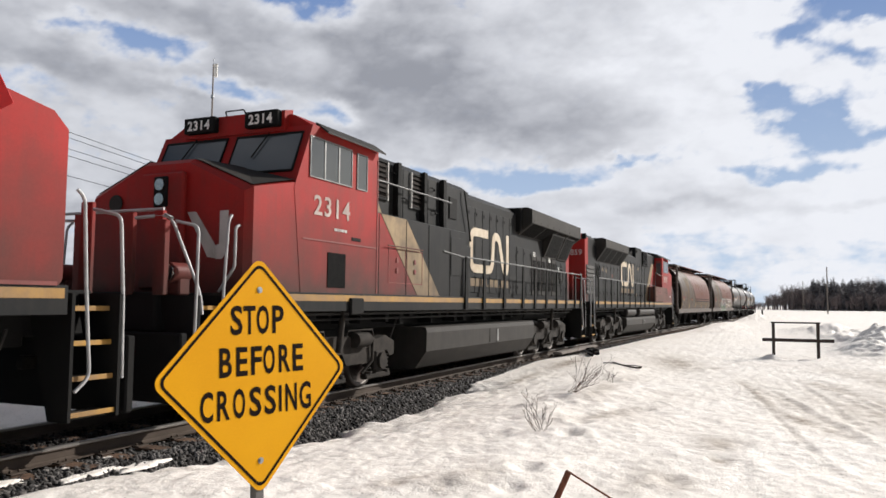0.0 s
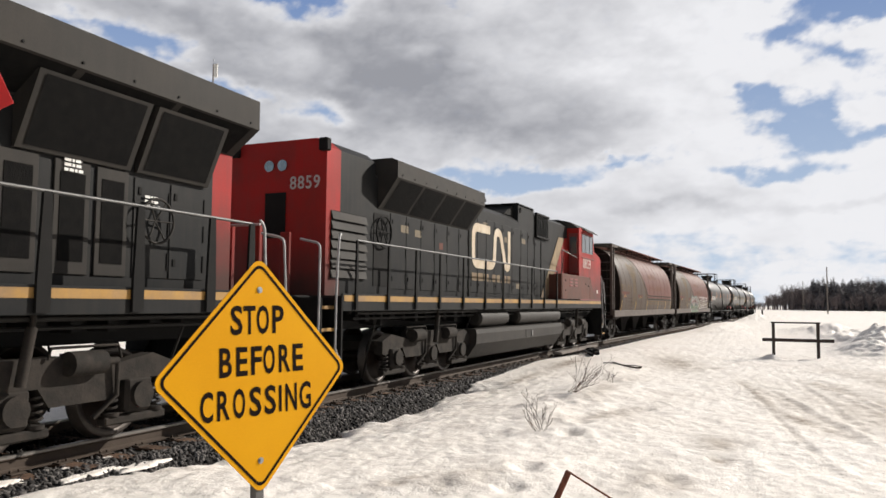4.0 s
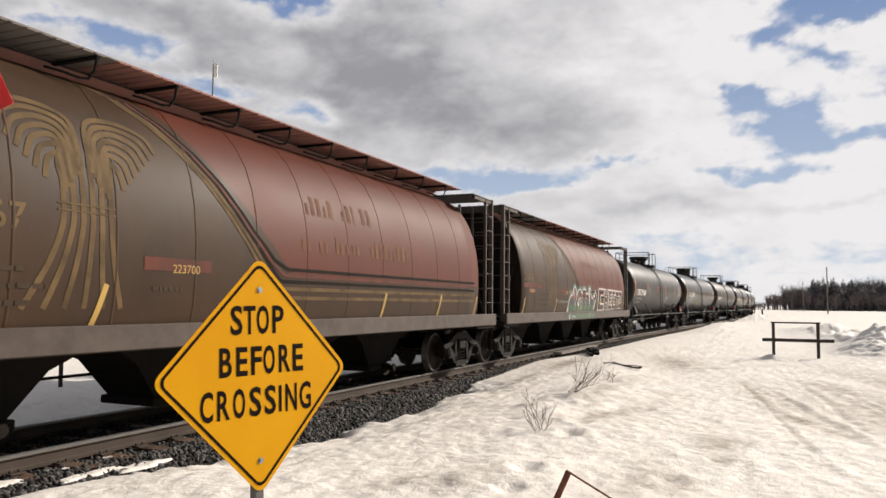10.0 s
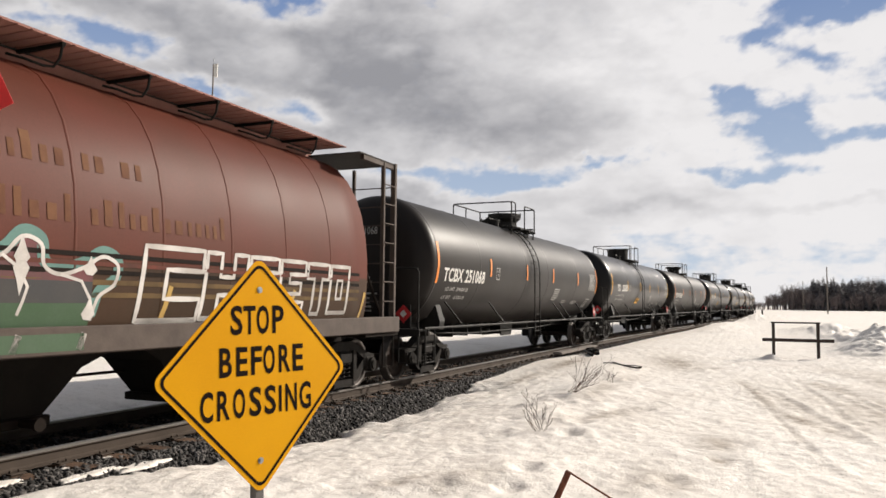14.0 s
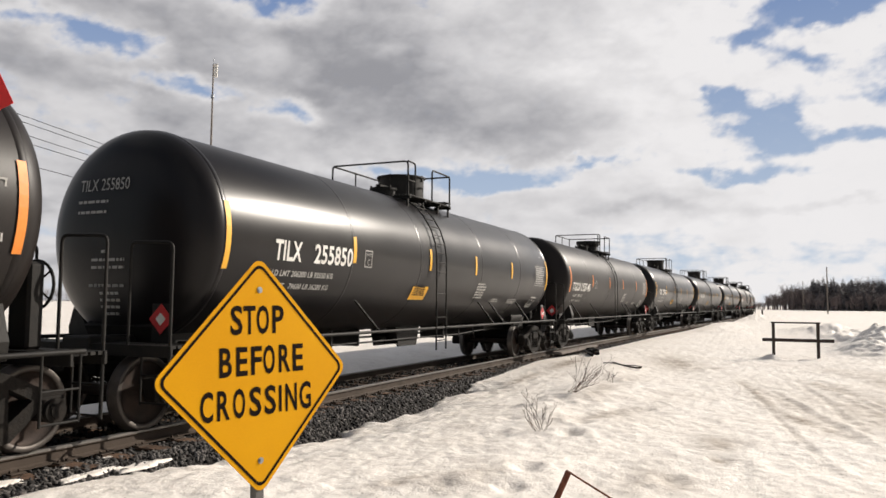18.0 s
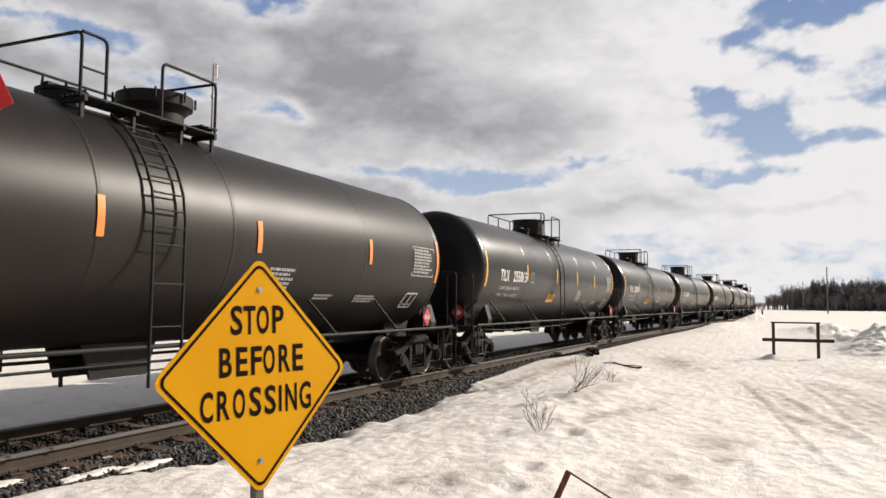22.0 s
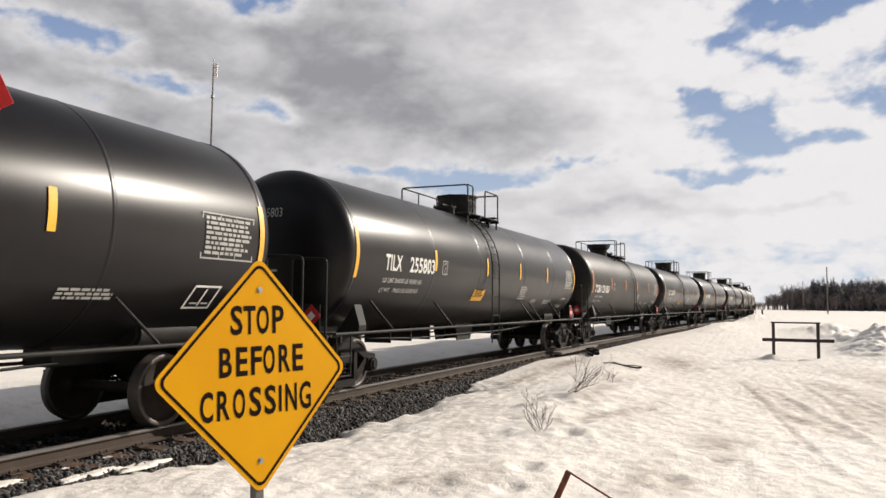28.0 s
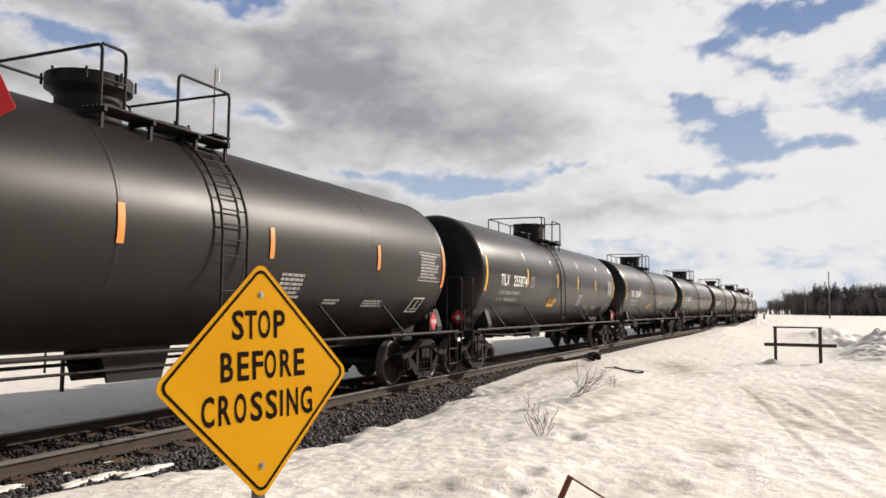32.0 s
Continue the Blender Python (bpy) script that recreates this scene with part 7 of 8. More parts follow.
    for x in (-10.75, 10.4):
        a, b = sorted((x, x + (0.12 if x > 0 else -0.12)))
        part("pilot", Mesh().box(a, b, -1.45, 1.45, 0.35, 1.2, 0.02), M_SOOT, L)
        part("end_deck", Mesh().box(min(x, x - math.copysign(0.9, x)), max(x, x - math.copysign(0.9, x)), -0.9, 0.9, 1.2, 1.7, 0.02), M_SOOT, L)
        for y in (-0.75, 0.75):
            part("end_post", Mesh().box(min(x, x + 0.06), max(x, x + 0.06), y - 0.09, y + 0.09, 1.66, 2.72, 0.01), M_LRED, L, "red end handrail post")
        coupler(L, x + math.copysign(0.45, x), math.copysign(1, x))
        hose(L, x, math.copysign(1, x))
    walkway_rail(L, [-9.75, -8.6, -7.45, -6.3, -5.0, -3.6, -2.3, -0.94, 0.18, 1.44, 2.85], 1.70, 2.64, wide=0.035)
    part("handrail", bent([(3.62, -1.47, 2.58), (3.62, -1.49, 3.40), (5.4, -1.53, 3.24)], 0.016, 0.05), M_RAILBAR, L)
    sets = loco_truck(L, -6.1) + loco_truck(L, 6.1 if text else 6.75)
    return L, sets


M_LREDDARK = mat("locomotive_red_shaded_dirty", (0.19, 0.022, 0.018), (0.13, 0.02, 0.016), 0.6, 0, 1.5, 40, 0.05, dust=(0.08, 0.05, 0.04), dust_amount=0.4)


def loco_front_cab(name_label, text):
    """Six-axle road diesel with its wide-nose cab leading, dark hood with a big radiator at the rear."""
    L = thing("locomotive", name_label, "locomotive", "engines of the train")
    underframe(L, -9.35, 10.05)
    fuel_tank(L, -3.2, 4.25, 0.22, 1.10, [])
    # nose and cab
    def ring(x, side, top, w=1.483):
        return [(x, -w, 1.70), (x, -w, side), (x, -0.42, top), (x, 0.42, top), (x, w, side), (x, w, 1.70)]
    nose = Mesh().loft([ring(-9.05, 3.10, 3.55, 1.40), ring(-8.95, 3.17, 3.62), ring(-7.75, 3.42, 3.66)], smooth=False, closed=True)
    nose.put(ring(-9.05, 3.10, 3.55, 1.40), [(0, 1, 2, 3, 4, 5)])
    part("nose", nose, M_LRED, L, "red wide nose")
    part("nose_door", Mesh().box(-9.14, -9.04, -0.40, 0.40, 1.75, 3.42, 0.03), M_LRED, L)
    hl = part("headlight", Mesh().box(-9.17, -9.12, -0.13, 0.13, 2.92, 3.36, 0.02), M_SOOT, L)
    for z in (3.03, 3.24):
        part("lens", Mesh().cyl((-9.19, 0, z), (-9.16, 0, z), 0.085, 18), M_LAMP, hl)
    cabp = [(-8.02, 3.30), (-7.56, 4.34), (-5.45, 4.34), (-5.45, 1.70), (-7.8, 1.70)]
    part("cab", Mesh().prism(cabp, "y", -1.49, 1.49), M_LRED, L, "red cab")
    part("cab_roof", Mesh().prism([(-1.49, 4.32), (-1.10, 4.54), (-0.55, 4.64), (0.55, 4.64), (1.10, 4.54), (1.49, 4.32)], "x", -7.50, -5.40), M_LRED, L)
    part("cab_brow", Mesh().prism([(-7.62, 4.28), (-7.40, 4.28), (-7.40, 4.65), (-7.62, 4.60)], "y", -1.0, 1.0), M_LRED, L)
    for sg in (-1, 1):
        part("roof_eave", Mesh().prism([(sg * 1.40, 4.39), (sg * 1.64, 4.23), (sg * 1.64, 4.26), (sg * 1.40, 4.43)], "x", -7.35, -5.45), M_LROOF, L)
        a = sg * 0.62
        nbx = part("number_box", Mesh().box(-7.74, -7.50, a - 0.32, a + 0.32, 4.34, 4.60, 0.02), M_SOOT, L)
        t = letters(text, 0.15, 0.46, 1.10, 0.006)
        t.v = [(-7.746, a + 0.23 - p[0], 4.39 + p[1]) for p in t.v]
        part("box_number", t, M_WHITE, nbx)
        y0, y1 = sorted((sg * 0.10, sg * 1.36))
        n = Vector((-0.914, 0, 0.405))
        def q(f, y):
            return Vector((-8.02 + 0.46 * f, y, 3.30 + 1.04 * f)) + n * 0.012
        part("windshield", Mesh().put([q(0.28, y0), q(0.28, y1), q(0.86, y1), q(0.86, y0)], [(3, 2, 1, 0)]), M_WINDOW, L)
        rim = Mesh().tube([q(0.26, y0), q(0.26, y1), q(0.88, y1), q(0.88, y0), q(0.26, y0)], 0.022, 6)
        part("windshield_rim", rim, M_SOOT, L)
        part("wiper", Mesh().tube([q(0.90, (y0 + y1) / 2) + n * 0.03, q(0.5, (y0 + y1) / 2 + 0.2) + n * 0.03], 0.012, 5), M_SOOT, L)
    part("nose_cap", Mesh().put([(-8.95, -1.46, 3.20), (-7.80, -1.46, 3.455), (-7.80, -0.42, 3.69), (-8.95, -0.42, 3.645)], [(0, 1, 2, 3)]), M_LROOF, L, "dark anti-glare panel on the nose")
    part("nose_cap", Mesh().put([(-8.95, 1.46, 3.20), (-7.80, 1.46, 3.455), (-7.80, 0.42, 3.69), (-8.95, 0.42, 3.645)], [(3, 2, 1, 0)]), M_LROOF, L)
    part("roof_grab", bent([(-7.55, -0.2, 4.58), (-7.62, -0.2, 4.68), (-7.62, 0.18, 4.68), (-7.55, 0.18, 4.58)], 0.012, 0.03), M_SOOT, L)
    # emblem on the nose: slanting and upright bars on the front
    def front(poly):
        return Mesh().put([(-9.062, -y, z) for y, z in poly], [tuple(range(len(poly)))])
    for poly in ([(0.42, 2.84), (0.58, 2.84), (0.94, 2.36), (0.94, 2.18), (0.80, 2.20)], [(0.86, 2.32), (0.95, 2.17), (1.06, 2.17), (1.15, 2.30), (1.15, 2.84), (1.00, 2.84), (1.00, 2.38)], [(-0.72, 2.75), (-0.58, 2.75), (-0.58, 2.05), (-0.72, 2.05)]):
        m = front(poly)
        part("nose_emblem", m, M_DIMWHITE, L, "pale emblem bars")
    part("nose_badge", Mesh().cyl((-9.075, 0.95, 3.02), (-9.06, 0.95, 3.02), 0.13, 20), M_LROOF, L)
    part("nose_grab", bent([(-9.08, -1.36, 2.62), (-9.16, -1.36, 2.60), (-9.16, -1.36, 2.05), (-9.10, -1.05, 1.72)], 0.02, 0.06), M_GRAB, L)
    side_window(L, -7.62, -6.40, 3.53, 4.14, 1.49, [-7.62, -7.22, -6.80, -6.40])
    side_window(L, -6.20, -5.88, 3.53, 4.12, 1.49, [-6.20, -5.88])
    number(L, text, -7.50, 2.95, 0.30, 1.08, -1.49, M_NUMBER)
    part("stencil", on_near_side(bars(1, 0.4, 0.07, random.Random(2)), -6.9, -1.49, 2.78, 0.008), M_DIMWHITE, L)
    for sg in (-1, 1):
        yy = sorted((sg * 1.49, sg * 1.50))
        part("vent_grille", Mesh().box(-7.08, -6.54, yy[0], yy[1], 1.82, 2.38), M_MESH, L)
        part("panel_line", Mesh().box(-7.78, -5.5, yy[0], yy[1], 2.54, 2.565).box(-5.48, -5.455, yy[0], yy[1], 1.75, 4.15), M_LREDDARK, L)
        part("rub_slot", Mesh().box(-6.35, -6.05, yy[0], yy[1], 2.62, 2.68, 0.004), M_SOOT, L)
        part("coupler_pocket", Mesh().box(-6.42, -6.0, min(sg * 1.49, sg * 1.56), max(sg * 1.49, sg * 1.56), 1.38, 1.66, 0.02), M_SOOT, L)
        # battery and equipment boxes at full width behind the cab, red, cream and black paint
        yb = sorted((sg * 1.05, sg * 1.46))
        part("equipment_box", Mesh().box(-5.43, -1.1, yb[0], yb[1], 1.70, 3.22, 0.015), M_LBLACK, L, "full-width equipment box")
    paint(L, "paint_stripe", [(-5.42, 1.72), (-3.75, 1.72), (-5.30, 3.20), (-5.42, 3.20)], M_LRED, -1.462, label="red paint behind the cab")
    paint(L, "paint_stripe", [(-5.42, 3.24), (-4.55, 3.24), (-4.72, 3.46), (-5.42, 3.46)], M_TAN, -1.102, label="cream end of the stripe")
    paint(L, "paint_stripe", [(-3.72, 1.72), (-2.63, 1.72), (-4.24, 3.20), (-5.27, 3.20)], M_TAN, -1.462, label="cream slanting stripe")
    for x0, x1 in ((-4.98, -4.28), (-4.22, -3.52)):
        part("door_edge", Mesh().box(x0, x1, -1.474, -1.466, 2.59, 2.605).box(x0, x1, -1.474, -1.466, 1.95, 1.965).box(x0, x0 + 0.014, -1.474, -1.466, 1.965, 2.59).box(x1 - 0.014, x1, -1.474, -1.466, 1.965, 2.59), M_LREDDARK, L)
        for z in (2.15, 2.34):
            part("latch", Mesh().box(x0 + 0.30, x0 + 0.38, -1.488, -1.474, z, z + 0.09, 0.004), M_LREDDARK, L)
    part("grab_bar", Mesh().cyl((-5.1, -1.52, 2.64), (-3.6, -1.52, 2.64), 0.012, 6), M_LREDDULL, L)
    for x in (-5.35, -4.25, -3.2, -2.1):
        part("panel_seam", Mesh().box(x - 0.006, x + 0.006, -1.474, -1.466, 1.72, 3.18), M_SOOT, L)
    part("access_door", Mesh().box(-2.05, -1.35, -1.474, -1.462, 2.2, 3.05, 0.004), M_LBLACK, L)
    # inner body behind the cab, with hanging black ducts and louvres
    part("auxiliary_cab", Mesh().prism([(-1.10, 1.70), (-1.10, 4.30), (-0.9, 4.45), (0.9, 4.45), (1.10, 4.30), (1.10, 1.70)], "x", -5.43, -0.15), M_LBLACK, L)
    for x in (-5.35, -4.08, -2.86, -1.85):
        for sg in (-1, 1):
            part("cable_duct", Mesh().prism([(x - 0.03, 3.24), (x + 0.05, 3.20), (x + 0.085, 3.30), (x + 0.085, 4.36), (x - 0.045, 4.36), (x - 0.06, 3.5)], "y", min(sg * 1.10, sg * 1.22), max(sg * 1.10, sg * 1.22)), M_SOOT, L, "black vertical duct")
    for x0, x1, z0, z1 in ((-5.18, -4.44, 3.60, 4.28), (-3.36, -2.78, 3.58, 4.24)):
        louvres(L, x0, x1, z0, z1, 7, -1.10, M_HOPDARK)
        for sg in (-1, 1):
            for xx in (x0 - 0.02, x1 + 0.02):
                part("louvre_frame", Mesh().box(xx - 0.022, xx + 0.022, min(sg * 1.10, sg * 1.15), max(sg * 1.10, sg * 1.15), z0 - 0.04, z1 + 0.04, 0.004), M_DIMWHITE, L)
            part("louvre_frame", Mesh().box(x0, x1, min(sg * 1.10, sg * 1.15), max(sg * 1.10, sg * 1.15), z1, z1 + 0.04, 0.004).box(x0, x1, min(sg * 1.10, sg * 1.15), max(sg * 1.10, sg * 1.15), z0 - 0.04, z0, 0.004), M_SOOT, L)
    for x, z in ((-4.25, 4.15), (-3.75, 3.7), (-2.4, 4.1), (-2.3, 3.6)):
        part("hood_handle", Mesh().tube([(x, -1.10, z), (x, -1.16, z), (x + 0.16, -1.16, z - 0.04), (x + 0.16, -1.10, z - 0.04)], 0.012, 6), M_SOOT, L)
    for x in (-3.7, -2.5, -1.5):
        part("panel_seam", Mesh().box(x - 0.006, x + 0.006, -1.108, -1.098, 3.24, 4.28), M_SOOT, L)
    part("side_rail", Mesh().cyl((-5.4, -1.34, 3.84), (-1.75, -1.34, 3.84), 0.018, 8), M_RAILBAR, L)
    part("vent_box", Mesh().box(-1.36, -0.92, -1.13, -1.09, 3.55, 4.05, 0.01), M_SOOT, L)
    part("duct_pipe", Mesh().tube([(-0.55, -1.16, 4.30), (-0.50, -1.18, 4.05), (-0.12, -1.16, 3.1)], 0.02, 6), M_SOOT, L)
    part("sand_filler", Mesh().box(-1.15, -0.55, -1.34, -1.06, 1.70, 2.95, 0.02), M_LBLACK, L)
    # hood
    sec = [(-HOOD, 1.70), (-HOOD, 4.20), (-0.85, 4.36), (0.85, 4.36), (HOOD, 4.20), (HOOD, 1.70)]
    part("hood", Mesh().prism(sec, "x", -0.15, 9.45), M_LBLACK, L, "dark grey engine hood")
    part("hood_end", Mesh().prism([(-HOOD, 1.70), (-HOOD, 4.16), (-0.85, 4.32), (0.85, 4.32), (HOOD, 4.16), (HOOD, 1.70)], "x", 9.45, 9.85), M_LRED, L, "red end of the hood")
    hood_doors(L, [-0.1, 0.42, 0.95, 1.48, 2.0, 2.55, 3.1, 3.7], 1.86, 4.0)
    hood_doors(L, [3.75, 4.4, 5.1], 1.86, 3.25)
    emblem(L, 0.02, 2.36, 2.98, 1.14, M_CREAM, -1.078)
    address(L, 0.04, 2.02, 2.95)
    radiator(L, 3.9, 9.85, 3.62, 3.96, 4.42, 1.50, 4)
    part("soot_plate", Mesh().box(3.70, 3.92, -1.2, 1.2, 3.7, 4.40, 0.03), M_SOOT, L)
    part("exhaust_stack", Mesh().box(2.4, 3.1, -0.35, 0.35, 4.34, 4.52, 0.03), M_SOOT, L)
    for x0, x1 in ((6.45, 7.95), (8.05, 9.3)):
        for sg in (-1, 1):
            part("angled_screen", Mesh().prism([(sg * 1.06, 3.10), (sg * 1.10, 3.10), (sg * 1.42, 3.86), (sg * 1.06, 3.86)], "x", x0, x1), M_LROOF, L)
            pts = [(x0 + 0.08, sg * 1.122, 3.14), (x1 - 0.08, sg * 1.122, 3.14), (x1 - 0.08, sg * 1.412, 3.82), (x0 + 0.08, sg * 1.412, 3.82)]
            part("intake_screen", Mesh().put(pts, [(0, 1, 2, 3) if sg < 0 else (3, 2, 1, 0)]), M_MESH, L)
    for x in (5.25, 5.75, 6.3, 6.95, 7.5):
        for sg in (-1, 1):
            y0, y1 = sorted((sg * 1.05, sg * 1.075))
            pn = part("vent_door", Mesh().box(x, x + 0.46, y0, y1, 1.86, 3.08, 0.006), M_LROOF, L)
            y0, y1 = sorted((sg * 1.075, sg * 1.082))
            part("vent_screen", Mesh().box(x + 0.07, x + 0.39, y0, y1, 2.0, 2.95), M_MESH, pn)
    bw = Mesh().tube([(8.35 + 0.27 * math.cos(a), -1.16, 2.55 + 0.27 * math.sin(a)) for a in [2 * math.pi * k / 22 for k in range(23)]], 0.016, 6)
    for k in range(6):
        a = 2 * math.pi * k / 6
        bw.cyl((8.35, -1.12, 2.55), (8.35 + 0.27 * math.cos(a), -1.16, 2.55 + 0.27 * math.sin(a)), 0.011, 5)
    part("brake_wheel", bw, M_LROOF, L)
    hood_doors(L, [8.05, 8.65, 9.3], 1.86, 3.05)
    for x, z in ((5.3, 3.2), (7.05, 3.1), (8.2, 2.85)):
        part("stencil", on_near_side(bars(3, 0.28, 0.16, random.Random(8)), x, -1.09, z, 0.004), M_WHITE, L)
    step_well(L, -9.35, -1, M_SOOT)
    for sg in (-1, 1):
        part("platform_rail", bent([(-10.12, sg * 0.55, 2.64), (-10.12, sg * 1.05, 2.66), (-10.12, sg * 1.15, 2.62), (-9.86, sg * 1.40, 1.70), (-9.84, sg * 1.43, 1.42)], 0.021, 0.12), M_GRAB, L, "pale bent platform rail")
        part("corner_post", Mesh().box(-10.16, -10.06, sg * 1.02 - 0.06, sg * 1.02 + 0.06, 1.66, 2.60, 0.012), M_LRED, L)
    step_well(L, 9.95, 1, M_SOOT)
    for x in (-10.1, 10.6):
        a, b = sorted((x, x + (0.12 if x > 0 else -0.12)))
        part("pilot", Mesh().box(a, b, -1.45, 1.45, 0.35, 1.2, 0.02), M_SOOT, L)
        part("end_deck", Mesh().box(min(x, x - math.copysign(0.9, x)), max(x, x - math.copysign(0.9, x)), -0.9, 0.9, 1.2, 1.7, 0.02), M_SOOT, L)
        for y in (-0.95, -0.45, 0.45, 0.95):
            part("end_post", Mesh().box(x - 0.04, x + 0.04, y - 0.07, y + 0.07, 1.66, 2.72, 0.01), M_LRED, L, "red end handrail post")
        part("end_rail", Mesh().cyl((x, -1.0, 2.74), (x, 1.0, 2.74), 0.02, 8), M_GRAB, L)
        coupler(L, x + math.copysign(0.40, x), math.copysign(1, x))
        hose(L, x, math.copysign(1, x))
    for y in (-1.0, 1.0):
        dl = part("ditch_light", Mesh().cyl((-10.0, y, 1.95), (-9.7, y, 1.95), 0.13, 18).box(-9.9, -9.7, y - 0.1, y + 0.1, 1.66, 1.9, 0.02), M_LRED, L)
        part("lens", Mesh().cyl((-10.03, y, 1.95), (-10.0, y, 1.95), 0.11, 18), M_LAMP, dl)
    walkway_rail(L, [-1.28, -0.12, 1.38, 2.95, 4.1, 5.3, 6.5, 7.7, 8.9, 9.7], 1.70, 2.64, wide=0.08)
    part("handrail", Mesh().cyl((-2.45, -1.47, 2.70), (-1.28, -1.47, 2.64), 0.018, 8), M_RAILBAR, L)
    sets = loco_truck(L, -6.45) + loco_truck(L, 6.45)
    return L, sets


for lab, text, s in (("red and dark grey road diesel, cab towards the next engine", "", -83.67), ("weathered dark grey diesel with a red cab at the rear", "8859", -39.85)):
    car, sets = loco_rear_cab(lab, text)
    VEHICLES.append((car, s, 6.1, sets))
car, sets = loco_front_cab("weathered dark grey diesel with a red wide-nose cab leading", "2314")
VEHICLES.append((car, -62.2, 6.45, sets))
# ---------------------------------------------------------------- warning sign
def rounded_diamond(h, r, n=6):
    """A square stood on its corner, half diagonal h, corner radius r."""
    pts = []
    for k in range(4):
        a0 = math.pi / 2 * k
        c = h - r * math.sqrt(2)
        cx, cy = c * math.cos(a0), c * math.sin(a0)
        for j in range(n + 1):
            a = a0 - math.pi / 4 + math.pi / 2 * j / n
            pts.append((cx + r * math.cos(a), cy + r * math.sin(a)))
    return pts


def flat_ring(outer, inner, z):
    n = len(outer)
    return Mesh().put([(*p, z) for p in outer] + [(*p, z) for p in inner], [(i, (i + 1) % n, n + (i + 1) % n, n + i) for i in range(n)])


def diamond_sign(name, label, m, half, face_mat, post_h, lines, border, lean=0.0, corner=0.038):
    """lines: a word, the height of its base line, and the left and right edge of each letter."""
    sign = thing(name, label, "road sign", m=m)
    part("sign_panel", Mesh().prism(rounded_diamond(half, corner), "z", -0.0025, 0.0), face_mat, sign)
    if border:
        part("sign_border", flat_ring(rounded_diamond(half - 0.020, 0.032), rounded_diamond(half - 0.0345, 0.026), 0.0012), M_SIGNBLACK, sign, "black printed border line")
    for text, y, edges in lines:
        word = Mesh()
        for ch, (a, b) in zip(text, edges):
            t = letters(ch, 0.0985, b - a, 1.0, 0.0030 if ch != "I" else 0.0)
            word.put([(a + p[0], y + p[1], 0.0012) for p in t.v], t.f)
        part("sign_word", word, M_SIGNBLACK, sign, "black capital letters")
    for y in (0.308, -0.310) if border else (0.3,):
        bolt = part("bolt", Mesh().cyl((0, y, 0), (0, y, 0.0025), 0.0115, 18), M_GALV, sign)
        part("bolt_head", Mesh().cyl((0, y, 0.0025), (0, y, 0.006), 0.0065, 6), M_GALV, bolt)
    post = Mesh()
    post.prism([(-0.024, -0.030), (-0.017, -0.006), (0.017, -0.006), (0.024, -0.030), (0.019, -0.030), (0.013, -0.012), (-0.013, -0.012), (-0.019, -0.030)], "y", -post_h, half * 0.8)
    part("post", post.moved(pose(0, 0, 0, 0, 0, -lean)), M_POST, sign, "dull grey steel post")
    return sign


def sign_pose(c, yaw, pitch=0.0, roll=0.0):
    """A panel in x, y that stands upright and looks to its +z."""
    return pose(*c, 90, 0, yaw) @ pose(0, 0, 0, pitch, 0, roll)


diamond_sign("warning_sign", "yellow diamond sign reading STOP BEFORE CROSSING on a steel post", sign_pose((2.318, 1.6955, 1.328), -16.26, -1.97, 0.77), 0.61 / math.sqrt(2), M_SIGN, 1.5,
             [("STOP", 0.150, ((-0.127, -0.076), (-0.072, -0.019), (-0.014, 0.042), (0.057, 0.111))),
              ("BEFORE", 0.0025, ((-0.174, -0.122), (-0.104, -0.055), (-0.040, 0.008), (0.014, 0.068), (0.086, 0.141), (0.152, 0.204))),
              ("CROSSING", -0.145, ((-0.251, -0.199), (-0.183, -0.131), (-0.118, -0.066), (-0.048, 0.005), (0.019, 0.072), (0.085, 0.098), (0.116, 0.171), (0.184, 0.241)))], True)
# the red sign whose corner stands into view
red = diamond_sign("red_sign", "red square sign stood on its corner, on a steel post", sign_pose((2.033, 3.272, 2.554), -67.2, 0, -18), 0.61 / math.sqrt(2), M_REDSIGN, 2.75, [], False, -18, 0.006)

# ---------------------------------------------------------------- barrier, rusty frame, scrap by the track
GB = float(ground_z(25.0, -0.9))
bar = thing("timber_barrier", "dark timber barrier of two posts and two rails in the snow", "barrier", m=pose(25.6, -0.97, 0, 0, 0, 0))
by0, by1 = 0.62, -0.62
for y in (by0, by1):
    part("post", Mesh().box(-0.045, 0.045, y - 0.045, y + 0.045, -0.5, 1.10, 0.006), M_DARKWOOD, bar)
part("top_rail", Mesh().box(-0.05, 0.05, by1 - 0.07, by0 + 0.07, 1.06, 1.105, 0.006), M_DARKWOOD, bar)
part("plank", Mesh().box(-0.09, -0.047, by1 - 0.43, by0 + 0.32, 0.50, 0.60, 0.006), M_DARKWOOD, bar)

fr = thing("rusty_bracket", "rust-brown angle iron frame with a thin stay, stuck in the snow", "metal frame", m=pose(4.05, 0.93, 0))
part("leg", Mesh().tube([(0.0, 0.03, 0.705), (-0.10, 0.33, 0.0), (-0.11, 0.36, -0.1)], 0.021, 4), M_RUST, fr)
part("stay", Mesh().tube([(0.0, 0.03, 0.700), (0.30, -0.55, 0.30), (0.50, -0.95, -0.05)], 0.006, 6), M_RUST, fr)

# ---------------------------------------------------------------- shrubs


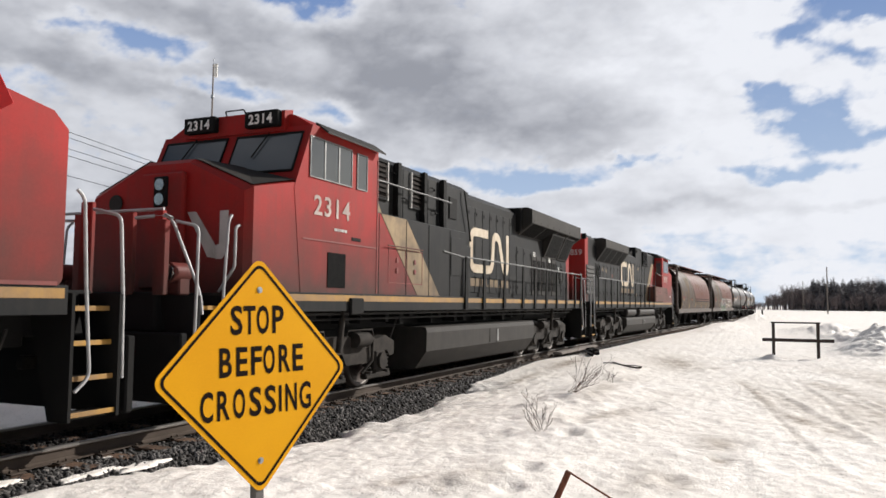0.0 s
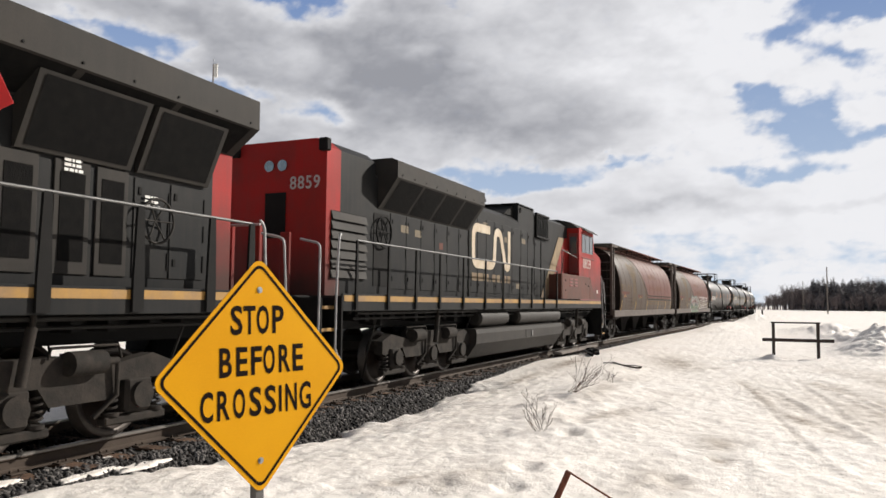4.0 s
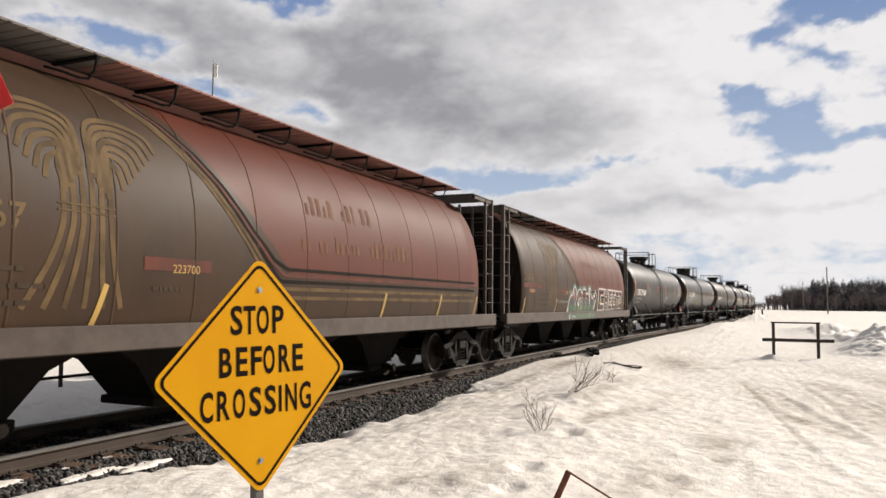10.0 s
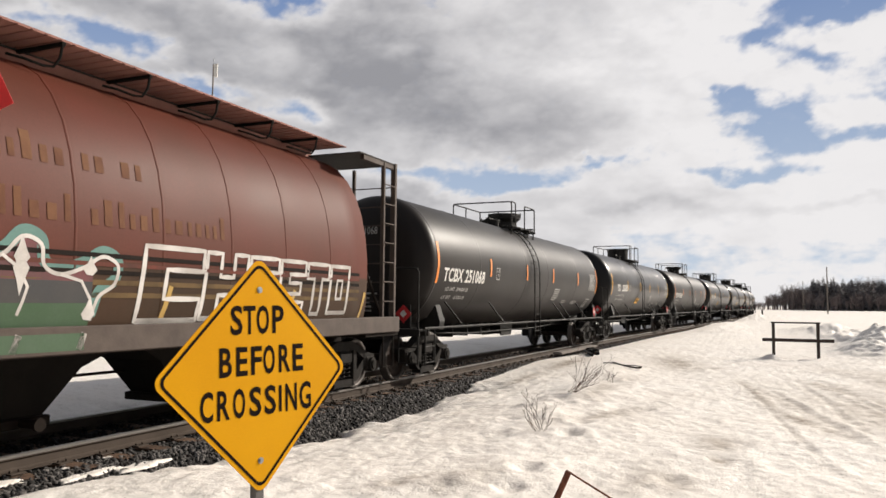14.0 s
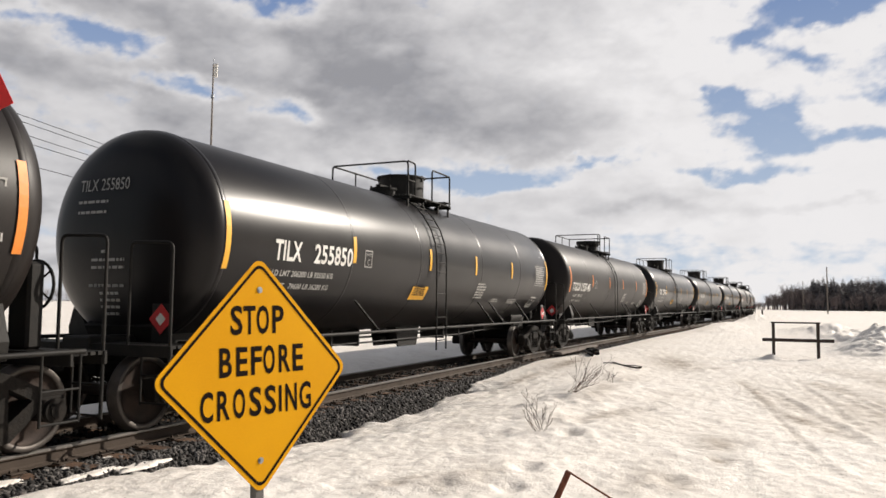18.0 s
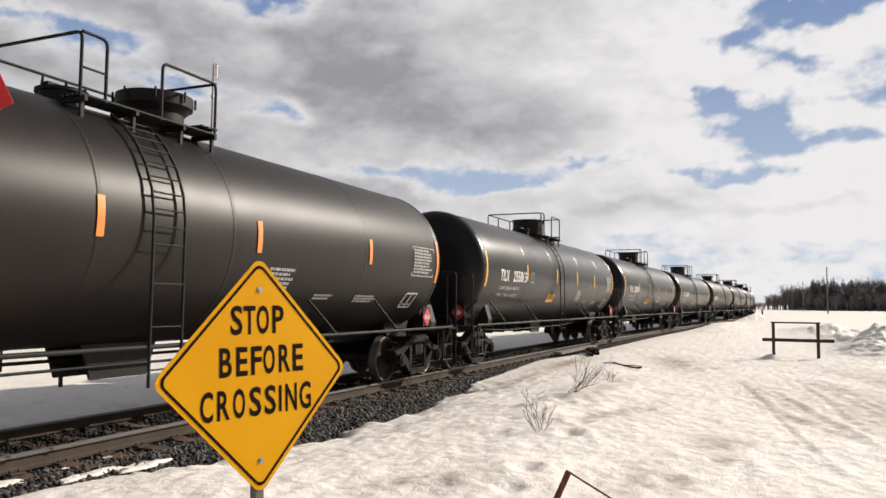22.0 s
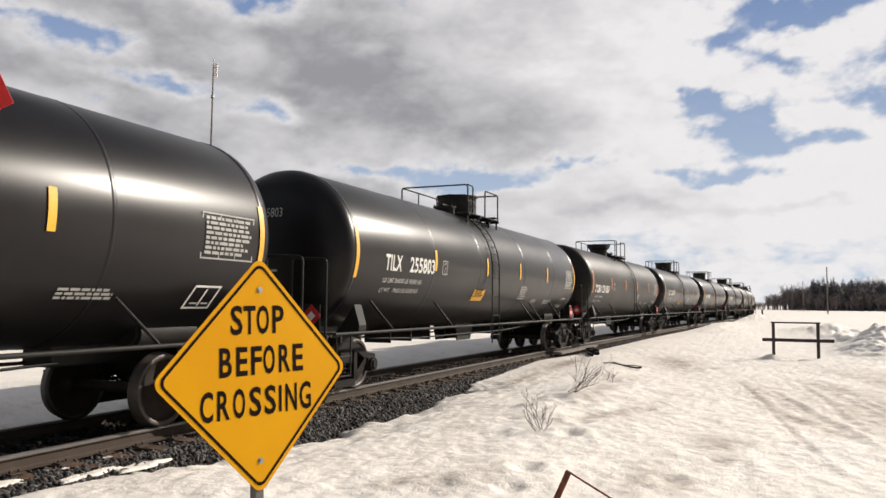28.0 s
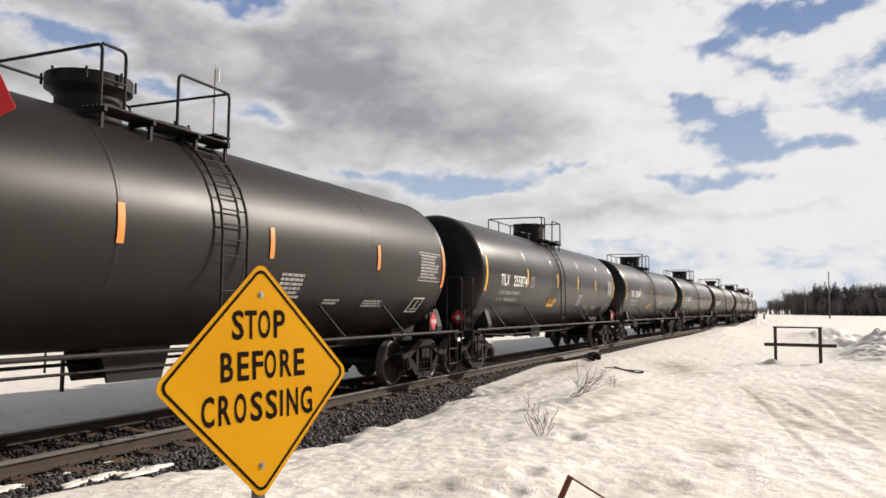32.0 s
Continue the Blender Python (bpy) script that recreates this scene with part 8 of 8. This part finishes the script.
def shrub(x, y, h, n, lean, seed, label):
    r = random.Random(seed)
    m = Mesh()
    def twig(p, d, length, rad, depth):
        pts = [p]
        for k in range(4):
            d = (d + Vector((r.uniform(-0.25, 0.25), r.uniform(-0.25, 0.25), r.uniform(-0.05, 0.2)))).normalized()
            p = p + d * length / 4
            pts.append(p)
            if depth and k and r.random() < 0.75:
                twig(p, (d + Vector((r.uniform(-0.9, 0.9), r.uniform(-0.9, 0.9), r.uniform(-0.2, 0.5)))).normalized(), length * r.uniform(0.35, 0.6), rad * 0.7, depth - 1)
        m.tube(pts, rad, 4)
    for _ in range(n):
        d = Vector((r.uniform(-0.8, 0.8) + lean[0], r.uniform(-0.8, 0.8) + lean[1], r.uniform(0.5, 1.2))).normalized()
        twig(Vector((r.uniform(-0.05, 0.05), r.uniform(-0.05, 0.05), -0.05)), d, h * r.uniform(0.6, 1.1), 0.0030, 2)
    return solid("shrub", m, M_TWIG, label, "shrub", "shrubs in the snow", m=pose(x, y, float(ground_z(x, y))))


shrub(9.05, 2.48, 0.36, 9, (0, 0), 3, "small bare brown shrub poking out of the snow")
shrub(12.5, 3.0, 0.62, 14, (0.9, -1.6), 8, "bare brown shrub leaning over the snow")
shrub(15.2, 2.75, 0.28, 5, (0.3, -0.2), 12, "tuft of bare brown twigs in the snow")


def snow_patch(s_, o, w, d, h, seed):
    """A thin crust of snow left on the ballast."""
    x, y, a = track(s_, -o)
    r = np.random.RandomState(seed)
    n, rings = 20, []
    out = [1 + 0.55 * r.uniform(-0.5, 0.5) for _ in range(n)]
    for f, z in ((1.0, -0.04), (0.97, 0.25), (0.80, 0.75), (0.5, 0.95), (0.2, 1.0)):
        h = h * 0.86
        rings.append([(w * f * out[i] * math.cos(2 * math.pi * i / n), d * f * out[i] * math.sin(2 * math.pi * i / n), h * z * (1 + 0.3 * r.uniform(-1, 1))) for i in range(n)])
    m = Mesh().loft(rings)
    m.put(rings[-1], [tuple(range(n))], True)
    return solid("snow_patch", m, M_SNOW, "thin crust of dirty old snow lying on the ballast", "snow", "snow patches on the ballast", m=pose(x, y, float(bed_z(o)) + 0.012, 0, 0, math.degrees(a)))


for k, (s_, o, w, d, h) in enumerate(((5.15, 1.12, 0.26, 0.12, 0.05), (5.85, 1.50, 0.40, 0.10, 0.045), (6.45, 1.62, 0.40, 0.12, 0.05), (6.0, 1.06, 0.08, 0.05, 0.025), (6.55, 1.02, 0.08, 0.05, 0.025))):
    snow_patch(s_, o, w, d, h, 30 + k)
# ---------------------------------------------------------------- things along the line and far off
# crossing planks and dark scrap beside the rail
x, y, a = track(27.5, -1.28)
pl = solid("crossing_plank", Mesh().box(-2.6, 2.6, -0.15, 0.15, -0.08, 0.0, 0.01), M_POLE, "pale grey weathered crossing plank beside the rail", "plank", m=pose(x, y, -0.01, 0, 0, math.degrees(a)))
junk = thing("scrap_pile", "dark rubber and iron scrap lying on the snow by the track", "scrap", m=pose(24.6, 5.0, float(ground_z(24.6, 5.0)) + 0.01, 0, 0, 20))
jr = random.Random(3)
for k in range(8):
    w, d, h = jr.uniform(0.14, 0.34), jr.uniform(0.10, 0.2), jr.uniform(0.07, 0.16)
    lump = Mesh().box(-w / 2, w / 2, -d / 2, d / 2, 0, h, 0.03).moved(pose(0.17 * k - 0.6, jr.uniform(-0.15, 0.12), jr.uniform(0.0, 0.03), jr.uniform(-14, 14), jr.uniform(-14, 14), jr.uniform(-40, 40)))
    part("lump", lump, M_SOOT, junk)
part("bar", Mesh().box(-1.4, 0.6, 0.22, 0.30, 0.02, 0.10, 0.01), M_SOOT, junk)
st = thing("fallen_branch", "dark bare branch lying on the snow", "branch", m=pose(18.95, 3.15, float(ground_z(18.95, 3.15)), 0, 0, -141))
part("limb", Mesh().tube([(-0.65, 0.1, 0.05), (-0.2, 0.0, 0.04), (0.05, 0.06, 0.02), (0.3, -0.03, 0.03), (0.52, 0.05, 0.01), (0.75, 0.06, 0.03)], 0.022, 6), M_DARKWOOD, st)
part("twig", Mesh().tube([(0.1, 0, 0.04), (0.35, 0.12, 0.05), (0.6, 0.18, 0.04)], 0.012, 5), M_DARKWOOD, st)
part("twig", Mesh().tube([(-0.3, 0, 0.04), (-0.5, -0.1, 0.05), (-0.75, -0.12, 0.03)], 0.012, 5), M_DARKWOOD, st)
# marker stake beyond the track
solid("marker_stake", Mesh().box(-0.03, 0.03, -0.03, 0.03, -0.5, 0.62, 0.006), M_DARKWOOD, "dark wooden marker stake in the snow", "stake", m=pose(10.4, 12.1, float(ground_z(10.4, 12.1))))

# radio mast with panel antennas
def at_bearing(dx, dy, dist):
    k = dist / math.hypot(dx, dy)
    return dx * k, dy * k


mx, my = at_bearing(0.7885, 0.6642, 62.0)
mast = thing("radio_mast", "slim grey radio mast with a small panel antenna", "mast", m=pose(mx, my, 0.65))
part("pole", Mesh().cyl((0, 0, -1.6), (0, 0, 15.2), 0.10, 10, r2=0.075).cyl((0, 0, 15.2), (0, 0, 19.8), 0.07, 8, r2=0.05), M_POLE, mast)
part("panel_antenna", Mesh().box(-0.05, 0.07, -0.42, -0.12, 18.7, 19.8, 0.02), M_WHITE, mast)
part("bracket", Mesh().box(-0.03, 0.03, -0.14, 0.0, 18.9, 18.96).box(-0.03, 0.03, -0.14, 0.0, 19.5, 19.56), M_GALV, mast)
part("collar", Mesh().cyl((0, 0, 17.0), (0, 0, 17.3), 0.13, 10), M_GALV, mast)
part("whip", Mesh().cyl((0, 0, 19.8), (0, 0, 20.3), 0.02, 6), M_GALV, mast)

# utility poles and their wires beyond the track, and along the road
def utility_pole(x, y, h, label, cross=True, group="utility poles"):
    z = float(ground_z(x, y))
    p = thing("utility_pole", label, "utility pole", group, m=pose(x, y, z, 0, 0, 0))
    part("pole", Mesh().cyl((0, 0, -1), (0, 0, h), 0.16, 10, r2=0.11), M_POLE, p)
    if cross:
        part("crossarm", Mesh().box(-0.06, 0.06, -1.1, 1.1, h - 0.6, h - 0.48, 0.01), M_POLE, p)
        for q in (-1.0, -0.4, 0.4, 1.0):
            part("insulator", Mesh().cyl((0, q, h - 0.48), (0, q, h - 0.32), 0.05, 8), M_GALV, p)
    return p


for dx, dy, dist, h in ((1.122, -0.082, 190, 10.5), (1.1096, -0.0523, 300, 10.5), (1.1039, -0.0386, 330, 10.0)):
    x, y = at_bearing(dx, dy, dist)
    utility_pole(x, y, h, "weathered wooden utility pole in the snowy field", False)
x, y = at_bearing(1.0885, -0.0020, 130)
solid("signal_post", Mesh().box(-0.12, 0.12, -0.12, 0.12, -0.5, 1.1, 0.02), M_DARKWOOD, "short dark post at the edge of the snowfield", "post", m=pose(x, y, float(ground_z(x, y))))

pa = utility_pole(-11.0, 20.7, 10.2, "weathered wooden utility pole beyond the track", False, "poles of the wire line")
pb = utility_pole(126.0, 50.0, 10.2, "weathered wooden utility pole beyond the track", False, "poles of the wire line")
for k, (o, z) in enumerate(((0.14, 9.9), (-0.14, 9.55), (0.14, 9.15), (-0.14, 8.75), (0.0, 7.9))):
    for px_, py_, pp in ((-11.0, 20.7, pa), (126.0, 50.0, pb)):
        part("insulator", Mesh().cyl((0, 0, z - float(ground_z(px_, py_)) - 0.05), (0, o * 1.1, z - float(ground_z(px_, py_)) - 0.05), 0.05, 8) if o else Mesh().box(-0.05, 0.05, -0.2, 0.2, z - 0.1, z, 0.01), M_GALV, pp)
    pts = [(-11 + 137 * f, 20.7 + 29.3 * f + o, z - 4.4 * f * (1 - f)) for f in [q / 24 for q in range(25)]]
    solid("power_line", Mesh().tube(pts, 0.014, 5), M_SOOT, "thin black overhead wire", "wire", "wires of the line")

# far building beyond the field
bx, by = at_bearing(math.cos(radians(52.6)), math.sin(radians(52.6)), 420.0)
hs = thing("farm_shed", "low pale shed far beyond the snowfield", "shed", m=pose(bx, by, -0.6, 0, 0, 130))
M_SHED = mat("pale_siding", (0.55, 0.55, 0.56), (0.45, 0.45, 0.47), 0.7, 0, 1, 8, 0.1)
M_SHEDROOF = mat("snowy_roof", (0.62, 0.63, 0.66), (0.42, 0.43, 0.46), 0.7, 0, 0.6, 8, 0.1)
part("wall", Mesh().box(-11, 11, -5, 5, -1, 3.4, 0.02), M_SHED, hs)
part("roof", Mesh().prism([(-5.5, 3.3), (0, 5.6), (5.5, 3.3)], "x", -11.5, 11.5), M_SHEDROOF, hs)
for q in (-6, 0, 6):
    part("door", Mesh().box(q - 1.3, q + 1.3, -5.06, -5.0, -0.6, 2.3), M_DARKWOOD, hs)

# ---------------------------------------------------------------- far woods
# Conifer colour lightened to grey: the haze of distance is painted in.
M_WOODS = mat("far_conifers", (0.15, 0.145, 0.145), (0.21, 0.19, 0.19), 0.95, 0, 0.2, 3, 0.0, per_piece=0.5)
M_BARE = mat("far_bare_trees", (0.19, 0.155, 0.148), (0.13, 0.108, 0.104), 0.95, 0, 0.2, 3, 0.0, per_piece=0.35)


def woods(name, label, spots, material, seed, kind_):
    """A belt of trees: conifers of drooping tufts, or bare crowns of thin limbs."""
    r = random.Random(seed)
    m = Mesh()
    for x, y, h in spots:
        z0 = float(ground_z(x, y)) - 0.4
        if kind_ == "conifer":
            m.cyl((x, y, z0), (x, y, z0 + h), 0.16, 4, r2=0.02, caps=False)
            n = int(h * 4.2)
            for k in range(n):
                f = (k + r.random()) / n
                zz = z0 + h * (0.10 + 0.90 * f)
                rad = h * 0.20 * (1 - f) ** 0.8 * r.uniform(0.6, 1.25) + 0.15
                for _ in range(3):
                    a = r.uniform(0, 2 * math.pi)
                    ca, sa = math.cos(a), math.sin(a)
                    w = rad * 0.45
                    m.put([(x, y, zz + rad * 0.25), (x + rad * ca - w * sa, y + rad * sa + w * ca, zz - rad * 0.3), (x + rad * 1.1 * ca, y + rad * 1.1 * sa, zz - rad * 0.05), (x + rad * ca + w * sa, y + rad * sa - w * ca, zz - rad * 0.35)], [(0, 1, 2), (0, 2, 3)])
        else:
            m.cyl((x, y, z0), (x, y, z0 + h * 0.55), 0.15, 4, r2=0.09, caps=False)
            for k in range(int(h * 4.0)):
                a, f = r.uniform(0, 2 * math.pi), r.uniform(0.22, 0.62)
                p = Vector((x, y, z0 + h * f))
                d = Vector((math.cos(a) * 0.55, math.sin(a) * 0.55, r.uniform(0.5, 1.3))).normalized()
                q = p + d * h * r.uniform(0.18, 0.42)
                if q.z > z0 + h:
                    q.z = z0 + h * r.uniform(0.9, 1.0)
                s = d.orthogonal().normalized() * 0.05
                m.put([p - s, p + s, q], [(0, 1, 2)])
                for _ in range(3):
                    b = p.lerp(q, r.uniform(0.4, 1.0))
                    e = b + Vector((r.uniform(-0.7, 0.7), r.uniform(-0.7, 0.7), r.uniform(0.1, 0.8))).normalized() * h * r.uniform(0.06, 0.15)
                    t = Vector((r.uniform(-1, 1), r.uniform(-1, 1), 0)).normalized() * 0.045
                    m.put([b - t, b + t, e], [(0, 1, 2)])
    return solid(name, m, material, label, "woods", kind="stuff")


wr = random.Random(9)


def belt(b0, b1, d0, d1, n, h0, h1):
    out = []
    for _ in range(n):
        b, d = radians(wr.uniform(b0, b1)), wr.uniform(d0, d1)
        out.append((d * math.cos(b), d * math.sin(b), wr.uniform(h0, h1)))
    return out


woods("far_woods", "dark conifer wood at the edge of the snowfield", belt(-16, -3.2, 330, 420, 560, 8.0, 14.0) + belt(-4.2, -2.4, 380, 450, 50, 8.0, 12.0), M_WOODS, 1, "conifer")
woods("far_bare_trees", "grey bare trees at the edge of the snowfield", belt(-0.5, 0.5, 340, 420, 34, 2.5, 5.0) + belt(-1.6, -0.4, 330, 420, 56, 5.0, 8.5) + belt(-3.6, -1.5, 330, 420, 110, 8.0, 12.5) + belt(-16, -3, 315, 335, 150, 5.0, 9.5) + belt(-8.5, -6.0, 350, 400, 16, 14.0, 17.0), M_BARE, 2, "bare")
woods("far_bare_trees", "pale bare trees along the far side of the fields", belt(2, 66, 560, 700, 420, 6.0, 12.0), M_BARE, 3, "bare")
woods("far_bare_trees", "single bare tree tops beyond the track", belt(6.2, 7.6, 230, 260, 4, 12.5, 14.5), M_BARE, 4, "bare")
# ---------------------------------------------------------------- sky with drifting clouds
AX = radians(YAW)
az = np.linspace(-62, 44, 960)          # degrees to the right of the camera's axis
el = np.linspace(-3, 36, 360)
A, E = np.meshgrid(az, el, indexing="ij")


def fbm(x, y, scale, seed, octaves=5, fall=0.55):
    out, amp = np.zeros_like(x), 1.0
    for k in range(octaves):
        c, d = math.cos(0.6 * k), math.sin(0.6 * k)
        out += amp * lattice_noise(c * x - d * y, d * x + c * y, scale / 2 ** k, seed + k)
        amp *= fall
    return out


def ease(x, a, b):
    x = np.clip((x - a) / (b - a), 0, 1)
    return x * x * (3 - 2 * x)


def spots(rows):
    return sum(h * np.exp(-np.square((A2 - ca) / wa) - np.square((E2 - ce) / we)) for ca, ce, wa, we, h in rows)


A2 = A + 2.4 * fbm(A, E * 1.7, 4.0, 40, 6, 0.6)
E2 = E + 1.1 * fbm(A, E * 1.7, 4.0, 50, 6, 0.6)
low = np.clip((9 - E) / 4, 0, 1)
puffs = np.abs(fbm(A, E * 1.9, 3.2, 91, 6, 0.58))              # rounded heads of the cloud, sharp in the folds
bulk = 0.72 + 0.55 * fbm(A, E * 2.0, 7.0, 61, 6) - spots(GAPS) + spots(BANKS) + low * (0.55 * fbm(A, E * 6.0, 7.0, 71, 6) - 0.12)
dens = ease(bulk + 0.42 * (puffs - 0.22) + 0.30 * fbm(A, E * 1.7, 1.3, 97, 5, 0.62), -0.10, 0.62)
grey = 0.73 - np.where(A < 0, 0.002, 0.030) * A + 0.36 * fbm(A + 7, E * 2.2 + 3, 6.5, 80, 5) - 0.25 * (puffs - 0.22) + spots(GREYS)
shade = np.clip(grey, 0, 1) * (0.35 + 0.65 * ease(bulk, 0.35, 1.1))
R = 2600.0
th = AX - np.radians(A)
v = np.stack([R * np.cos(np.radians(E)) * np.cos(th), R * np.cos(np.radians(E)) * np.sin(th), R * np.sin(np.radians(E))], -1).reshape(-1, 3)
nx, ny = A.shape
i = (np.arange(nx - 1)[:, None] * ny + np.arange(ny - 1)[None, :]).ravel()
fc = np.stack([i, i + ny, i + ny + 1, i + 1], 1)
me = bpy.data.meshes.new("sky_backdrop")
me.vertices.add(len(v))
me.vertices.foreach_set("co", v.ravel())
me.loops.add(fc.size)
me.loops.foreach_set("vertex_index", fc.ravel().astype(np.int32))
me.polygons.add(len(fc))
me.polygons.foreach_set("loop_start", np.arange(0, fc.size, 4, dtype=np.int32))
me.polygons.foreach_set("use_smooth", np.ones(len(fc), bool))
me.update()
for nm, arr in (("cover", dens), ("shade", shade)):
    at = me.attributes.new(nm, "FLOAT", "POINT")
    at.data.foreach_set("value", arr.ravel().astype(np.float32))


def sky_material():
    m = bpy.data.materials.new("cloudy_sky")
    m.use_nodes = True
    n, l = m.node_tree.nodes, m.node_tree.links
    n.clear()
    out, em = n.new("ShaderNodeOutputMaterial"), n.new("ShaderNodeEmission")
    a, b, tc = n.new("ShaderNodeAttribute"), n.new("ShaderNodeAttribute"), n.new("ShaderNodeTexCoord")
    a.attribute_name, b.attribute_name = "cover", "shade"
    def tex(scale, detail):
        mp, k = n.new("ShaderNodeMapping"), n.new("ShaderNodeTexNoise")
        mp.inputs["Scale"].default_value = (scale / R, scale / R, scale * 1.5 / R)
        k.inputs["Scale"].default_value, k.inputs["Detail"].default_value, k.inputs["Distortion"].default_value = 1.0, detail, 0.15
        l.new(tc.outputs["Object"], mp.inputs["Vector"])
        l.new(mp.outputs[0], k.inputs["Vector"])
        return k.outputs["Fac"]
    def rng_(src, p):
        k = n.new("ShaderNodeMapRange")
        for i_, q in enumerate(p):
            k.inputs[i_ + 1].default_value = q
        l.new(src, k.inputs[0])
        return k.outputs[0]
    def add(x, y):
        k = n.new("ShaderNodeMath")
        l.new(x, k.inputs[0])
        l.new(y, k.inputs[1])
        return k.outputs[0]
    def mixed(fac, x, y):
        k = n.new("ShaderNodeMix")
        k.data_type = "RGBA"
        l.new(fac, k.inputs["Factor"])
        for s_, q in (("A", x), ("B", y)):
            if isinstance(q, tuple):
                k.inputs[s_].default_value = (*q, 1)
            else:
                l.new(q, k.inputs[s_])
        return k.outputs["Result"]
    sep = n.new("ShaderNodeSeparateXYZ")
    l.new(tc.outputs["Object"], sep.inputs[0])
    height = rng_(sep.outputs["Z"], (0, R * 0.42, 0, 1))
    blue = mixed(height, SKY_LOW, SKY_HIGH)
    sh = add(b.outputs["Fac"], rng_(tex(16, 6), (0.3, 0.7, -0.03, 0.03)))
    cloud = mixed(rng_(sh, (0.0, 1.0, 0, 1)), CLOUD_LIT, CLOUD_GREY)
    cv = add(a.outputs["Fac"], rng_(tex(60, 8), (0.3, 0.7, -0.05, 0.05)))
    l.new(mixed(rng_(cv, (0.02, 0.98, 0, 1)), blue, cloud), em.inputs["Color"])
    em.inputs["Strength"].default_value = SKY_POWER
    l.new(em.outputs[0], out.inputs["Surface"])
    return m


me.materials.append(sky_material())
sky = tagged(new("sky_backdrop", me), "blue sky with drifting grey and white clouds", "sky", kind="structure")


def motions():
    """The train rolls past and the clouds drift."""
    times = [k for k in range(33)]
    ticks = [k / 15.0 for k in range(481)]
    for car, s, reach, sets in VEHICLES:
        walk(car, [(t, on_track(s - travelled(t), reach)) for t in times])
        for ob, x, r in sets:
            if s < 200:
                walk(ob, [(t, pose(x, 0, r) @ Matrix.Rotation(-travelled(t) / r, 4, "Y")) for t in ticks])
    walk(sky, [(t, pose(0, 0, 0, 0, 0, 0.163 * t)) for t in (0, 16, 32)])


motions()
